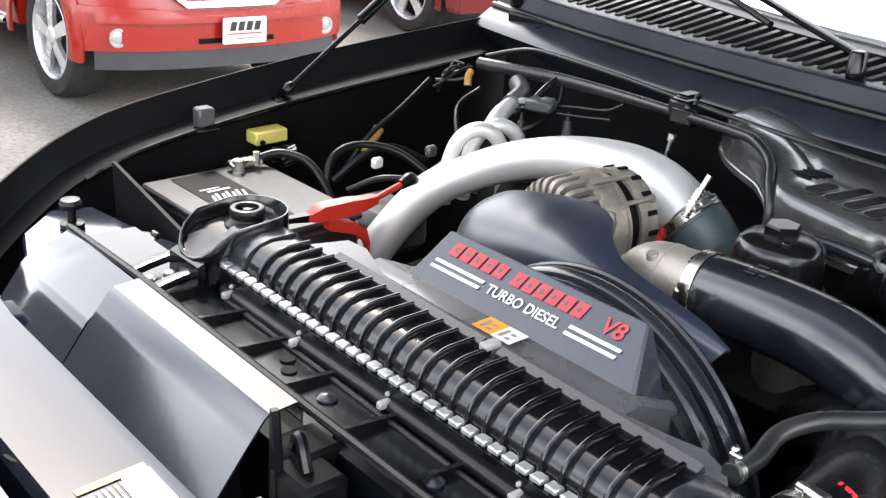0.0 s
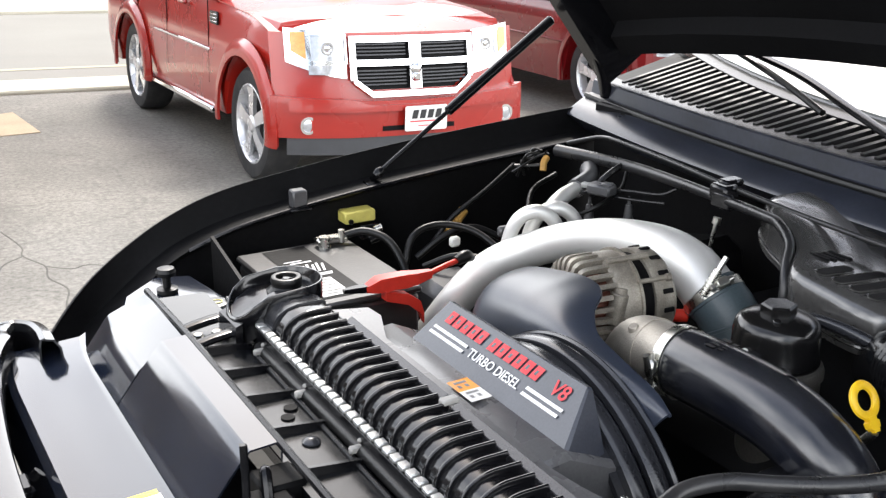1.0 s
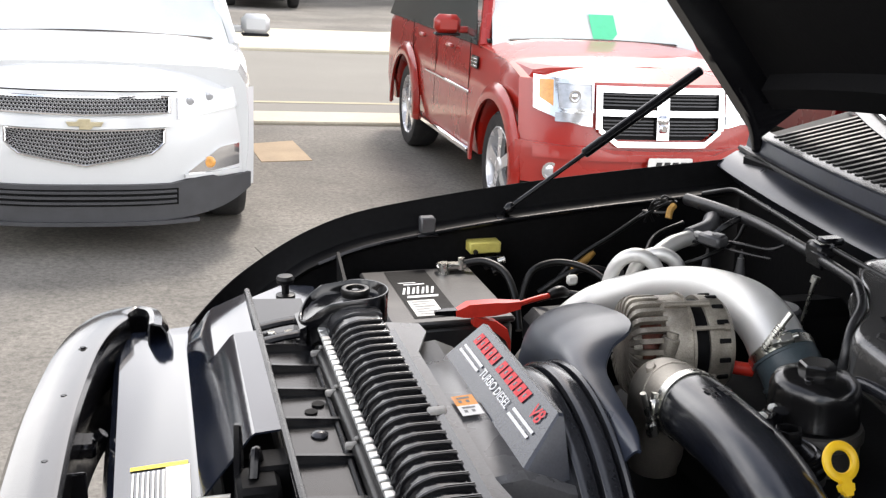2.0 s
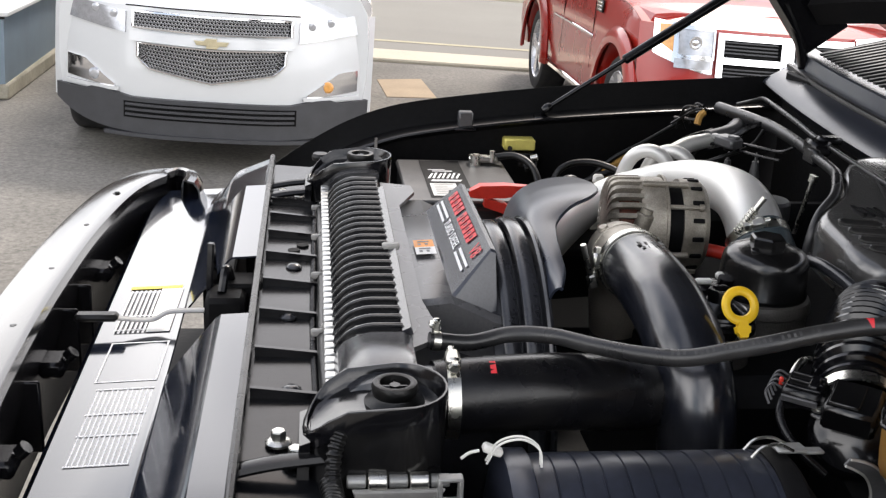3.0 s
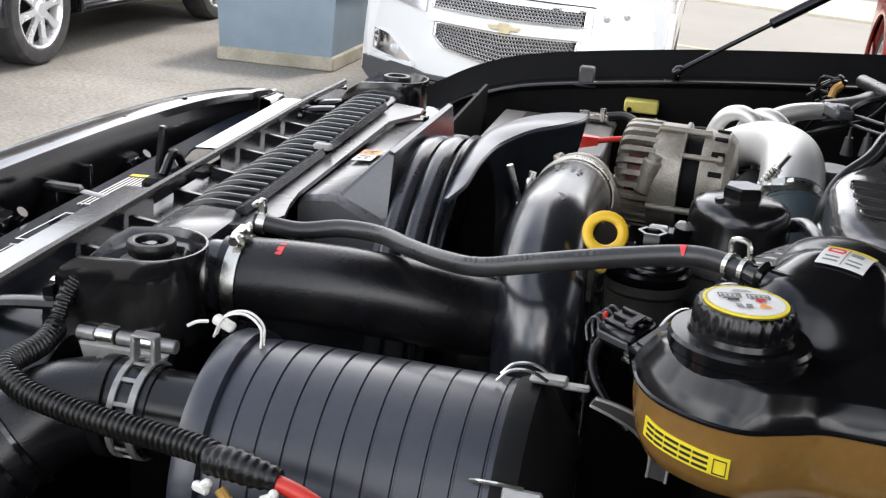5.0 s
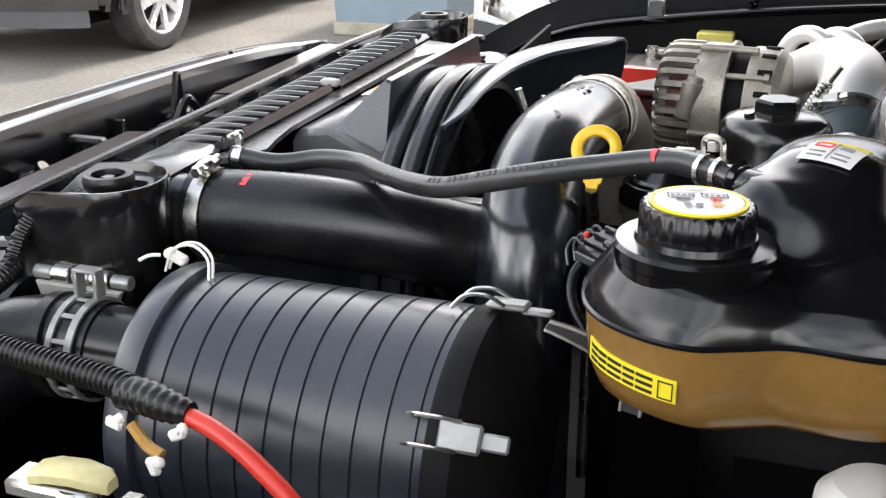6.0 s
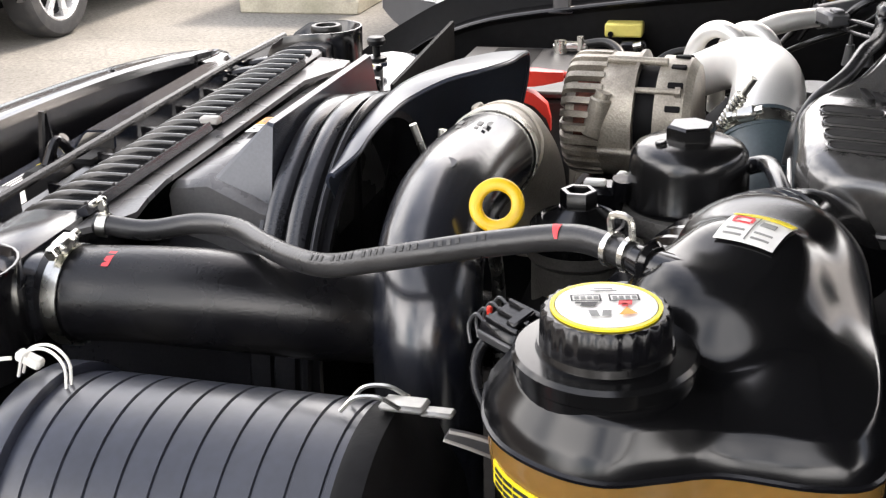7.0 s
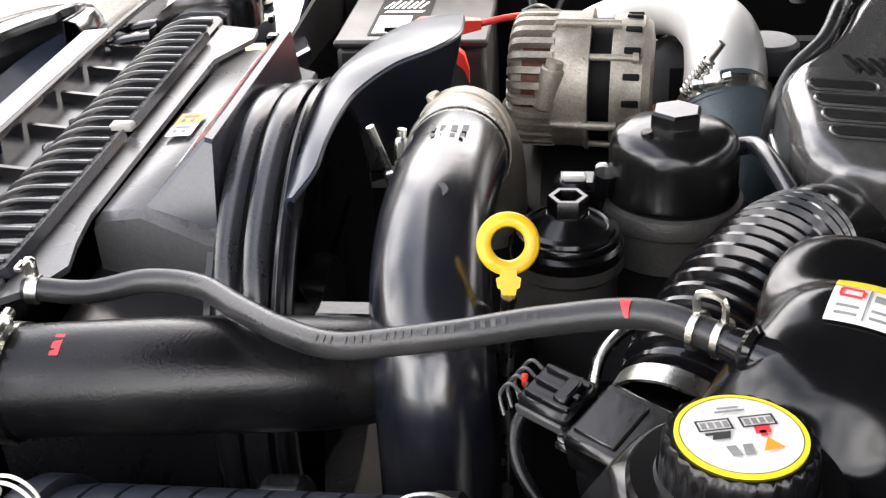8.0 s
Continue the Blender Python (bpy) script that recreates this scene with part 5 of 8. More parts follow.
g.ring([(0.0715, 0.0), (0.0765, 0.0005), (0.0765, 0.0045), (0.0715, 0.005)], AC + AX * 0.083, AX, 48)
part("flange", g, ALTM, alt)
moved(alt, 0.008, 0.003, 0.002)

# ---- filters ----
ofl = thing("oil_filter", (0.505, 0.397, 1.02), "black plastic oil filter cap on a cast housing", "oil filter")
OC = V(0.505, 0.397, 0)
g = G()
g.lathe([(0, 1.168), (0.0575, 1.168), (0.0590, 1.172), (0.0590, 1.176), (0.0575, 1.179), (0.0565, 1.212), (0.0545, 1.222), (0.0500, 1.2285), (0.040, 1.2330), (0.022, 1.2355), (0, 1.236)], OC, Z, 48)
part("cap", g, CAPM, ofl)
g = G()
g.prism(hexagon(0.0235), (OC.x, OC.y, 1.233), V(0.93, 0.36, 0).normalized(), V(-0.36, 0.93, 0).normalized(), Z, 0.0160, 0.0025)
part("hexagon", g, CAPM, ofl)
g = G()
g.lathe([(0, 1.02), (0.059, 1.02), (0.062, 1.03), (0.062, 1.150), (0.0655, 1.153), (0.0655, 1.162), (0.063, 1.168), (0.058, 1.170), (0, 1.170)], OC, Z, 44)
part("housing", g, mat("dark_cast_housing", (0.085, 0.080, 0.073), 0.5, metal=0.3, scale=20, var=0.25, bump=0.4, fine=400, dirt=(0.05, 0.045, 0.04), dirt_amt=0.5), ofl)
for a in (222,):
    g = G()
    g.cyl((OC.x + 0.033 * math.cos(radians(a)), OC.y + 0.033 * math.sin(radians(a)), 1.228), (OC.x + 0.035 * math.cos(radians(a)), OC.y + 0.035 * math.sin(radians(a)), 1.238), 0.0055, seg=12, bev=0.001)
    part("cap_lug", g, CAPM, ofl)
moved(ofl, 0.0138, 0.000, 0.003)
ffl = thing("fuel_filter", (0.415, 0.298, 1.05), "black plastic fuel filter cap with a hollow hexagon", "fuel filter")
FC2 = V(0.415, 0.302, 0)
g = G()
g.lathe([(0, 1.158), (0.0455, 1.158), (0.0470, 1.161), (0.0470, 1.170), (0.0450, 1.1725), (0.0440, 1.1735), (0.0440, 1.1785), (0.0425, 1.1805), (0.0400, 1.1810), (0.0385, 1.1840), (0.0340, 1.1860), (0.0325, 1.1848), (0.0310, 1.1860), (0.0200, 1.1930), (0.0175, 1.1955), (0, 1.196)], FC2, Z, 48)
part("cap", g, CAPM, ffl)
g = G()
hx = hexagon(0.0170)
secs = []
for q, z in ((1.0, 1.188), (1.0, 1.2095), (0.94, 1.2107), (0.70, 1.2107), (0.66, 1.2085), (0.66, 1.197)):
    secs.append([V(FC2.x + p[0] * q, FC2.y + p[1] * q, z) for p in hx])
g.loft(secs)
part("socket", g, CAPM, ffl)
g = G()
g.lathe([(0, 1.03), (0.041, 1.03), (0.043, 1.05), (0.043, 1.145), (0.0475, 1.150), (0.0475, 1.160), (0, 1.160)], FC2, Z, 36)
part("housing", g, bpy.data.materials["dark_cast_housing"], ffl)
moved(ffl, 0.0117, 0.003, 0.002)
sn = thing("sensor_plug", (0.43, 0.38, 1.15), "black sensor plug with pale clips between the filters", "connector")
g = G()
g.box((0.425, 0.385, 1.165), (0.045, 0.035, 0.05), 0.006)
g.cyl((0.445, 0.375, 1.18), (0.447, 0.372, 1.20), 0.010, seg=14)
part("plug", g, BLACK, sn)
g = G()
g.box((0.420, 0.378, 1.193), (0.022, 0.012, 0.006), 0.002)
part("clip", g, WHITE, sn)
g = G()
g.box((0.445, 0.388, 1.197), (0.012, 0.010, 0.010), 0.003)
part("clip", g, WHITE, sn)

moved(sn, 0.012, 0.003, 0.001)

# pipe from the filter housing towards the back
g = G()
g.tube([(0.548, 0.420, 1.198), (0.564, 0.424, 1.203), (0.576, 0.412, 1.208), (0.582, 0.375, 1.210), (0.590, 0.325, 1.205), (0.600, 0.270, 1.192), (0.615, 0.21, 1.165)], 0.0085, seg=14, n=6)
moved(single("breather_pipe", g, SATIN, "bent grey breather pipe behind the oil filter", "pipe"), 0.016, -0.001, 0.003)

# ---- dipstick ----
dip = thing("dipstick", (0.374, 0.15, 1.0), "yellow plastic dipstick ring handle on a steel tube", "dipstick")
DN = V(0.05, -0.86, 0.50).normalized()
dx_ = DN.cross(Z).normalized()
dz_ = dx_.cross(DN)
dc = V(0.374, 0.146, 1.2515)
g = G()
prof = [(0.0165 + 0.0052 * math.cos(2 * math.pi * k / 10), 0.0036 * math.sin(2 * math.pi * k / 10)) for k in range(10)]
g.ring(prof, dc, DN, 44)
part("ring", g, YELLOW, dip)
g = G()
g.loft([[dc - dz_ * h + dx_ * w + DN * 0.004, dc - dz_ * h - dx_ * w + DN * 0.004, dc - dz_ * h - dx_ * w - DN * 0.004, dc - dz_ * h + dx_ * w - DN * 0.004] for h, w in ((0.018, 0.006), (0.022, 0.0055), (0.0235, 0.0085), (0.030, 0.0075), (0.031, 0.0055), (0.035, 0.0045))])
part("stem", g, YELLOW, dip)
g = G()
g.tube([dc - dz_ * 0.034, V(0.372, 0.158, 1.17), V(0.370, 0.165, 1.05), V(0.37, 0.165, 0.92)], 0.0055, seg=10)
part("tube", g, ZINC, dip)

moved(dip, 0.0120, 0.001, 0.001)

# ---- coolant tank ----
tank = thing("coolant_tank", (0.56, -0.04, 1.05), "black-topped coolant tank of amber plastic with a warning cap", "coolant tank")
CC = V(0.481, -0.104, 0)


def tank_out(s, z, dx=0.0):
    """The tank's outline at scale s: a round nose with the cap, a waist, and a large body behind."""
    ctrl = [(0.411, -0.080), (0.417, -0.114), (0.433, -0.142), (0.461, -0.161), (0.49, -0.167), (0.518, -0.157), (0.545, -0.147), (0.591, -0.149), (0.620, -0.135), (0.632, -0.08), (0.632, 0.04), (0.620, 0.100), (0.58, 0.120), (0.54, 0.105), (0.510, 0.055), (0.495, 0.005), (0.468, -0.020), (0.434, -0.043)]
    L = catmull([(x, y, 0) for x, y in ctrl + ctrl[:1]], 4)[:-1]
    cx, cy = 0.535, -0.050
    return [V(cx + (p[0] - cx) * s + dx, cy + (p[1] - cy) * s, z) for p in L]


part("amber_bottle", G().loft([tank_out(0.74, 1.1675), tank_out(0.86, 1.1695), tank_out(0.925, 1.1755), tank_out(0.962, 1.187), tank_out(0.980, 1.204), tank_out(0.99, 1.226)]), AMBER, tank)
part("seam", G().loft([tank_out(0.995, 1.2258), tank_out(1.012, 1.2268), tank_out(1.012, 1.2286), tank_out(0.998, 1.2300)]), BLACK, tank)


def tank_height(x, y):
    """A steep tower over the back, a shoulder round the neck, a ledge on the near side."""
    def lump(cx, cy, rx, ry, h, pw):
        d = ((x - cx) / rx) ** 2 + ((y - cy) / ry) ** 2
        return h * math.exp(-d ** pw)
    hs_ = [lump(0.562, 0.035, 0.066, 0.088, 0.053, 2.4), lump(0.541, -0.026, 0.062, 0.054, 0.050, 2.7), lump(0.481, -0.104, 0.060, 0.060, 0.019, 1.6), lump(0.585, -0.062, 0.050, 0.066, 0.019, 1.1)]
    return sum(h ** 3.5 for h in hs_) ** (1 / 3.5)


def tank_top(u, v):
    L = tank_out(1.0, 0)
    p = L[int(round(u * len(L))) % len(L)]
    q = V(0.545, -0.045, 0)
    a = q + (p - q) * (1 - v)
    e = min(1.0, v * 9)
    return (a.x, a.y, 1.2295 + 0.0165 * math.sqrt(e) + tank_height(a.x, a.y) * e)


part("black_top", G().sheet(tank_top, 72, 56, 0.003), TANKTOP, tank, angle=80)
g = G()
g.lathe([(0, 1.240), (0.047, 1.240), (0.0475, 1.2600), (0.0490, 1.2615), (0.0495, 1.2690), (0.0475, 1.2715), (0.037, 1.272), (0.036, 1.276), (0, 1.276)], CC, Z, 48)
part("neck", g, TANKTOP, tank)
capo = part("cap", G().lathe([(0, 1.271), (0.0330, 1.271), (0.0343, 1.274), (0.0338, 1.2920), (0.0318, 1.2945), (0, 1.2945)], CC, Z, 96, lobes=24, amp=0.022), BLACK, tank)
part("cap_rim", G().ring([(0.0265, 1.2938), (0.0292, 1.2938), (0.0292, 1.2958), (0.0265, 1.2958)], CC, Z, 44), LABELY, capo, "yellow printed rim")
part("cap_label", G().lathe([(0, 1.294), (0.027, 1.294), (0.027, 1.2958), (0, 1.2958)], CC, Z, 44), LABEL, capo, "white warning label")
kx, ky = V(0.97, 0.22, 0).normalized(), V(-0.22, 0.97, 0).normalized()
ko = V(CC.x, CC.y, 1.2961)
bars([(-0.018, 0.003, 0.016, 0.001, 0), (-0.018, 0.010, 0.016, 0.001, 0), (-0.018, 0.003, 0.001, 0.008, 0), (-0.003, 0.003, 0.001, 0.008, 0), (0.002, 0.003, 0.016, 0.001, 0), (0.002, 0.010, 0.016, 0.001, 0), (0.002, 0.003, 0.001, 0.008, 0), (0.017, 0.003, 0.001, 0.008, 0)], ko, kx, ky, BLACKINK, "cap_pictogram", capo)
bars([(-0.016 + 0.0034 * i, 0.005, 0.0024, 0.004, 0) for i in range(4)] + [(0.004 + 0.0034 * i, 0.005, 0.0024, 0.004, 0) for i in range(4)] + [(-0.005, 0.0175, 0.010, 0.0014, 0), (-0.007, 0.0150, 0.014, 0.0014, 0)], ko, kx, ky, GREYINK, "cap_pictogram", capo)
bars([(-0.014, -0.003, 0.008, 0.005, 0.002), (-0.016, 0.0, 0.004, 0.002, 0)], ko, kx, ky, BLACKINK, "cap_pictogram", capo)
bars([(-0.009, -0.015, 0.0045, 0.007, -0.001), (-0.0035, -0.015, 0.0045, 0.007, 0.001)], ko, kx, ky, GREYINK, "cap_pictogram", capo)
bars([(0.006, -0.002, 0.007, 0.006, 0.001), (0.008, -0.004, 0.003, 0.004, 0)], ko, kx, ky, REDINK, "cap_pictogram", capo)
g = G()
g.add([ko + kx * a + ky * b + Z * 0.0008 for a, b in ((0.005, -0.014), (0.015, -0.013), (0.010, -0.005))], [[0, 1, 2]])
part("cap_triangle", g, ORANGE, capo)
# nipple, warning label, yellow sticker
g = G()
g.cyl((0.484, -0.0135, 1.2860), (0.522, -0.038, 1.281), 0.0085, 0.0150, seg=18)
g.ring([(0.011, -0.003), (0.0135, 0), (0.011, 0.003)], (0.497, -0.023, 1.2865), V(0.037, -0.025, -0.002), 18)
part("hose_nipple", g, GLOSS, tank)
lx, ly = V(0.033, -0.0155, 0).normalized(), V(0.0145, 0.033, 0).normalized()
lo = V(0.531, -0.019, 0)


def on_tank(name, a0, b0, w_, h_, lift, material, parent, label=""):
    """A sticker laid on the tank's top."""
    def fn(u, v):
        p = lo + lx * (a0 + w_ * u) + ly * (b0 + h_ * v)
        return (p.x, p.y, 1.246 + tank_height(p.x, p.y) + lift)
    return part(name, G().sheet(fn, 6, 6, 0.0004), material, parent, label)


lab = on_tank("warning_label", 0, 0, 0.0365, 0.0355, 0.0022, LABEL, tank, "white warning label with a yellow header")
on_tank("label_header", 0, 0.0275, 0.0365, 0.008, 0.0030, LABELY, lab)
for a_, b_, w_, h_, m_ in ((0.004, 0.0165, 0.011, 0.0016, REDINK), (0.004, 0.023, 0.011, 0.0016, REDINK), (0.0035, 0.018, 0.0016, 0.005, REDINK), (0.0145, 0.018, 0.0016, 0.005, REDINK), (0.004, 0.004, 0.011, 0.0014, GREYINK), (0.004, 0.009, 0.011, 0.0014, GREYINK), (0.021, 0.004, 0.011, 0.0014, GREYINK), (0.021, 0.009, 0.011, 0.0014, GREYINK), (0.021, 0.017, 0.009, 0.0050, GREYINK), (0.0178, 0.002, 0.0007, 0.024, GREYINK)):
    on_tank("label_print", a_, b_, w_, h_, 0.0030, m_, lab)
g = G()
L = tank_out(0.986, 1.0)
idx = list(range(6, 16))
ring0 = [L[i] for i in idx]


def round_nose(u, out, z):
    """A point on the bottle's flank, u along the sticker from its start to its end."""
    f = min(max(u, 0.0), 1.0) * 8.999
    k = int(f)
    p = ring0[k].lerp(ring0[k + 1], f - k)
    return (p.x, p.y - out, z - 0.004 * u)


g.sheet(lambda u, v: round_nose(u, 0.001, 1.1955 + 0.0145 * v), 18, 1, 0.001)
yl = part("yellow_sticker", g, LABELY, tank)
for r in range(3):
    for a0, a1 in ((0.05, 0.17), (0.19, 0.30), (0.32, 0.47), (0.49, 0.60), (0.62, 0.78)):
        g = G()
        g.sheet(lambda u, v: round_nose(a0 + (a1 - a0) * u, 0.0022, 1.1977 + 0.0042 * r + 0.0019 * v), 3, 1, 0.0004)
        part("sticker_print", g, BLACKINK, yl)
for a0, a1, b0, b1 in ((0.83, 0.97, 0.0015, 0.0023), (0.83, 0.97, 0.0120, 0.0128), (0.83, 0.84, 0.0015, 0.0128), (0.96, 0.97, 0.0015, 0.0128)):
    g = G()
    g.sheet(lambda u, v: round_nose(a0 + (a1 - a0) * u, 0.0022, 1.1955 + b0 + (b1 - b0) * v), 2, 1, 0.0004)
    part("sticker_box", g, BLACKINK, yl)
# ribbed strap from the filter's end down to the tank's foot
SP = catmull([(0.386, -0.080, 1.190), (0.402, -0.073, 1.182), (0.418, -0.065, 1.171), (0.432, -0.055, 1.155), (0.440, -0.050, 1.138), (0.440, -0.051, 1.118)], 4)


def strap_fn(u, v):
    i = min(len(SP) - 2, int(u * (len(SP) - 1)))
    p, t = V(*SP[i]), (V(*SP[i + 1]) - V(*SP[i])).normalized()
    if u >= 1.0:
        p = V(*SP[-1])
    n = t.cross(V(0.3, 0.95, 0)).normalized()
    return p + n * (v - 0.5) * (0.009 + 0.009 * math.sin(min(1.0, u * 1.15) * math.pi * 0.6))


strap = part("mount_strap", G().sheet(strap_fn, len(SP) - 1, 4, 0.002), GREYPL, tank, "grey ribbed plastic strap")
for v in (0.06, 0.94):
    g = G()
    g.tube([strap_fn(k / 10, v) + V(0, -0.001, 0) for k in range(11)], 0.0012, seg=6, n=2)
    part("strap_rib", g, BRACK, strap)

moved(tank, 0.0205, -0.0105, 0.004)

# ---- air filter canister ----
af = thing("air_filter", (0.22, -0.13, 0.95), "black ribbed air filter canister with wire clamps", "air filter")
A0, A1 = V(0.098, -0.064, 1.075), V(0.374, -0.067, 1.076)
ad = (A1 - A0).normalized()
AL = (A1 - A0).length
g = G()
prof = [(0, 0.018), (0.103, 0.018)]
for k in range(10):
    h = 0.042 + k * 0.0219
    prof += [(0.105, h - 0.0008), (0.1032, h), (0.1032, h + 0.0012), (0.105, h + 0.002)]
prof += [(0.105, AL - 0.028), (0, AL - 0.028)]
g.lathe(prof, A0, ad, 64)
part("canister", g, CANM, af)
part("front_cap", G().lathe([(0, -0.004), (0.035, -0.006), (0.095, -0.004), (0.107, 0.0), (0.110, 0.006), (0.110, 0.022), (0.106, 0.024), (0, 0.024)], A0, ad, 56), CANM, af)
# near-black, unlike the rest of the canister: shade at its rear put into colour
part("rear_rim", G().lathe([(0, AL - 0.03), (0.107, AL - 0.03), (0.109, AL - 0.025), (0.109, AL - 0.010), (0.103, AL - 0.004), (0.090, AL + 0.004), (0.07, AL + 0.02), (0, AL + 0.025)], A0, ad, 56), BAYBLK, af)
part("inlet", G().cyl(A0 + V(-0.05, -0.039, 0.052), A0 + V(0.005, -0.039, 0.052), 0.036, seg=28), BLACK, af)


def wire_latch(h, ang, label):
    t = thing("wire_latch", A0 + ad * h, label, "latch", "air filter latches")
    d = V(0, math.sin(radians(ang)), math.cos(radians(ang)))
    e = ad.cross(d)
    c = A0 + ad * h + d * 0.112
    for s in (-0.010, 0.010):
        g = G()
        g.tube([c - ad * 0.022 + e * s - d * 0.004, c - ad * 0.012 + e * s + d * 0.006, c + ad * 0.004 + e * s + d * 0.008, c + ad * 0.018 + e * s + d * 0.002], 0.0016, seg=6, n=4)
        part("wire", g, ZINC, t)
    g = G()
    g.box(c + ad * 0.018 + d * 0.001, (0.030, 0.020, 0.005), 0.002, Matrix((ad, e, d)).transposed())
    g.box(c + ad * 0.040 - d * 0.002, (0.022, 0.012, 0.004), 0.0015, Matrix((ad, e, d)).transposed())
    part("lever", g, DULL, t)
    return t


wire_latch(0.252, 8, "bright steel wire latch on top of the air filter")
wire_latch(0.252, -56, "bright steel wire latch on the side of the air filter")
wl = thing("wire_tie", (0.1, -0.04, 1.19), "white wire tie looped at the air filter's end cap", "wire tie")
for s in (0.0, 0.006):
    g = G()
    g.tube([(0.082, -0.050 + s, 1.176), (0.092, -0.052 + s, 1.196), (0.112, -0.055 + s, 1.203), (0.128, -0.060 + s, 1.195), (0.130, -0.064 + s, 1.178)], 0.0012, seg=6)
    part("wire", g, WHITE, wl)
g = G()
g.box((0.088, -0.042, 1.186), (0.020, 0.010, 0.008), 0.002, Matrix.Rotation(0.4, 3, "Y"))
g.tube([(0.075, -0.045, 1.187), (0.066, -0.047, 1.186), (0.058, -0.05, 1.182)], 0.0016, seg=6)
part("knot", g, WHITE, wl)

ad_ = thing("air_duct", (0.0, -0.15, 1.0), "black rubber air duct elbow at the air filter", "duct")
g = G()
g.tube([(0.060, -0.103, 1.127), (0.015, -0.105, 1.127), (-0.035, -0.122, 1.113), (-0.072, -0.165, 1.078), (-0.085, -0.215, 1.03), (-0.085, -0.25, 0.95)], [0.038, 0.039, 0.043, 0.047, 0.05, 0.05], seg=28, n=7)
part("elbow", g, HOSE, ad_)
part("cuff", G().ring([(0.0385, -0.006), (0.0420, -0.005), (0.0420, 0.005), (0.0385, 0.006)], (0.018, -0.106, 1.1265), V(1, 0.1, 0.05), 36), RUBBER, ad_)
for c_, n_, r_ in ((V(-0.050, -0.137, 1.101), V(-0.6, -0.55, -0.5), 0.0455), (V(-0.064, -0.153, 1.088), V(-0.5, -0.65, -0.55), 0.0470), (V(-0.075, -0.172, 1.072), V(-0.3, -0.7, -0.6), 0.0485)):
    part("rib", G().ring([(r_ - 0.003, -0.003), (r_ + 0.0015, -0.002), (r_ + 0.0015, 0.002), (r_ - 0.003, 0.003)], c_, n_, 36), GLOSS, ad_)
dc_ = thing("duct_clamp", (0.043, -0.104, 1.127), "dark grey plastic-coated strap clamp on the air duct", "clamp")
g = G()
g.ring([(0.0390, -0.011), (0.0418, -0.011), (0.0418, -0.006), (0.0390, -0.006)], (0.043, -0.104, 1.127), X, 36)
g.ring([(0.0390, 0.006), (0.0415, 0.006), (0.0415, 0.012), (0.0390, 0.012)], (0.043, -0.104, 1.127), X, 36)
part("band", g, DULL, dc_)
for a in range(0, 360, 30):
    g = G()
    d = V(0, math.sin(radians(a)), math.cos(radians(a)))
    g.box(V(0.043, -0.104, 1.127) + d * 0.040, (0.014, 0.004, 0.0022), 0.0005, Matrix((X, X.cross(d), d)).transposed())
    part("bridge", g, DULL, dc_)
g = G()
for dxx in (-0.009, 0.009):
    g.box((0.043 + dxx, -0.096, 1.178), (0.004, 0.012, 0.022), 0.001)
g.box((0.043, -0.096, 1.189), (0.022, 0.012, 0.003), 0.001)
part("buckle", g, DULL, dc_)

# junction box at the radiator's near corner
jb = thing("latch_plate", (0.0, -0.045, 1.10), "zinc hinge plate and black corner bracket by the radiator", "hinge plate")
g = G()
g.prism([(-0.030, -0.03), (0.036, -0.03), (0.036, 0.012), (0.044, 0.03), (-0.040, 0.03), (-0.034, 0.010)], (0.0, -0.055, 1.125), X, Z, V(0, -1, 0), 0.005, 0.0015)
part("plate", g, BRACK, jb)
g = G()
g.box((0.004, -0.0605, 1.130), (0.024, 0.006, 0.030), 0.002)
g.box((0.004, -0.0640, 1.140), (0.016, 0.004, 0.006), 0.001)
part("catch", g, ZINC, jb)
for k in range(5):
    g = G()
    g.cyl((-0.045 + 0.019 * k, -0.05, 1.160), (-0.0275 + 0.019 * k, -0.05, 1.160), 0.0082 if k % 2 else 0.0062, seg=16, bev=0.001)
    part("knuckle", g, ZINC if k % 2 else DULL, jb)
g = G()
g.box((0.0, -0.02, 1.13), (0.085, 0.05, 0.07), 0.005)
part("corner_bracket", g, BAYBLK, jb)
g = G()
g.tube([(-0.050, -0.040, 1.205), (-0.056, -0.050, 1.19), (-0.058, -0.062, 1.172), (-0.057, -0.080, 1.163)], 0.008, seg=8, wave=(0.006, 0.0014))
part("frayed_loom", g, RUBBER, jb)

# corrugated loom with the red cable
lm = thing("battery_cable", (0.1, -0.2, 1.1), "red battery cable in a black corrugated sleeve", "cable")
g = G()
g.tube([(-0.060, -0.060, 1.165), (-0.057, -0.090, 1.161), (-0.058, -0.125, 1.163), (-0.053, -0.146, 1.165), (-0.037, -0.160, 1.163), (-0.013, -0.1705, 1.160), (0.039, -0.184, 1.159), (0.102, -0.197, 1.161), (0.143, -0.206, 1.162), (0.165, -0.213, 1.160)], 0.0105, seg=14, n=8, wave=(0.0052, 0.0018))
part("sleeve", g, RUBBER, lm)
g = G()
g.tube([(0.150, -0.210, 1.159), (0.17, -0.213, 1.160), (0.19, -0.217, 1.159), (0.207, -0.219, 1.158)], [0.0118, 0.0125, 0.0112, 0.0085], seg=12, n=5, wave=(0.007, 0.0009))
part("tape", g, RUBBER, lm)
g = G()
g.tube([(0.19, -0.217, 1.158), (0.225, -0.223, 1.152), (0.26, -0.232, 1.138), (0.30, -0.245, 1.112), (0.34, -0.262, 1.06)], 0.0062, seg=14)
part("red_cable", g, RED, lm)
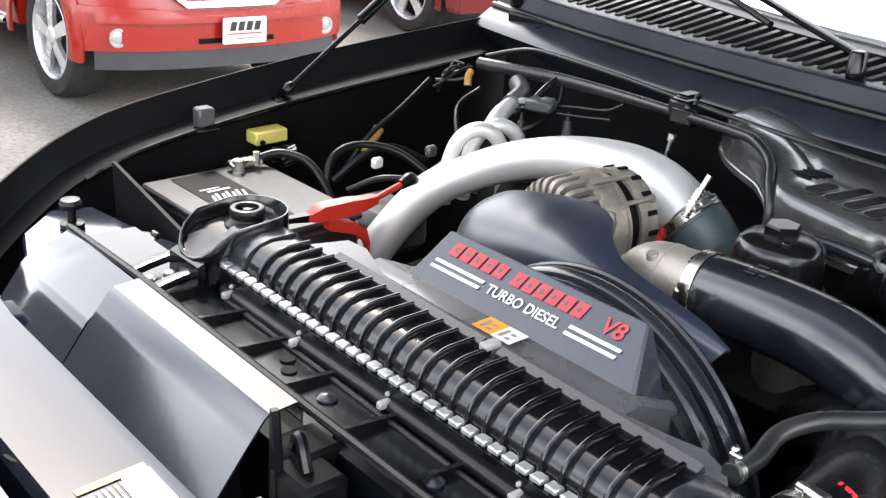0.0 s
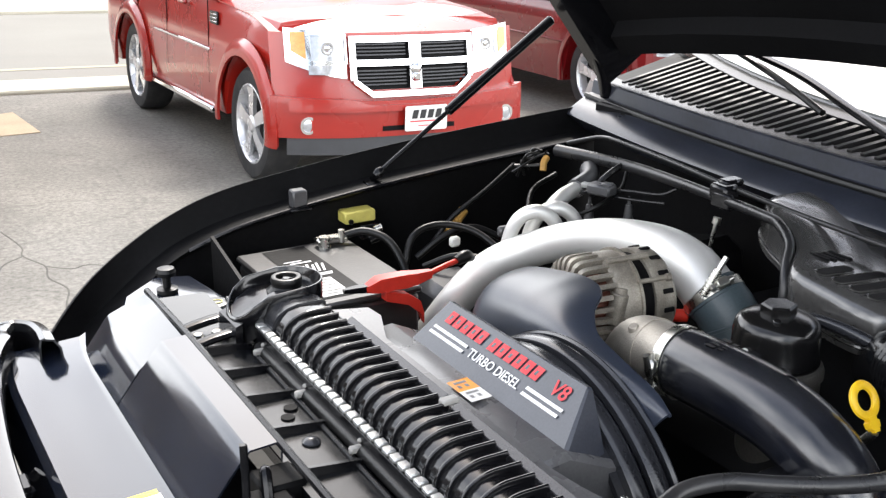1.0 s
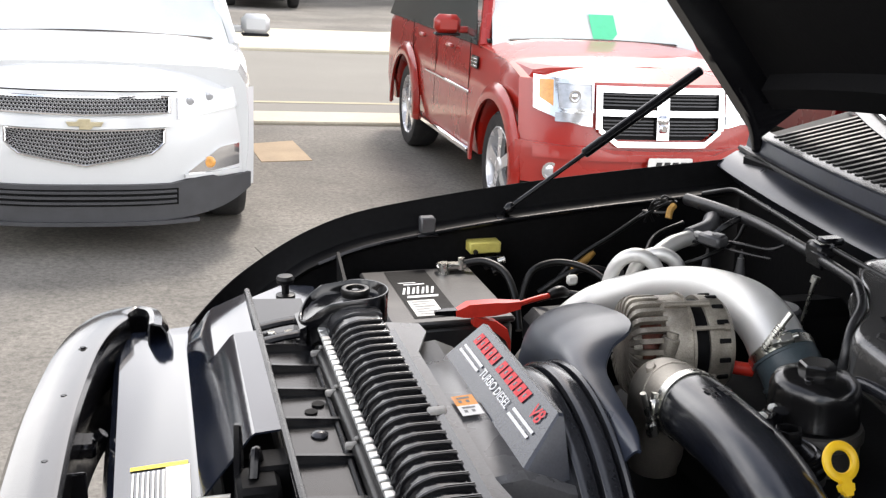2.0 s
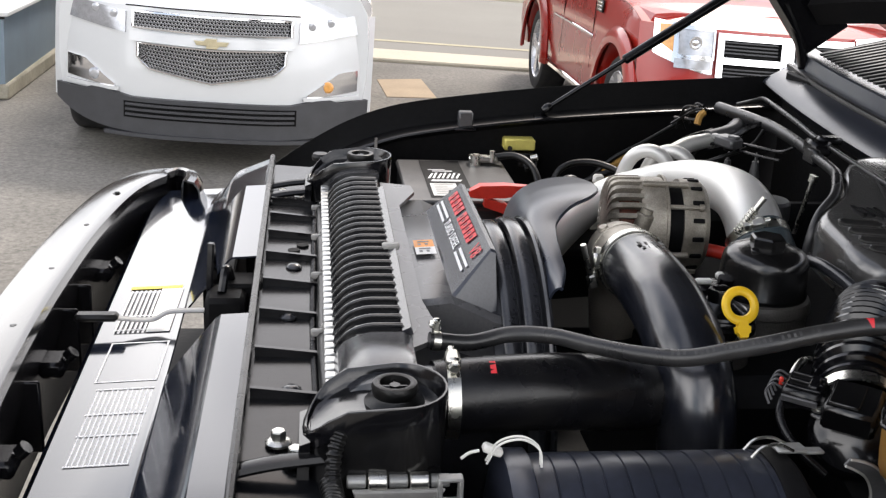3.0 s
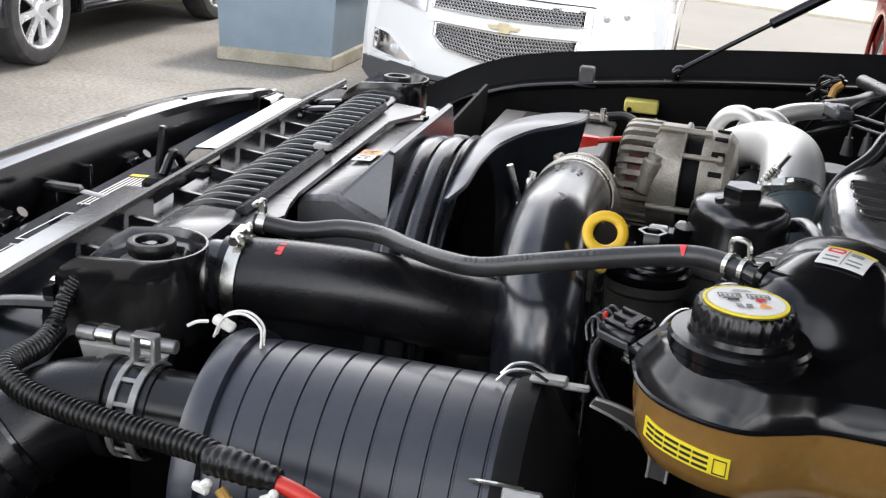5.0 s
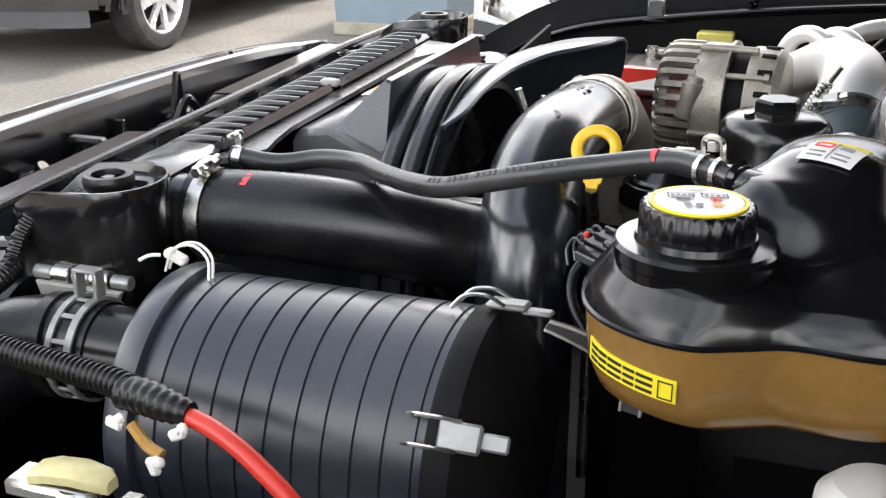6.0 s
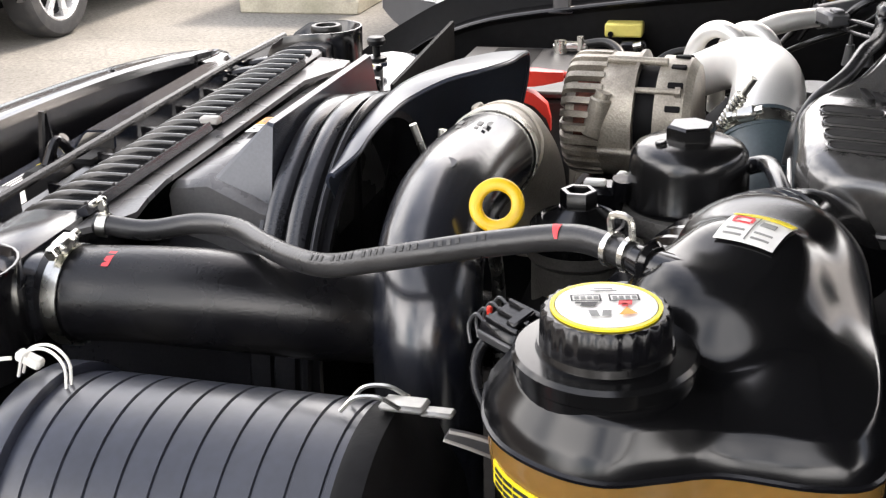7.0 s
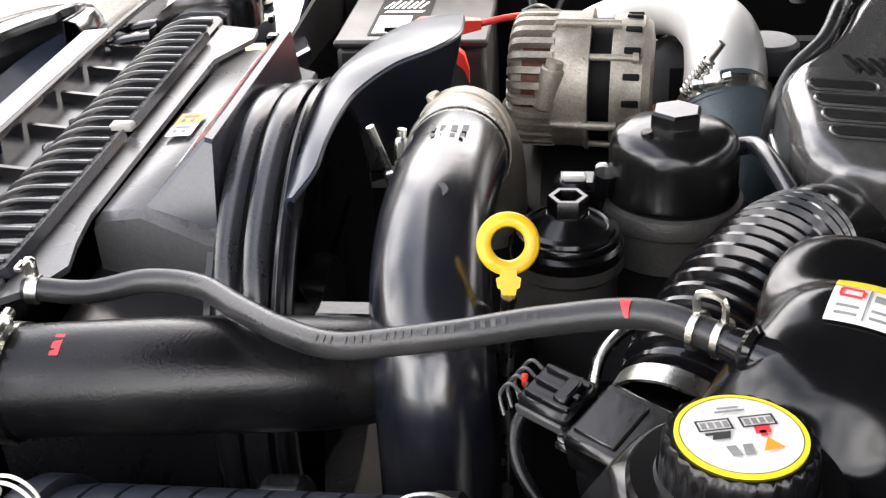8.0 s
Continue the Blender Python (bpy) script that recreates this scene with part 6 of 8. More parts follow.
for x, y, z, a_ in ((0.150, -0.222, 1.142, 0.3), (0.203, -0.230, 1.148, -0.5), (0.186, -0.235, 1.124, 1.2)):
    g = G()
    g.box((x, y, z), (0.013, 0.006, 0.008), 0.002, Matrix.Rotation(a_, 3, "Y"))
    g.box((x + 0.004, y, z + 0.004), (0.007, 0.006, 0.009), 0.002, Matrix.Rotation(a_ + 0.6, 3, "Y"))
    part("loom_clip", g, WHITE, lm)
g = G()
g.tube([(0.165, -0.225, 1.146), (0.178, -0.228, 1.134), (0.190, -0.230, 1.130)], 0.004, seg=8)
part("tan_tape", g, TAN, lm)

bt = thing("battery_terminal", (0.118, -0.23, 1.045), "pale yellow covered battery terminal clamp", "battery terminal")
g = G()
g.loft([[V(x, -0.226 + 0.06 * (x - 0.11) + dy * w, z + dz) for dy, dz in ((-1, -0.004), (-1, 0.002), (-0.7, 0.005), (0.7, 0.005), (1, 0.002), (1, -0.004))] for x, z, w in ((0.082, 1.092, 0.006), (0.086, 1.096, 0.011), (0.100, 1.100, 0.013), (0.120, 1.101, 0.013), (0.138, 1.098, 0.011), (0.144, 1.094, 0.006))])
part("cover", g, mat("faded_yellow_cover", (0.66, 0.60, 0.30), 0.45, scale=30, var=0.12, dirt=(0.4, 0.35, 0.2), dirt_amt=0.3), bt)
g = G()
g.cyl((0.118, -0.232, 1.04), (0.118, -0.232, 1.092), 0.015, 0.012, seg=20, bev=0.003)
g.box((0.100, -0.226, 1.086), (0.07, 0.03, 0.014), 0.004)
g.box((0.155, -0.225, 1.070), (0.02, 0.03, 0.03), 0.004)
part("clamp", g, ZINC, bt)
nb = thing("battery", (0.15, -0.36, 0.86), "grey car battery beside the air filter", "battery")
g = G()
g.box((0.15, -0.315, 0.95), (0.30, 0.19, 0.19), 0.008)
part("case", g, BATT, nb)

wb = thing("washer_bottle", (0.60, -0.125, 0.75), "white washer bottle with a cap and an orange label", "washer bottle")
g = G()
g.lathe([(0, 0.74), (0.06, 0.74), (0.065, 0.76), (0.06, 1.02), (0.035, 1.06), (0.03, 1.105), (0, 1.105)], (0.60, -0.125, 0), Z, 28)
part("bottle", g, WHITE, wb)
g = G()
g.lathe([(0, 1.10), (0.036, 1.10), (0.038, 1.105), (0.036, 1.128), (0.026, 1.138), (0, 1.140)], (0.60, -0.125, 0), Z, 30)
part("cap", g, WHITE, wb)
bars([(0.002, -0.026, 0.030, 0.052, 0.003)], (0.600, -0.125, 1.1405), X, V(0, 1, 0.02), ORANGE, "label", wb, lift=0.0012)

moved(wb, 0.022, -0.010, 0.003)

# ---- far side: battery, jump clamp, clutter ----
fb = thing("battery", (0.22, 1.13, 0.9), "grey car battery with a white label and lead clamps", "battery")
g = G()
g.box((0.205, 1.145, 1.01), (0.215, 0.30, 0.20), 0.008)
part("case", g, BATT, fb)
g = G()
g.box((0.205, 1.145, 1.115), (0.222, 0.306, 0.012), 0.004)
part("lid", g, BATT, fb)
bo = V(0.140, 1.015, 1.1212)
bars([(0, 0, 0.082, 0.270, 0)], bo, X, Y, BAYBLK, "label", fb, lift=0.001)
bars([(0.006, 0.006, 0.050, 0.085, 0)], bo, X, Y, LABEL, "label_panel", fb, lift=0.0018)
bars([(0.012, 0.014 + 0.013 * i, 0.026 + 0.012 * (i % 2), 0.0035, 0) for i in range(6)], bo, X, Y, GREYINK, "label_print", fb, lift=0.0026)
bars([(0.006 + 0.009 * i, 0.128, 0.0045, 0.036 + 0.006 * (i % 2), 0.010) for i in range(7)], bo, X, Y, WHITEINK, "label_bar", fb, lift=0.0018)
bars([(0.010, 0.106, 0.058, 0.012, 0.004), (0.020, 0.180, 0.040, 0.006, 0.0), (0.012, 0.192, 0.034, 0.004, 0.0)], bo, X, Y, WHITEINK, "label_rule", fb, lift=0.0018)
bars([(0, 0, 0.05, 0.075, 0)], (0.096, 1.16, 1.02), V(0, -1, 0), Z, LABEL, "side_label", fb, lift=0.002)
tc = thing("battery_clamp", (0.266, 1.27, 1.12), "bright lead battery clamp with a black cable", "battery terminal")
g = G()
g.cyl((0.255, 1.262, 1.120), (0.255, 1.262, 1.142), 0.012, 0.0105, seg=18)
g.box((0.272, 1.27, 1.132), (0.06, 0.024, 0.012), 0.003)
g.cyl((0.29, 1.262, 1.126), (0.29, 1.262, 1.15), 0.006, seg=10)
part("clamp", g, ZINC, tc)
g = G()
g.tube([(0.295, 1.27, 1.135), (0.335, 1.255, 1.142), (0.365, 1.22, 1.130), (0.375, 1.18, 1.095), (0.37, 1.13, 1.04)], 0.0075, seg=12)
part("cable", g, RUBBER, tc)
jc = thing("jump_clamp", (0.23, 0.96, 1.1), "red insulated jump lead clamp biting the battery post", "jump lead")
g = G()
g.loft([[V(x, y - w, z - h), V(x, y + w, z - h), V(x, y + w, z + h), V(x, y - w, z + h)] for x, y, z, w, h in ((0.165, 0.985, 1.128, 0.008, 0.005), (0.180, 0.978, 1.133, 0.013, 0.011), (0.192, 0.975, 1.137, 0.0145, 0.0145), (0.245, 0.96, 1.143, 0.0145, 0.0145), (0.268, 0.952, 1.146, 0.012, 0.012), (0.30, 0.948, 1.150, 0.007, 0.008))])
part("upper_handle", g, RED, jc)
g = G()
g.loft([[V(x, y - w, z - h), V(x, y + w, z - h), V(x, y + w, z + h), V(x, y - w, z + h)] for x, y, z, w, h in ((0.20, 0.965, 1.115, 0.012, 0.01), (0.245, 0.952, 1.105, 0.012, 0.012), (0.27, 0.945, 1.085, 0.009, 0.014), (0.278, 0.942, 1.06, 0.006, 0.012))])
part("lower_handle", g, RED, jc)
g = G()
g.loft([[V(x, y - w, z - h), V(x, y + w, z - h), V(x, y + w, z + h), V(x, y - w, z + h)] for x, y, z, w, h in ((0.125, 1.0, 1.126, 0.005, 0.004), (0.15, 0.992, 1.128, 0.009, 0.006), (0.182, 0.98, 1.13, 0.011, 0.008))])
part("jaw", g, BLACK, jc)
g = G()
g.tube([(0.295, 0.948, 1.150), (0.34, 0.955, 1.158), (0.375, 0.965, 1.160)], 0.006, seg=10)
part("red_lead", g, RED, jc)
g = G()
g.tube([(0.37, 0.963, 1.16), (0.395, 0.968, 1.165), (0.415, 0.975, 1.158)], [0.010, 0.014, 0.010], seg=10)
part("boot", g, RUBBER, jc)
jc.scale = (0.80, 0.80, 0.80)
moved(jc, 0.024, 0.004, 0.016)
yb = thing("relay_box", (0.357, 1.347, 1.1), "pale yellow relay box on the inner fender", "relay")
g = G()
g.box((0.357, 1.335, 1.150), (0.066, 0.036, 0.024), 0.003)
part("box", g, PALEY, yb)
g = G()
g.cyl((0.335, 1.312, 1.144), (0.335, 1.316, 1.144), 0.005, seg=12)
part("hole", g, BLACK, yb)
g = G()
g.box((0.375, 1.325, 1.118), (0.05, 0.035, 0.03), 0.006)
g.cyl((0.365, 1.30, 1.105), (0.39, 1.30, 1.112), 0.01, seg=12)
part("plug", g, BLACK, yb)
g = G()
g.cyl((0.378, 1.300, 1.126), (0.392, 1.298, 1.130), 0.007, seg=12)
part("plug_ring", g, ZINC, yb)

# grommet stop and corner bracket at the far front
bp = thing("hood_bumper", (-0.061, 1.204, 1.1), "black rubber hood bumper on a threaded post", "bumper stop")
g = G()
g.lathe([(0, 0.0), (0.018, 0.0), (0.018, 0.006), (0.007, 0.008), (0.007, 0.026), (0.0155, 0.029), (0.017, 0.036), (0.014, 0.042), (0, 0.044)], (-0.061, 1.204, 1.112), Z, 22)
part("bumper", g, RUBBER, bp)
rc = thing("round_cap", (-0.027, 1.055, 1.12), "grey round cap with faint yellow print on the corner bracket", "cap")
g = G()
g.lathe([(0, 1.110), (0.024, 1.110), (0.0245, 1.132), (0.0225, 1.1365), (0.018, 1.1375), (0, 1.138)], (-0.027, 1.055, 0), Z, 32)
part("cap", g, GREYPL, rc)
for s in (-1, 1):
    g = G()
    g.box((-0.027 + s * 0.021, 1.055 - s * 0.006, 1.137), (0.008, 0.018, 0.010), 0.002)
    part("ear", g, BLACK, rc)
g = G()
g.ring([(0.0070, 0.0), (0.0088, 0.0), (0.0088, 0.0008), (0.0070, 0.0008)], (-0.024, 1.052, 1.1381), Z, 20)
g.ring([(0.0045, 0.0), (0.0060, 0.0), (0.0060, 0.0008), (0.0045, 0.0008)], (-0.034, 1.060, 1.1381), Z, 16)
part("printed_mark", g, PALEY, rc)
cb = thing("corner_bracket", (-0.03, 1.1, 1.05), "grey painted corner bracket ahead of the battery", "bracket")
g = G()
g.prism([(-0.20, 1.02), (-0.145, 1.00), (-0.05, 0.90), (0.02, 0.90), (0.06, 1.0), (0.02, 1.12), (0.00, 1.27), (-0.06, 1.29), (-0.13, 1.22)], (0, 0, 1.092), X, Y, Z, 0.018, 0.004)
part("plate", g, SHIELD, cb)
g = G()
g.loft([[V(0.030, 0.99, 1.06), V(0.036, 0.99, 1.06), V(0.036, 0.99, 1.125), V(0.030, 0.99, 1.125)], [V(0.050, 1.30, 1.06), V(0.056, 1.30, 1.06), V(0.056, 1.30, 1.165), V(0.050, 1.30, 1.165)]])
part("upright", g, BAYBLK, cb)
g = G()
g.cyl((-0.005, 0.945, 1.105), (-0.005, 0.945, 1.125), 0.028, seg=24)
g.box((0.02, 0.95, 1.13), (0.018, 0.02, 0.03), 0.003)
part("horn_cap", g, BLACK, cb)
bars([(-0.016, -0.01, 0.032, 0.02, 0)], (-0.005, 0.945, 1.125), X, Y, PALEY, "cap_label", cb, lift=0.001)

# steel loop pipes behind the aluminium tube
lp = thing("coolant_pipes", (0.53, 0.97, 1.05), "bare steel pipe loops behind the aluminium tube", "pipe")
for dx in (0.0, 0.042):
    g = G()
    g.tube([(0.485 + dx, 1.0, 1.10), (0.488 + dx, 0.995, 1.17), (0.503 + dx, 0.985, 1.212), (0.53 + dx, 0.97, 1.226), (0.556 + dx, 0.957, 1.21), (0.567 + dx, 0.95, 1.17), (0.57 + dx, 0.95, 1.10)], 0.0125, seg=14)
    part("loop", g, PIPEAL, lp)
g = G()
g.tube([(0.57, 0.99, 1.215), (0.61, 1.01, 1.228), (0.65, 1.03, 1.232), (0.70, 1.05, 1.235)], [0.014, 0.015, 0.014, 0.013], seg=12)
part("rail", g, PIPEAL, lp)
g = G()
g.tube([(0.66, 1.035, 1.233), (0.71, 1.06, 1.24), (0.74, 1.10, 1.245)], 0.018, seg=12)
part("rail_sleeve", g, GREYPL, lp)

# engine block and rocker covers as seen between the pipes
eb = thing("engine", (0.6, 0.5, 0.8), "dark cast engine block with rocker covers and injector plugs", "engine")
g = G()
g.box((0.62, 0.47, 0.95), (0.50, 0.50, 0.34), 0.03)
part("block", g, MATTE, eb)
g = G()
g.box((0.70, 0.86, 1.07), (0.36, 0.16, 0.18), 0.03, Matrix.Rotation(radians(-14), 3, "X"))
part("rocker_cover", g, MATTE, eb)
g = G()
g.box((0.68, 0.10, 1.04), (0.36, 0.16, 0.14), 0.03, Matrix.Rotation(radians(14), 3, "X"))
part("rocker_cover", g, MATTE, eb)
for x, y, z in ((0.711, 1.057, 1.190), (0.725, 0.959, 1.212)):
    g = G()
    g.cyl((x, y, z - 0.030), (x, y, z), 0.010, 0.006, seg=14)
    g.cyl((x, y, z - 0.002), (x, y, z + 0.016), 0.004, 0.0015, seg=10)
    part("injector_plug", g, GREYPL, eb)
g = G()
g.cyl((0.722, 0.755, 1.14), (0.736, 0.746, 1.236), 0.0035, seg=10)
g.cyl((0.735, 0.746, 1.232), (0.737, 0.745, 1.243), 0.007, seg=12)
part("stud", g, ZINC, eb)
g = G()
g.lathe([(0, 1.185), (0.034, 1.185), (0.035, 1.19), (0.034, 1.212), (0.030, 1.2165), (0, 1.218)], (0.6445, 0.696, 0), Z, 30)
part("filler_cap", g, GREYPL, eb)
g = G()
g.cyl((0.6445, 0.696, 1.10), (0.6445, 0.696, 1.187), 0.030, seg=24)
part("filler_neck", g, MATTE, eb)

# intake plenum with slots
pl = thing("intake_plenum", (0.74, 0.5, 1.15), "black plastic intake plenum with long slots", "intake plenum")
PO = catmull([(0.597, 0.462, 0), (0.596, 0.41, 0), (0.597, 0.362, 0), (0.610, 0.330, 0), (0.645, 0.312, 0), (0.76, 0.30, 0), (0.88, 0.30, 0), (0.91, 0.50, 0), (0.87, 0.66, 0), (0.76, 0.68, 0), (0.70, 0.62, 0), (0.668, 0.551, 0), (0.644, 0.516, 0), (0.6065, 0.485, 0), (0.597, 0.462, 0)], 4)[:-1]
cxp, cyp = 0.75, 0.48


def rise(y):
    """The lid climbs towards the cowl's middle."""
    return -0.0085 + 0.10 * (y - 0.42) + 0.28 * (min(max(y, 0.48), 0.55) - 0.48)


def plen(s, z):
    return [V(cxp + (p[0] - cxp) * s, cyp + (p[1] - cyp) * s, z + rise(cyp + (p[1] - cyp) * s)) for p in PO]


part("tray", G().loft([plen(0.955, 1.186), plen(1.0, 1.190), plen(1.0, 1.198), plen(0.985, 1.201), plen(0.985, 1.226), plen(0.978, 1.238), plen(0.960, 1.247), plen(0.93, 1.2535), plen(0.88, 1.2585), plen(0.82, 1.2610), plen(0.55, 1.2615), plen(0.2, 1.2615)]), PLENUM, pl)
g = G()
g.tube([plen(0.992, 1.2005)[k] for k in list(range(0, len(PO), 2)) + [0]], 0.0035, seg=8, n=2)
part("edge_bead", g, PLENUM, pl)
for k in range(4):
    w_ = 0.055 if k == 0 else 0.085
    sx_, sy_ = V(0.985, -0.17, -0.017), V(0.17, 0.985, 0.10)
    o_ = V(0.622 + 0.001 * k, 0.442 - 0.029 * k, 0) + sx_ * w_ / 2
    o_.z = rise(o_.y)
    g = G()
    g.prism(rounded(w_, 0.0165, 0.008), (o_.x, o_.y, o_.z + 1.2600), sx_, sy_, Z, 0.0032, 0.0008)
    part("slot", g, BAYBLK, pl)
    rim_ = [o_ + sx_ * a + sy_ * b + Z * 1.2625 for a, b in rounded(w_ + 0.004, 0.0205, 0.010)]
    g = G()
    g.tube(rim_ + rim_[:1], 0.0013, seg=6, n=1)
    part("slot_rim", g, PLENUM, pl)
for k in range(4):
    g = G()
    o_ = V(0.664 + 0.011 * k, 0.484 - 0.004 * k, 1.2600)
    o_.z += rise(o_.y)
    g.prism(rounded(0.007, 0.040, 0.0034), o_, V(0.97, 0.24, 0), V(-0.24, 0.97, 0.1), Z, 0.004, 0.0008)
    part("slot", g, BAYBLK, pl)

moved(pl, 0.0155, -0.001, 0.003)

# cowl-side wire loom
cl = thing("cowl_loom", (0.73, 0.8, 1.2), "thick black wire loom running along the cowl", "wire harness")
g = G()
g.tube([(0.735, 1.20, 1.262), (0.752, 1.10, 1.265), (0.761, 0.99, 1.269), (0.742, 0.84, 1.277), (0.714, 0.70, 1.285), (0.695, 0.60, 1.289), (0.682, 0.560, 1.289), (0.663, 0.520, 1.273), (0.634, 0.497, 1.252), (0.618, 0.482, 1.225), (0.612, 0.478, 1.19)], [0.012, 0.012, 0.011, 0.0095, 0.0085, 0.008, 0.008, 0.0075, 0.007, 0.0065, 0.006], seg=12)
part("loom", g, THINHOSE, cl)
g = G()
g.tube([(0.79, 1.24, 1.262), (0.800, 1.18, 1.282), (0.790, 1.12, 1.297), (0.776, 1.05, 1.303), (0.752, 0.88, 1.305), (0.735, 0.745, 1.303), (0.742, 0.60, 1.292), (0.750, 0.46, 1.284), (0.757, 0.36, 1.280)], 0.0042, seg=10)
part("thin_pipe", g, THINHOSE, cl)
g = G()
g.box((0.724, 0.722, 1.296), (0.034, 0.040, 0.024), 0.005)
g.box((0.745, 0.730, 1.306), (0.040, 0.026, 0.012), 0.004)
g.box((0.712, 0.712, 1.284), (0.012, 0.044, 0.026), 0.003)
part("clip", g, BLACK, cl)
for k in range(7):
    a = k * 0.9
    g = G()
    g.tube([(0.70 + 0.01 * math.cos(a), 1.20 + 0.012 * math.sin(a), 1.262), (0.685 + 0.02 * math.cos(a), 1.215 + 0.02 * math.sin(a), 1.25 + 0.012 * math.sin(2 * a)), (0.67 + 0.02 * math.sin(a), 1.23, 1.225 + 0.015 * math.cos(a))], 0.003, seg=6)
    part("loose_wire", g, RUBBER, cl)
g = G()
g.tube([(0.70, 1.185, 1.255), (0.69, 1.18, 1.247), (0.685, 1.175, 1.232)], 0.007, seg=8)
part("tan_sleeve", g, TAN, cl)

# injector wiring that drops from the cowl loom to the far rocker cover
iw = thing("injector_wiring", (0.70, 0.97, 1.2), "dark wires with a grey plug on the far rocker cover", "wiring")
for pts, r in ((((0.752, 1.02, 1.268), (0.722, 1.015, 1.258), (0.700, 1.02, 1.238), (0.694, 1.03, 1.215)), 0.0060), (((0.690, 0.985, 1.240), (0.710, 0.93, 1.246), (0.735, 0.885, 1.248), (0.748, 0.86, 1.262)), 0.0030), (((0.684, 0.975, 1.232), (0.706, 0.915, 1.234), (0.730, 0.87, 1.236)), 0.0026), (((0.676, 0.99, 1.238), (0.655, 1.03, 1.225), (0.640, 1.06, 1.195)), 0.0030)):
    g = G()
    g.tube(pts, r, seg=8, n=5)
    part("wire", g, HOSE, iw)
g = G()
g.box((0.6775, 0.980, 1.243), (0.030, 0.050, 0.020), 0.004, Matrix.Rotation(0.35, 3, "Z"))
g.box((0.682, 0.968, 1.254), (0.014, 0.022, 0.006), 0.002, Matrix.Rotation(0.35, 3, "Z"))
part("plug", g, GREYPL, iw)
g = G()
g.box((0.664, 1.006, 1.246), (0.012, 0.020, 0.010), 0.002, Matrix.Rotation(0.35, 3, "Z"))
part("plug_clip", g, DULL, iw)

# tangle of hoses between battery and engine
tg = thing("engine_hoses", (0.48, 1.15, 1.0), "tangle of black hoses and wires behind the battery", "hoses")
for pts, r in ((((0.40, 1.22, 1.06), (0.43, 1.24, 1.12), (0.49, 1.24, 1.135), (0.55, 1.20, 1.12), (0.58, 1.12, 1.08)), 0.007), (((0.42, 1.18, 1.08), (0.47, 1.14, 1.105), (0.53, 1.08, 1.10), (0.58, 1.02, 1.09)), 0.0055), (((0.50, 1.29, 1.08), (0.55, 1.29, 1.13), (0.62, 1.29, 1.17), (0.70, 1.30, 1.215)), 0.005), (((0.46, 1.28, 1.06), (0.52, 1.27, 1.10), (0.58, 1.26, 1.11), (0.64, 1.23, 1.08)), 0.007), (((0.44, 1.05, 1.05), (0.47, 1.06, 1.09), (0.52, 1.10, 1.10), (0.60, 1.12, 1.12)), 0.008), (((0.60, 1.10, 1.16), (0.65, 1.16, 1.20), (0.72, 1.18, 1.22)), 0.005), (((0.62, 1.0, 1.19), (0.66, 0.97, 1.215), (0.72, 0.98, 1.235), (0.75, 1.0, 1.26)), 0.004)):
    g = G()
    g.tube(pts, r, seg=10)
    part("hose", g, RUBBER, tg)
g = G()
g.tube([(0.535, 1.285, 1.098), (0.56, 1.295, 1.118), (0.58, 1.30, 1.136)], 0.011, seg=10)
part("tan_sleeve", g, TAN, tg)
g = G()
g.box((0.45, 1.12, 1.03), (0.12, 0.14, 0.08), 0.02)
part("bracket", g, GREYPL, tg)
for p in ((0.50, 1.20, 1.11), (0.565, 1.13, 1.14), (0.59, 1.06, 1.13)):
    g = G()
    g.box(p, (0.022, 0.014, 0.02), 0.004)
    part("plug", g, GREYPL if p[0] > 0.56 else WHITE, tg)

# throttle bellows, sensor box below the thin hose
bl = thing("intake_bellows", (0.52, 0.12, 1.1), "ridged black rubber intake bellows", "duct")
g = G()
g.tube([(0.592, 0.268, 1.192), (0.565, 0.222, 1.196), (0.530, 0.165, 1.192), (0.502, 0.115, 1.180), (0.486, 0.080, 1.168)], [0.044, 0.049, 0.051, 0.050, 0.046], seg=40, n=14, wave=(0.0135, 0.0062))
part("bellows", g, GLOSS, bl)
g = G()
g.ring([(0.045, -0.007), (0.0475, -0.007), (0.0475, 0.007), (0.045, 0.007)], (0.482, 0.070, 1.165), V(-0.45, -0.85, -0.3), 36)
part("collar", g, ZINC, bl, "bright steel collar")
g = G()
g.tube([(0.584, 0.255, 1.193), (0.605, 0.29, 1.188), (0.63, 0.32, 1.17), (0.66, 0.35, 1.14)], 0.040, seg=24)
part("inlet_neck", g, GLOSS, bl)
moved(bl, 0.015, -0.003, 0.002)
sb = thing("airflow_sensor", (0.43, 0.03, 1.12), "black airflow sensor with its wiring plug", "sensor")
g = G()
g.lathe([(0, 0.034), (0.022, 0.034), (0.038, 0.028), (0.045, 0.014), (0.046, 0), (0.046, -0.06), (0, -0.06)], (0.466, 0.040, 1.150), V(-0.42, -0.70, 0.45).normalized(), 40)
part("dome", g, GLOSS, sb)
SR = Matrix.Rotation(radians(-38), 3, "Z") @ Matrix.Rotation(radians(16), 3, "X")
g = G()
g.box((0.446, 0.014, 1.195), (0.052, 0.052, 0.030), 0.004, SR)
part("body", g, CAPM, sb)
g = G()
g.box(V(0.446, 0.014, 1.195) + SR @ V(-0.006, 0, 0.0155), (0.030, 0.036, 0.003), 0.001, SR)
part("raised_lid", g, CAPM, sb)
g = G()
g.box((0.4165, 0.0225, 1.186), (0.018, 0.018, 0.006), 0.003, SR)
part("screw_tab", g, CAPM, sb)
bolt("screw", (0.4145, 0.0225, 1.189), 0.0042, 0.0045, sb)
g = G()
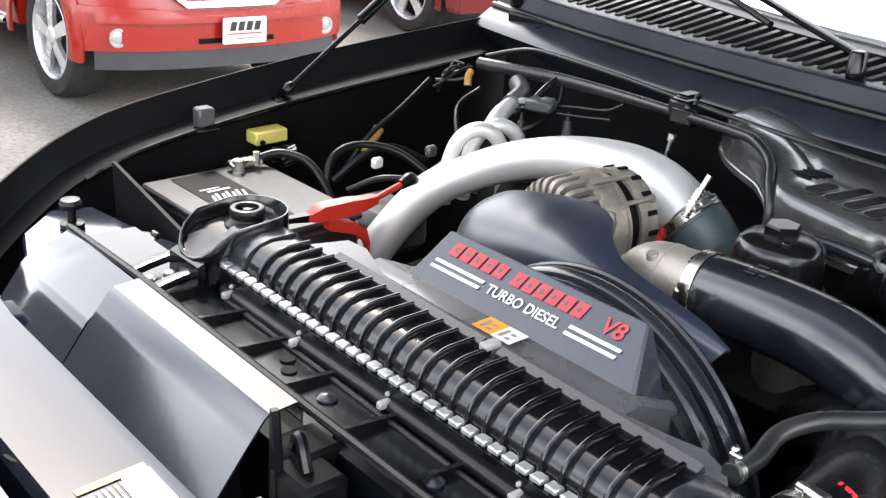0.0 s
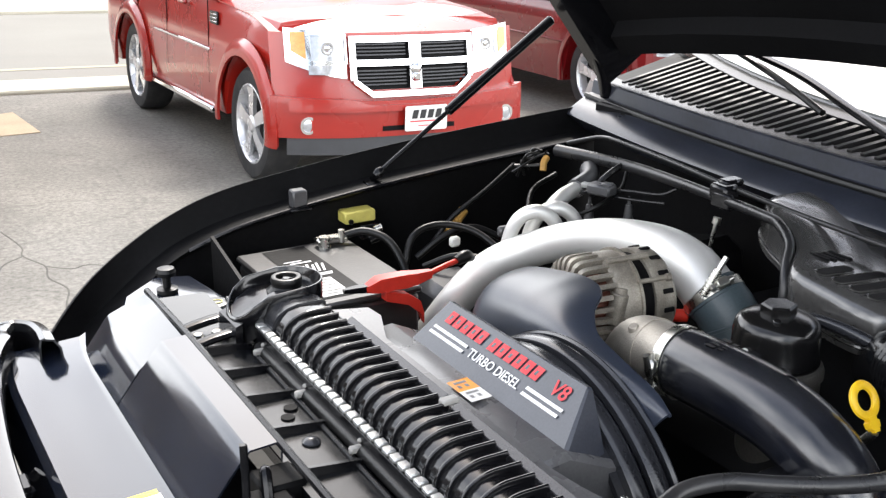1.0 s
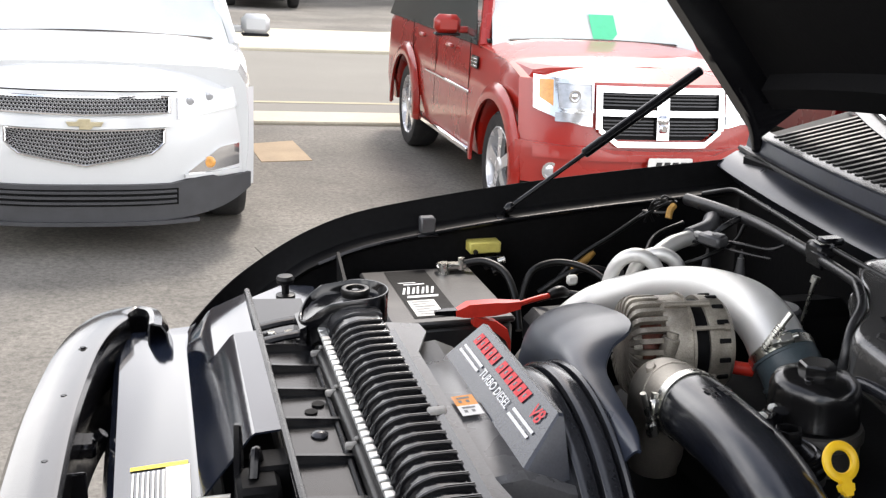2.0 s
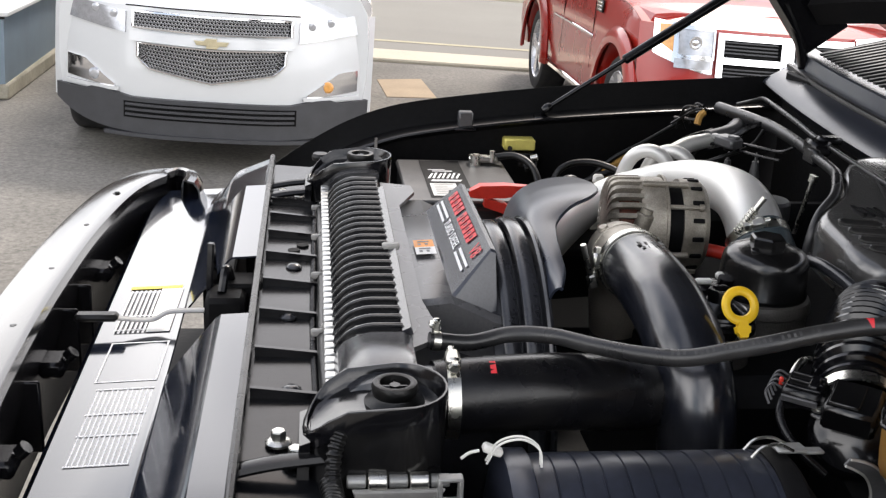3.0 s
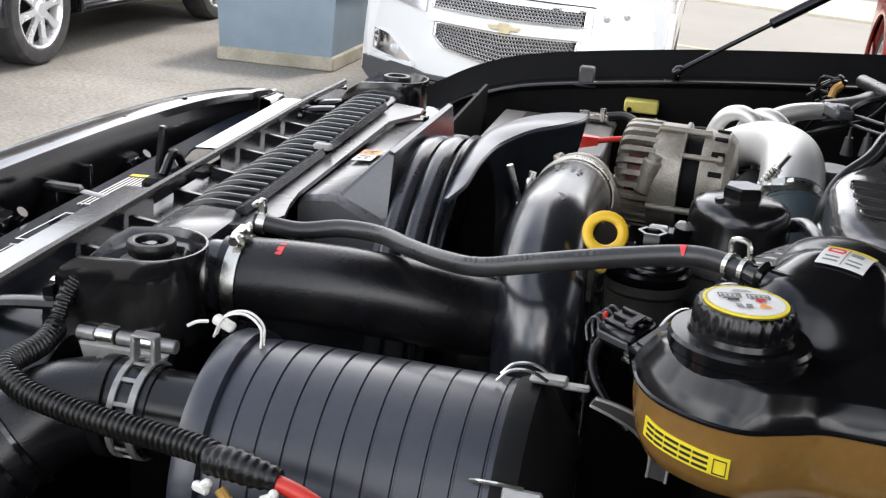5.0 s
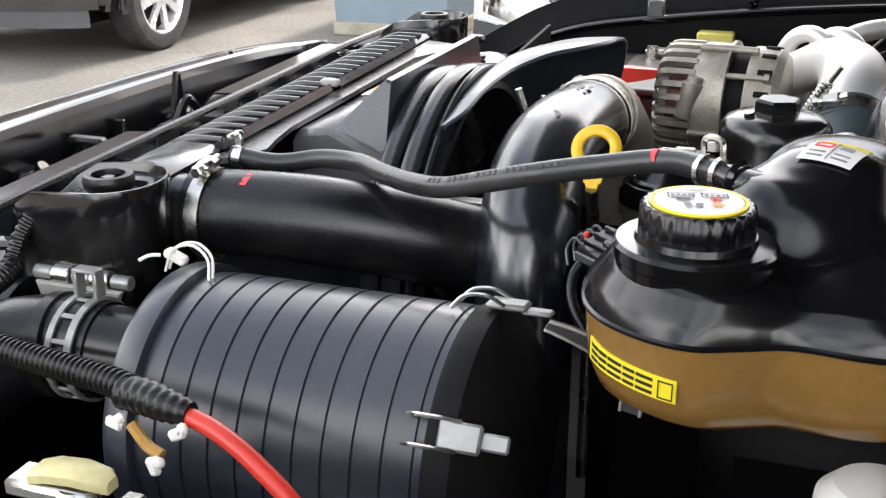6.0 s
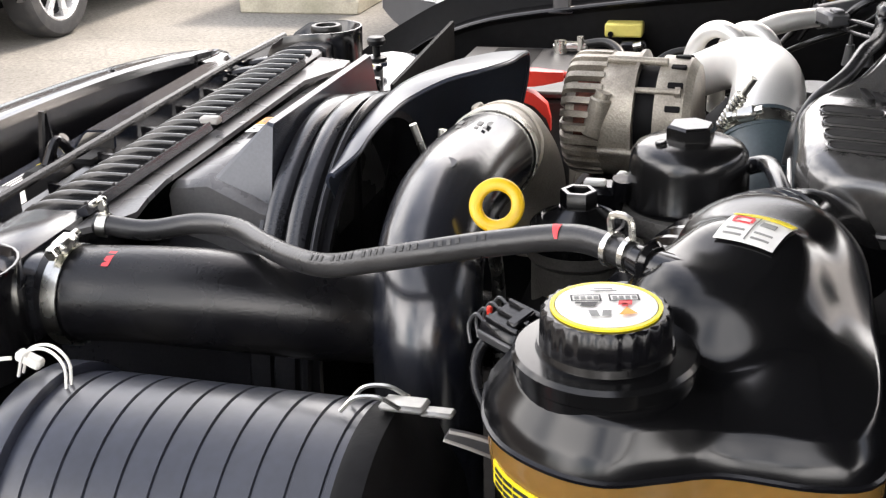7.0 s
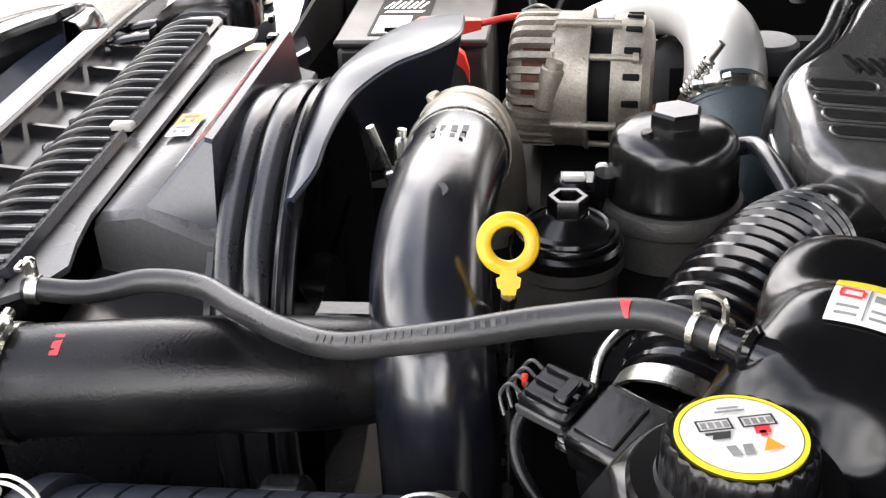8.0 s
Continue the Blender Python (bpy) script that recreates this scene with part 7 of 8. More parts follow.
g.box((0.408, 0.046, 1.199), (0.040, 0.036, 0.022), 0.004, SR)
for k in range(3):
    g.box(V(0.408, 0.046, 1.199) + SR @ V(0.002, -0.011 + 0.011 * k, 0.0125), (0.034, 0.004, 0.004), 0.001, SR)
g.box(V(0.408, 0.046, 1.199) + SR @ V(0.010, 0.0, 0.014), (0.010, 0.020, 0.006), 0.0015, SR)
plug_ = part("plug", g, BLACK, sb)
g = G()
g.box(V(0.408, 0.046, 1.199) + SR @ V(0.0, -0.019, 0.002), (0.036, 0.003, 0.008), 0.001, SR)
part("plug_rail", g, GREYPL, plug_)
for k in range(4):
    a_ = V(0.408, 0.046, 1.199) + SR @ V(-0.019, -0.011 + 0.0075 * k, 0.006)
    g = G()
    g.tube([a_, a_ + SR @ V(-0.010, 0.001, 0.003), a_ + SR @ V(-0.016, -0.004, -0.006), a_ + SR @ V(-0.010, -0.010, -0.016)], 0.0013, seg=6, n=4)
    part("pin_wire", g, GREYPL, plug_)
g = G()
g.tube([(0.389, 0.050, 1.192), (0.382, 0.040, 1.180), (0.384, 0.026, 1.165), (0.398, 0.010, 1.148), (0.420, 0.000, 1.130)], 0.0045, seg=10)
part("wire", g, HOSE, sb)
g = G()
g.box((0.387, 0.057, 1.206), (0.004, 0.004, 0.009), 0.001)
part("red_lock", g, RED, sb)
moved(sb, 0.0135, -0.0035, 0.001)
g = G()
g.tube([(0.444, 0.116, 1.150), (0.450, 0.133, 1.172), (0.466, 0.148, 1.184), (0.484, 0.163, 1.180)], 0.0045, seg=10)
single("steel_line", g, ZINC, "short bright steel fuel line beside the bellows", "pipe")

# belt-side bits low in the bay
lb = thing("belt_pulley", (0.25, 0.16, 1.0), "dark idler pulley and bracket low in the bay", "pulley")
g = G()
g.cyl((0.20, 0.10, 1.02), (0.235, 0.10, 1.02), 0.05, seg=30, bev=0.004)
part("pulley", g, SATIN, lb)
g = G()
g.box((0.27, 0.16, 1.185), (0.05, 0.022, 0.012), 0.003)
part("bracket", g, BLACK, lb)


# ---- cars parked across the yard, all facing the truck ----
class Car:
    """A parked car. x across, y back from its nose, z up; plan() is the bow of its nose seen from above."""

    def __init__(self, name, cx, y0, hw, length, wheel_r, axle, base, nose, zlo, zhi, hoodz, roofz, label, paint, bow=0.30, power=3.0, rake=0.10, sill=0.36):
        self.cx, self.y0, self.hw, self.L = cx, y0, hw, length
        self.wr, self.axle, self.base = wheel_r, axle, base
        self.bow, self.power, self.rk = bow, power, rake
        self.zlo, self.zhi, self.hoodz, self.roofz, self.sill = zlo, zhi, hoodz, roofz, sill
        self.nose, self.paint = nose, paint
        self.t = thing(name, (cx, y0 + length / 2, 0), label, "car", "parked cars")

    def front(self, x, z, off=0.0):
        k = abs(x) / self.nose
        y = self.bow * min(k, 1.35) ** self.power + self.rk * max(0.0, (z - 0.55)) ** 1.3
        return V(self.cx + x, self.y0 + y - off, z)

    def band(self, name, x0, x1, z0, z1, off, material, th=0.012, nu=14, nv=3, parent=None, label="", zf=None, angle=38):
        """A panel that follows the nose; zf bends its lower and upper edge over x."""
        def fn(u, v):
            x = x0 + (x1 - x0) * u
            a, b = (z0, z1) if zf is None else zf(u)
            return self.front(x, a + (b - a) * v, off)
        return part(name, G().sheet(fn, nu, nv, th), material, parent or self.t, label, angle)

    def body(self):
        hw, L, s = self.hw, self.L, self.sill
        ya, yb = self.axle, self.axle + self.base
        ra = self.wr + 0.085
        ys = sorted({round(0.30 + k * 0.07, 3) for k in range(int((L - 0.3) / 0.07) + 1)} | {L})

        def low(y):
            z = s
            for yw in (ya, yb):
                d = abs(y - yw)
                if d < ra:
                    z = max(z, self.wr + math.sqrt(ra * ra - d * d))
            return z
        secs = []
        for y in ys:
            e = min(1.0, (y - 0.30) / 0.25)
            w = hw * (0.955 + 0.045 * e)
            tail = max(0.0, (y - (L - 0.25)) / 0.25)
            w *= 1 - 0.06 * tail
            zt_ = self.hoodz - 0.03 + 0.09 * min(1.0, y / 1.3)
            zl = low(y)
            half = [(0.0, zl), (w * 0.97, zl), (w, max(zl + 0.02, 0.55)), (w, max(zl + 0.04, 0.78)), (w * 0.985, zt_ - 0.10), (w * 0.93, zt_ - 0.015), (w * 0.80, zt_), (0.0, zt_ + 0.02)]
            pts = [V(self.cx + a, self.y0 + y, b) for a, b in half] + [V(self.cx - a, self.y0 + y, b) for a, b in half[-2:0:-1]]
            secs.append(pts)
        part("body", G().loft(secs), self.paint, self.t, angle=30)
        g = G()
        g.box((self.cx, self.y0 + L / 2 + 0.1, 0.42), (hw * 1.25, L - 0.5, 0.40), 0.05)
        part("underbody", g, BAYBLK, self.t)

    def skin(self):
        self.band("nose_panel", -self.hw, self.hw, self.zlo, self.zhi, 0.0, self.paint, th=0.03, nu=30, nv=6)

    def hood(self, back=1.25, crown=0.03):
        def fn(u, v):
            x = (-1 + 2 * u) * self.hw * 0.97
            a = self.front(x, self.zhi, 0.0)
            y = a.y + (self.y0 + back - a.y) * v
            e = 1 - (abs(x) / self.hw) ** 2.5
            bend = math.sin(min(1.0, v * 2.2) * math.pi / 2)
            return (self.cx + x, y, self.zhi + (self.hoodz - self.zhi) * bend + 0.05 * v + crown * e * bend - 0.03 * (abs(x) / self.hw) ** 6)
        part("hood", G().sheet(fn, 24, 12, 0.006), self.paint, self.t, angle=50)
        self.back = back

    def cabin(self, top0=2.05, top1=None, inset=0.16):
        hw, y0, z0, z1 = self.hw, self.y0, self.hoodz + 0.04, self.roofz
        top1 = top1 or self.L - 0.55
        b = self.back - 0.03

        def ws(u, v):
            x = (-1 + 2 * u)
            return (self.cx + x * (hw * 0.90 - inset * v), y0 + b + 0.10 * x * x * -1 + 0.02 + (top0 - b) * v, z0 + (z1 - z0) * v)
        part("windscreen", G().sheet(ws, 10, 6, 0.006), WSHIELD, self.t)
        for s in (-1, 1):
            def side(u, v):
                ya = b + 0.10 + (top0 + 0.05 - b - 0.10) * v
                yb = self.L - 0.12 - 0.25 * v
                return (self.cx + s * (hw * 0.965 - inset * v), y0 + ya + (yb - ya) * u, z0 - 0.02 + (z1 - 0.06 - z0 + 0.02) * v)
            part("side_window", G().sheet(side, 10, 4, 0.008), GLASS, self.t)
            for k in (0.36, 0.68):
                g = G()
                g.loft([[V(*side(k - 0.012, v)) + V(s * 0.008, 0, 0), V(*side(k + 0.012, v)) + V(s * 0.008, 0, 0), V(*side(k + 0.012, v)) - V(s * 0.02, 0, 0), V(*side(k - 0.012, v)) - V(s * 0.02, 0, 0)] for v in (0, 0.5, 1)])
                part("pillar", g, BLACK, self.t)
            g = G()
            g.tube([V(self.cx + s * hw * 0.93, y0 + b + 0.02, z0 - 0.02), V(self.cx + s * (hw * 0.93 - inset), y0 + top0, z1 - 0.02), V(self.cx + s * (hw * 0.93 - inset), y0 + top1, z1 - 0.03)], 0.045, seg=8, n=3)
            part("roof_rail", g, self.paint, self.t)
        part("roof", G().sheet(lambda u, v: (self.cx + (-1 + 2 * u) * (hw * 0.93 - inset), y0 + top0 - 0.03 + (top1 - top0 + 0.06) * v, z1 + 0.03 * (1 - (2 * u - 1) ** 2) - 0.01), 8, 6, 0.02), self.paint, self.t)
        for s in (-1, 1):
            g = G()
            c = V(self.cx + s * (hw + 0.12), y0 + b + 0.42, z0 + 0.10)
            g.box(c, (0.20, 0.10, 0.14), 0.035)
            g.box(c + V(-s * 0.13, 0.02, -0.04), (0.10, 0.05, 0.05), 0.012)
            m = part("mirror", g, self.paint, self.t)
            g = G()
            g.box(c + V(0, 0.002, -0.075), (0.19, 0.09, 0.02), 0.008)
            part("mirror_base", g, BLACK, m)

    def wheels(self, spokes=5, rim=None, wide=0.24, spin=0.2):
        rim = rim or RIMM
        r = self.wr
        R = r * 0.70
        for s in (-1, 1):
            for yw in (self.axle, self.axle + self.base):
                c = V(self.cx + s * (self.hw - 0.01), self.y0 + yw, r)
                ax_ = V(s, 0, 0)
                g = G()
                g.lathe([(R, -wide), (r * 0.93, -wide), (r * 0.985, -wide + 0.03), (r, -wide + 0.06), (r, -0.06), (r * 0.985, -0.028), (r * 0.93, -0.006), (r * 0.80, 0.0), (R * 1.02, -0.008), (R, -0.02), (R, -wide)], c, ax_, 48)
                w = part("wheel", g, TYRE, self.t)
                g = G()
                g.lathe([(R * 1.01, -wide * 0.9), (R * 1.01, -0.012), (R * 0.97, -0.008), (R * 0.93, -0.02), (R * 0.90, -0.09), (R * 0.9, -wide * 0.9)], c, ax_, 40)
                part("rim", g, rim, w)
                g = G()
                g.lathe([(0, -0.10), (R * 0.88, -0.10), (R * 0.88, -0.115), (0, -0.115)], c, ax_, 32)
                part("brake_disc", g, BAYBLK, w)
                for k in range(spokes):
                    a = 2 * math.pi * k / spokes + spin
                    d = V(0, math.cos(a), math.sin(a))
                    e = ax_.cross(d)
                    g = G()
                    g.loft([[c + ax_ * h + d * q + e * ww, c + ax_ * h + d * q - e * ww, c + ax_ * (h - 0.03) + d * q - e * ww * 0.8, c + ax_ * (h - 0.03) + d * q + e * ww * 0.8] for h, q, ww in ((-0.022, R * 0.10, R * 0.13), (-0.02, R * 0.4, R * (0.72 / spokes)), (-0.028, R * 0.75, R * (0.85 / spokes)), (-0.02, R * 0.95, R * (1.15 / spokes)))])
                    part("spoke", g, rim, w)
                g = G()
                g.lathe([(0, -0.06), (R * 0.22, -0.06), (R * 0.22, -0.02), (R * 0.17, -0.008), (0, -0.006)], c, ax_, 20)
                part("hub_cap", g, rim, w)

    def flares(self, width, material, out=0.035):
        ra = self.wr + 0.085
        for s in (-1, 1):
            for yw in (self.axle, self.axle + self.base):
                def fn(u, v):
                    a = radians(-12 + 204 * u)
                    q = ra - 0.012 + width * v
                    o = out * math.sin(min(1.0, (1 - v) * 1.6 + 0.02) * math.pi / 2)
                    z = self.wr + q * math.sin(a)
                    return (self.cx + s * (self.hw - 0.002 + o), self.y0 + yw - q * math.cos(a), max(z, self.sill - 0.03))
                part("wheel_arch", G().sheet(fn, 24, 5, 0.02), material, self.t, angle=50)


# --- red off-roader ---
n = Car("red_suv", 2.82, 5.72, 0.89, 4.5, 0.378, 0.66, 2.763, 0.95, 0.42, 1.03, 1.10, 1.77, "red four-wheel-drive car with a chrome cross grille, parked facing the truck", CARRED, bow=0.24, power=2.8, rake=0.20)
n.body()
n.skin()
n.hood(1.28, 0.045)
n.cabin(1.85, 4.1, 0.13)
n.wheels(5)
n.flares(0.10, CARRED, 0.035)
# grille: chrome frame, cross bars, dark slats
gz0, gz1, gw = 0.685, 1.010, 0.425
FRZ = lambda u: (gz0 - 0.02 + 0.09 * max(0, abs(2 * u - 1) - 0.72) / 0.28, gz1)
n.band("grille_back", -gw, gw, gz0, gz1 - 0.02, 0.006, BAYBLK, zf=lambda u: (FRZ(u)[0] + 0.015, gz1 - 0.015))
for (xa, xb, za, zb) in ((-gw - 0.02, gw + 0.02, gz1 - 0.035, gz1 + 0.005), (-gw - 0.01, gw + 0.01, 0.830, 0.870)):
    n.band("grille_bar", xa, xb, za, zb, 0.045, CHROME, th=0.03)
n.band("grille_bar", -gw, gw, 0, 0, 0.045, CHROME, th=0.03, zf=lambda u: (FRZ(u)[0] - 0.028, FRZ(u)[0] + 0.010))
n.band("grille_bar", -0.042, 0.042, gz0, gz1, 0.050, CHROME, th=0.035, nu=4)
for s in (-1, 1):
    n.band("grille_bar", s * gw - 0.02, s * gw + 0.02, gz0 + 0.06, gz1, 0.045, CHROME, th=0.03, nu=3)
g = G()
g.lathe([(0, 0), (0.032, 0), (0.036, 0.012), (0.02, 0.03), (0, 0.034)], n.front(0, 0.81, 0.05), V(0, -1, 0.1), 18)
g.box(n.front(0, 0.76, 0.06), (0.055, 0.03, 0.06), 0.012)
part("grille_emblem", g, CHROME, n.t)
for s in (-1, 1):
    for zb in (0.880, 0.697):
        for k in range(5):
            z = zb + 0.012 + k * 0.0215
            x0_, x1_ = (0.055, gw - 0.03) if s > 0 else (-gw + 0.03, -0.055)
            if zb < 0.7 and k < 1:
                x0_, x1_ = (x0_, x1_ - 0.05) if s > 0 else (x0_ + 0.05, x1_)
            n.band("grille_slat", x0_, x1_, z, z + 0.009, 0.024, CARGREY, th=0.012, nu=3, nv=1)
# headlamps: chrome box lamp over a strip lamp, amber outer corner
for s in (-1, 1):
    def lampz(u):
        w = u if s > 0 else 1 - u
        return (0.755 + 0.10 * w ** 1.6, 1.030 + 0.03 * w)
    X0, X1, X2 = gw + 0.035, 0.68, 0.785

    def span(a, b):
        return (min(s * a, s * b), max(s * a, s * b))
    hl = n.band("headlamp", *span(X0, X2 + 0.03), 0, 0, 0.022, CHROME, th=0.03, zf=lampz, nu=10)
    n.band("lens", *span(X0 + 0.012, X1 - 0.01), 0.862, 1.015, 0.030, LENS, th=0.012, parent=hl, nu=5)
    n.band("lens", *span(X0 + 0.012, X1 + 0.01), 0.778, 0.835, 0.030, LENS, th=0.012, parent=hl, nu=5)
    for za, zb in ((0.846, 0.856), (1.017, 1.028)):
        n.band("divider", *span(X0, X1 + 0.02), za, zb, 0.044, CHROME, th=0.014, parent=hl, nu=6)
    for xa in (X0 + 0.006, X1 + 0.004):
        n.band("divider", *span(xa - 0.006, xa + 0.006), 0.85, 1.025, 0.042, CHROME, th=0.012, parent=hl, nu=2)
    n.band("turn_signal", *span(X1 + 0.022, X2), 0, 0, 0.034, LAMPOR, th=0.012, parent=hl, nu=6, zf=lambda u: (0.872 + 0.05 * (u if s > 0 else 1 - u), 1.035))
    g = G()
    g.ring([(0.032, -0.002), (0.040, -0.002), (0.040, 0.008), (0.032, 0.008)], n.front(s * 0.575, 0.938, 0.034), V(0, -1, 0), 24)
    g.lathe([(0, 0.010), (0.018, 0.006), (0.024, 0.0), (0, 0.0)], n.front(s * 0.575, 0.938, 0.034), V(0, -1, 0), 18)
    part("reflector", g, CHROME, hl)
    part("bulb_bowl", G().lathe([(0, -0.004), (0.032, 0.003), (0.032, -0.008), (0, -0.012)], n.front(s * 0.575, 0.938, 0.036), V(0, -1, 0), 22), LENS, hl)
# bumper and valance
n.band("bumper", -0.93, 0.93, 0.415, 0.635, 0.085, CARRED, th=0.08, nu=30, zf=lambda u: (0.395, 0.62 + 0.035 * abs(2 * u - 1) ** 2))
n.band("bumper_step", -0.84, 0.84, 0.575, 0.635, 0.115, CARRED, th=0.08, nu=24, zf=lambda u: (0.56, 0.600 + 0.04 * min(1, max(0, abs(2 * u - 1) - 0.42) * 8)))
n.band("air_inlet", -0.26, 0.26, 0.432, 0.462, 0.092, BAYBLK, th=0.02)
n.band("valance", -0.84, 0.84, 0.285, 0.405, 0.075, CARGREY, th=0.06, nu=26)
for s in (-1, 1):
    g = G()
    c = n.front(s * 0.725, 0.475, 0.088)
    g.ring([(0.040, -0.006), (0.056, -0.006), (0.056, 0.008), (0.040, 0.008)], c, V(0, -1, 0), 28)
    f = part("fog_lamp", g, CHROME, n.t)
    part("lens", G().lathe([(0, 0.006), (0.03, 0.005), (0.042, 0.0), (0.042, -0.01), (0, -0.01)], c, V(0, -1, 0), 24), LENS, f)
np_ = part("dealer_plate", G().prism(rounded(0.305, 0.16, 0.012), n.front(0.02, 0.510, 0.135), X, Z, V(0, -1, 0), 0.006, 0.002), LABEL, n.t, "white plate with dark slanted bars")
pc = n.front(0.02, 0.510, 0.1415)
bars([(-0.108 + 0.056 * k, 0.0, 0.040, 0.055, 0.012) for k in range(4)], pc, X, Z, BLACKINK, "plate_bars", np_, lift=0.002)
bars([(-0.12, -0.022, 0.24, 0.008, 0)], pc, X, Z, REDINK, "plate_rule", np_, lift=0.002)
bars([(-0.06, -0.05, 0.12, 0.006, 0)], pc, X, Z, REDINK, "plate_rule", np_, lift=0.002)
# flank trim, step, vent, sticker, wiper
for s in (-1, 1):
    g = G()
    g.box((n.cx + s * (n.hw + 0.006), n.y0 + 2.05, 0.78), (0.016, 1.35, 0.022), 0.005)
    part("side_moulding", g, CHROME, n.t)
    g = G()
    g.box((n.cx + s * (n.hw - 0.02), n.y0 + 2.25, 0.35), (0.06, 1.75, 0.05), 0.012)
    part("sill", g, CHROME if s < 0 else BLACK, n.t)
    g = G()
    g.box((n.cx + s * (n.hw - 0.05), n.y0 + 3.15, 0.33), (0.05, 0.12, 0.16), 0.02)
    part("mud_flap", g, BLACK, n.t)
    g = G()
    g.box((n.cx + s * (n.hw + 0.003), n.y0 + 1.27, 1.01), (0.016, 0.16, 0.09), 0.006)
    v_ = part("fender_vent", g, BLACK, n.t)
    for k in range(3):
        g = G()
        g.box((n.cx + s * (n.hw + 0.010), n.y0 + 1.27, 0.985 + 0.025 * k), (0.012, 0.14, 0.008), 0.002)
        part("vent_bar", g, CHROME, v_)
    for dy in (1.95, 2.85):
        g = G()
        g.box((n.cx + s * (n.hw + 0.015), n.y0 + dy, 1.06), (0.03, 0.17, 0.03), 0.01)
        part("door_handle", g, CARRED, n.t)
    for dy in (1.42, 2.42, 3.25):
        g = G()
        g.box((n.cx + s * (n.hw - 0.002), n.y0 + dy, 0.85), (0.006, 0.006, 0.62), 0.001)
        part("door_seam", g, BAYBLK, n.t)
b_ = n.back
st = G()
st.add([(n.cx + 0.02 + a, n.y0 + b_ + 0.05 + 0.36 * c, n.hoodz + 0.045 + 0.42 * c) for a, c in ((0, 0), (0.20, 0), (0.20, 0.45), (0, 0.45))], [[0, 1, 2, 3]])
st.v = [(a, b - 0.03, c + 0.03) for a, b, c in st.v]
part("price_sticker", st, GREENS, n.t)
g = G()
g.tube([(n.cx - 0.82, n.y0 + b_ - 0.03, n.hoodz + 0.06), (n.cx, n.y0 + b_ - 0.05, n.hoodz + 0.085), (n.cx + 0.8, n.y0 + b_ - 0.03, n.hoodz + 0.06)], 0.018, seg=6)
part("wiper", g, BLACK, n.t)

on_lot(n.t, n.cx)

# --- pale crossover ---
w = Car("white_crossover", -0.685, 5.62, 0.955, 5.1, 0.37, 0.98, 3.02, 0.88, 0.34, 0.925, 1.06, 1.72, "silver-white crossover with a mesh grille, parked facing the truck", CARWHITE, bow=0.30, power=2.8, rake=0.22, sill=0.30)
w.body()
w.skin()
w.hood(1.25, 0.05)
w.cabin(1.95, 4.5, 0.17)
w.wheels(6)
up = lambda u: (0.812 - 0.012 * (1 - abs(2 * u - 1)), 0.900 - 0.004 * (1 - abs(2 * u - 1)))
dn = lambda u: (0.600 - 0.078 * (1 - abs(2 * u - 1)) + 0.05 * max(0, abs(2 * u - 1) - 0.86) / 0.14, 0.728 - 0.015 * (1 - abs(2 * u - 1)))
for nm, hwid, zf in (("upper", 0.455, up), ("lower", 0.425, dn)):
    back = w.band("grille_panel", -hwid, hwid, 0, 0, 0.010, BAYBLK, th=0.02, zf=zf, nu=20)
    g = G()
    N = 44
    rows_ = 5 if nm == "upper" else 8
    for i in range(N):
        for j in range(rows_):
            u = (i + 0.5 + (0.5 if j % 2 else 0)) / (N + 0.5)
            if u > 0.985:
                continue
            a, b = zf(u)
            z = a + (b - a) * (j + 0.5) / rows_
            c = w.front(-hwid + 2 * hwid * u, z, 0.016)
            r1, r2 = hwid / N * 1.05, (b - a) / rows_ * 0.62
            o_ = [(c.x + r1 * math.cos(q * math.pi / 3), c.y, c.z + r2 * math.sin(q * math.pi / 3)) for q in range(6)]
            i_ = [(c.x + 0.66 * r1 * math.cos(q * math.pi / 3), c.y + 0.003, c.z + 0.62 * r2 * math.sin(q * math.pi / 3)) for q in range(6)]
            g.add(o_ + i_, [[q, (q + 1) % 6, 6 + (q + 1) % 6, 6 + q] for q in range(6)])
    tagged(part("grille_mesh", g, mat("satin_mesh_%s" % nm, (0.42, 0.42, 0.42), 0.35, metal=0.7, scale=20, var=0.1), back), kind="stuff")
    rim = []
    for k in range(25):
        rim.append(w.front(-hwid + 2 * hwid * k / 24, zf(k / 24)[0], 0.014))
    for k in range(24, -1, -1):
        rim.append(w.front(-hwid + 2 * hwid * k / 24, zf(k / 24)[1], 0.014))
    g = G()
    g.tube(rim + rim[:1], 0.008, seg=6, n=1)
    part("grille_rim", g, CHROME, back)
w.band("grille_bar", -0.47, 0.47, 0, 0, 0.040, CARWHITE, th=0.04, zf=lambda u: (0.740 - 0.014 * (1 - abs(2 * u - 1)), 0.797 - 0.012 * (1 - abs(2 * u - 1))), nu=20)
g = G()
c = w.front(0.0, 0.758, 0.052)
g.prism([(-0.085, -0.012), (-0.03, -0.012), (-0.03, -0.030), (0.03, -0.030), (0.045, -0.012), (0.085, -0.012), (0.10, 0.014), (0.03, 0.014), (0.03, 0.030), (-0.03, 0.030), (-0.045, 0.014), (-0.10, 0.014)], c, X, Z, V(0, -1, 0), 0.012, 0.003)
part("badge", g, mat("pale_gold_badge", (0.70, 0.62, 0.42), 0.3, metal=0.8, scale=20, var=0.1), w.t)
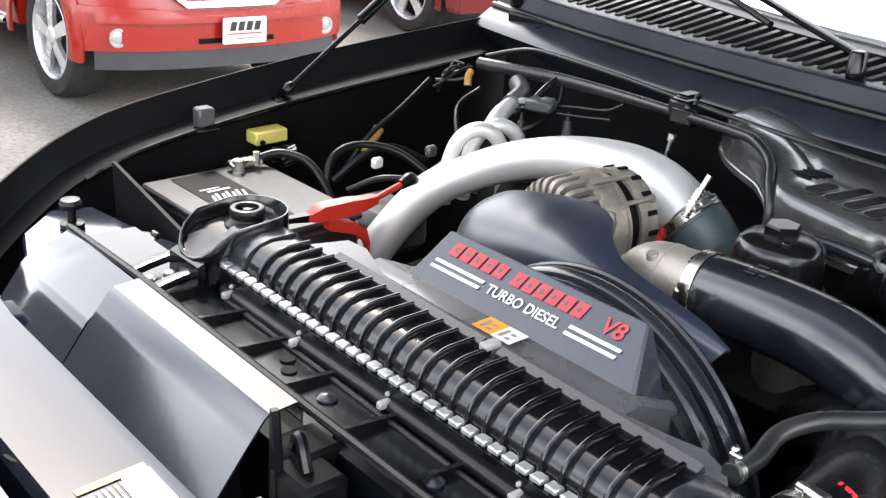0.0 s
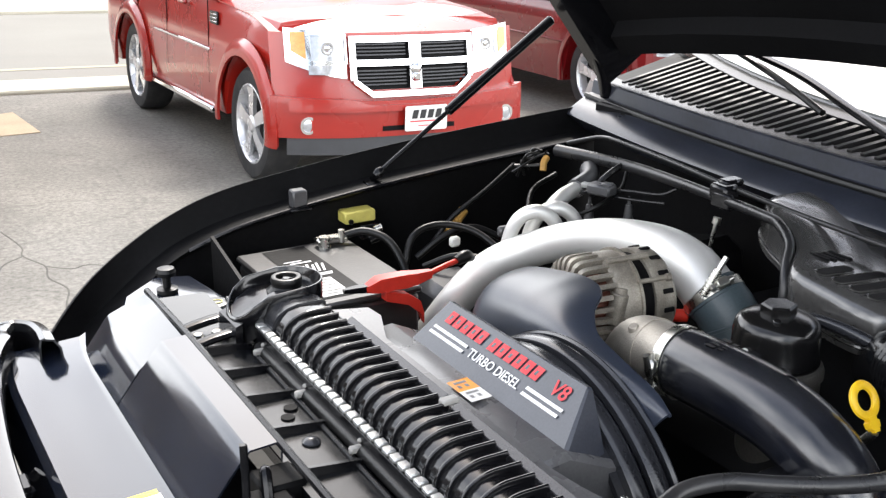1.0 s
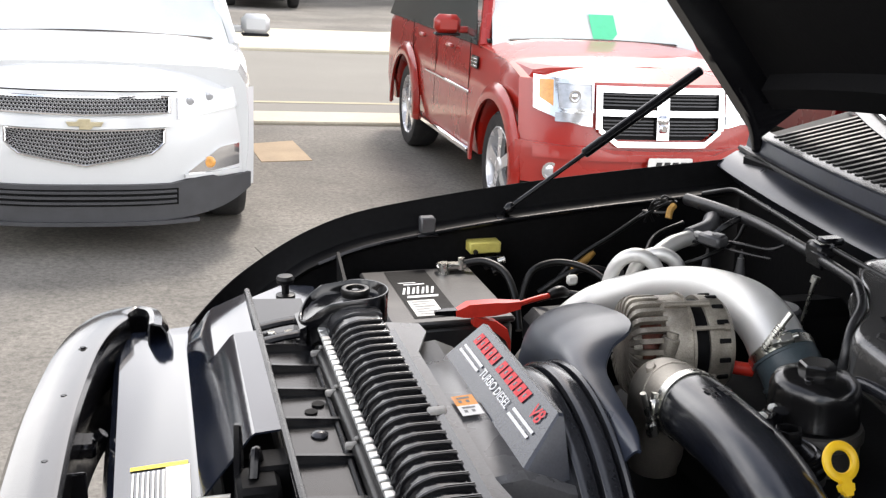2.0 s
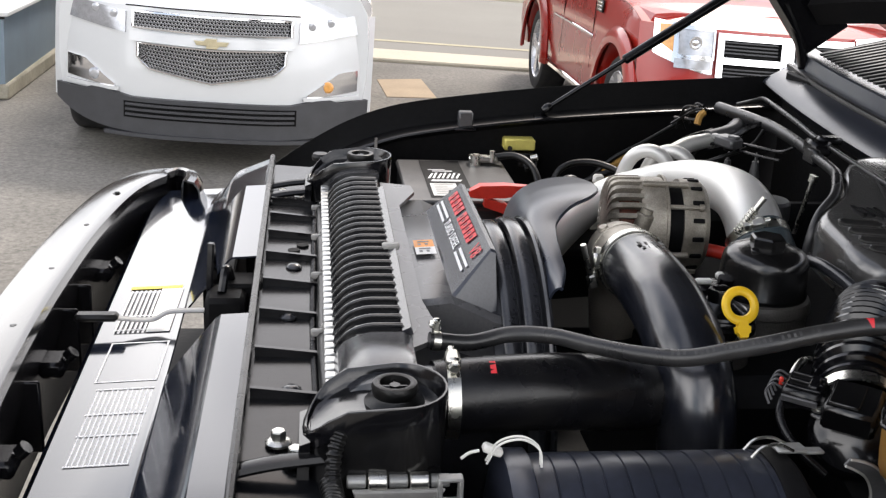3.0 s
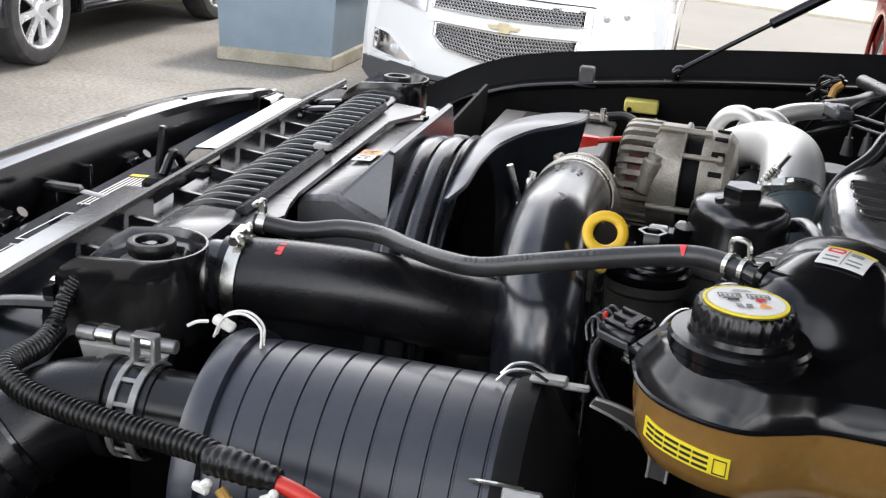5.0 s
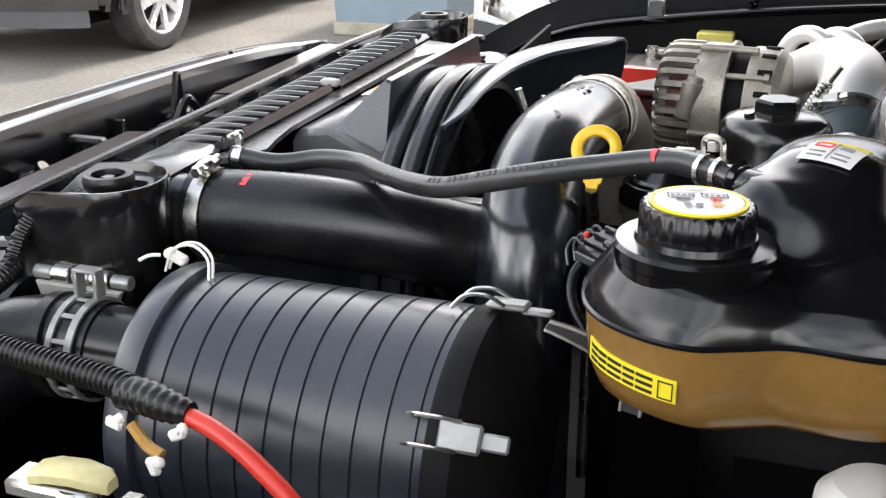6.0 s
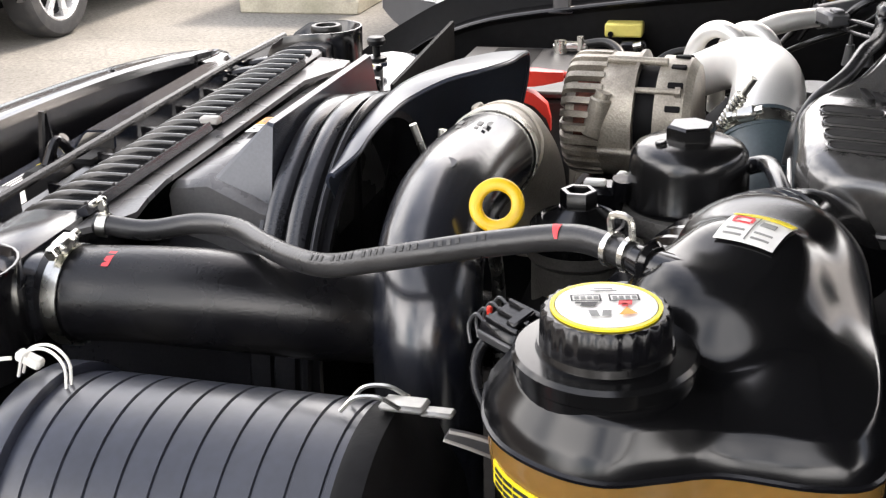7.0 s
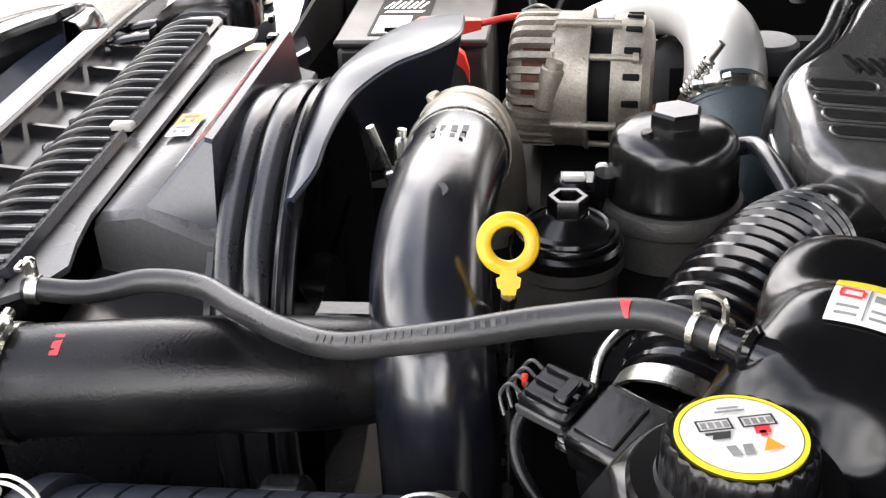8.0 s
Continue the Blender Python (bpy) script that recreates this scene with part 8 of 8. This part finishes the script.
for s in (-1, 1):
    def hz(u):
        k = u if s > 0 else 1 - u
        return (0.775 + 0.05 * k, 0.895 + 0.045 * k)
    xa, xb = (0.50, 0.86) if s > 0 else (-0.86, -0.50)
    hl = w.band("headlamp", xa, xb, 0, 0, 0.012, LENS, th=0.02, zf=hz, nu=10)
    for q in (0.57, 0.68):
        g = G()
        g.lathe([(0, 0.006), (0.014, 0.006), (0.022, 0.004), (0.024, 0.0), (0, -0.01)], w.front(s * q, 0.875 + 0.02 * (q > 0.6), 0.020), V(0, -1, 0), 20)
        part("reflector", g, LENS, hl)
    def fz(u):
        k = u if s > 0 else 1 - u
        return (0.455 + 0.03 * k, 0.475 + 0.115 * min(1, k * 1.6) + 0.02 * k)
    xa, xb = (0.56, 0.86) if s > 0 else (-0.86, -0.56)
    fl_ = w.band("fog_lamp", xa, xb, 0, 0, 0.014, CHROME, th=0.02, zf=fz, nu=10)
    g = G()
    g.lathe([(0, 0.014), (0.022, 0.012), (0.034, 0.0), (0.034, -0.01), (0, -0.01)], w.front(s * 0.68, 0.52, 0.02), V(0, -1, 0.05), 22)
    part("lens", g, LAMPOR if s > 0 else LENS, fl_)
    w.band("fog_surround", min(s * 0.54, s * 0.87), max(s * 0.54, s * 0.87), 0.44, 0.462, 0.03, CARWHITE, th=0.02, nu=10, parent=fl_)
dk = lambda u: (0.205 + 0.13 * abs(2 * u - 1) ** 5, 0.415 + 0.03 * min(1, max(0, abs(2 * u - 1) - 0.5) * 6) - (0.02 if abs(2 * u - 1) > 0.75 else 0))
w.band("lower_bumper", -0.935, 0.935, 0, 0, 0.035, CARGREY, th=0.05, zf=dk, nu=40)
w.band("air_inlet", -0.50, 0.50, 0.295, 0.39, 0.040, BAYBLK, th=0.012, nu=12)
for k in range(3):
    w.band("inlet_slat", -0.49, 0.49, 0.308 + 0.03 * k, 0.322 + 0.03 * k, 0.050, CARGREY, th=0.02, nu=12, nv=1)
w.band("chin_lip", -0.62, 0.62, 0.185, 0.207, 0.060, CARGREY, th=0.06, nu=30, nv=1)
g = G()
g.tube([w.front(x, 0.929, 0.004) for x in (-0.5, -0.25, 0, 0.25, 0.5)], 0.004, seg=6)
part("hood_seam", g, BAYBLK, w.t)
g = G()
g.tube([(w.cx - 0.8, w.y0 + w.back - 0.04, w.hoodz + 0.06), (w.cx, w.y0 + w.back - 0.09, w.hoodz + 0.09), (w.cx + 0.8, w.y0 + w.back - 0.04, w.hoodz + 0.06)], 0.016, seg=6)
part("wiper", g, BLACK, w.t)

on_lot(w.t, w.cx)

# --- second red car ---
r = Car("red_saloon", 6.30, 6.20, 0.93, 4.7, 0.365, 0.95, 2.85, 0.80, 0.30, 0.80, 0.93, 1.45, "dark red car with alloy wheels beside the red off-roader", CARRED2, bow=0.28, power=2.6, rake=0.2, sill=0.26)
r.body()
r.skin()
r.hood(1.2, 0.04)
r.cabin(2.0, 3.8, 0.18)
r.wheels(5)
r.flares(0.05, CARRED2, 0.012)
r.band("grille", -0.40, 0.40, 0.55, 0.70, 0.02, BAYBLK)
for s in (-1, 1):
    r.band("headlamp", min(s * 0.46, s * 0.80), max(s * 0.46, s * 0.80), 0.62, 0.74, 0.015, LENS)
    g = G()
    g.box((r.cx + s * (r.hw + 0.004), r.y0 + 2.3, 0.62), (0.014, 2.0, 0.02), 0.005)
    part("side_moulding", g, CARRED2, r.t)
r.band("bumper", -0.9, 0.9, 0.28, 0.48, 0.04, CARRED2, th=0.05, nu=24)

on_lot(r.t, r.cx)

# --- black off-roader ---
k_ = Car("black_suv", -5.08, 5.42, 0.98, 5.2, 0.40, 0.93, 3.02, 0.88, 0.42, 1.05, 1.15, 1.9, "glossy black car with chrome wheels beyond the grey enclosure", CARBLACK, bow=0.16, power=3.2, rake=0.12)
k_.body()
k_.skin()
k_.hood(1.3, 0.04)
k_.cabin(2.0, 4.7, 0.14)
k_.wheels(8)
k_.flares(0.07, CARBLACK, 0.02)
k_.band("bumper", -0.97, 0.97, 0.40, 0.66, 0.07, CARBLACK, th=0.06, nu=24)
k_.band("grille", -0.5, 0.5, 0.70, 0.98, 0.03, CHROME)
k_.band("valance", -0.9, 0.9, 0.28, 0.40, 0.05, CARGREY, th=0.05, nu=20)
for s in (-1, 1):
    hl = k_.band("headlamp", min(s * 0.56, s * 0.86), max(s * 0.56, s * 0.86), 0.78, 1.0, 0.02, LENS)
    k_.band("fog_lamp", min(s * 0.72, s * 0.86), max(s * 0.72, s * 0.86), 0.50, 0.58, 0.08, LENS)
    g = G()
    g.box((k_.cx + s * (k_.hw + 0.006), k_.y0 + 2.4, 0.62), (0.016, 2.1, 0.03), 0.006)
    part("side_moulding", g, CHROME, k_.t)
    g = G()
    g.box((k_.cx + s * (k_.hw - 0.02), k_.y0 + 2.43, 0.36), (0.10, 2.0, 0.05), 0.015)
    part("running_board", g, BLACK, k_.t)

# --- dark car on the far side of the street ---
d_ = Car("dark_car", 2.4, 26.5, 0.9, 4.5, 0.33, 0.9, 2.7, 0.8, 0.30, 0.85, 0.95, 1.45, "dark car standing across the street", CARBLACK, bow=0.25, power=2.6, sill=0.25)
d_.body()
d_.skin()
d_.hood(1.2)
d_.cabin(2.0, 3.7, 0.17)
d_.wheels(5, ALU)
on_lot(d_.t, d_.cx)

# ---- grey-blue enclosure on its concrete base ----
en = thing("enclosure", (-2.74, 8.6, 0), "low blue-grey boarded enclosure on a weathered concrete base", "enclosure")
g = G()
g.box((-2.735, 8.60, 0.055), (0.97, 2.56, 0.11), 0.012)
part("base", g, STONE, en)
g = G()
g.loft([[V(-3.195, 7.34, 0.105), V(-2.275, 7.34, 0.105), V(-2.305, 9.84, 0.105), V(-3.195, 9.84, 0.105)], [V(-3.225, 7.32, 0.60), V(-2.245, 7.32, 0.60), V(-2.275, 9.84, 0.60), V(-3.225, 9.84, 0.60)]])
part("boarding", g, SIDING, en)
g = G()
g.box((-2.735, 8.59, 0.612), (1.06, 2.60, 0.03), 0.006)
part("top_board", g, mat("white_painted_board", (0.72, 0.72, 0.70), 0.6, scale=4, var=0.06), en)
g = G()
g.box((-2.735, 7.312, 0.588), (1.00, 0.012, 0.02), 0.002)
part("edge_trim", g, BLACK, en)
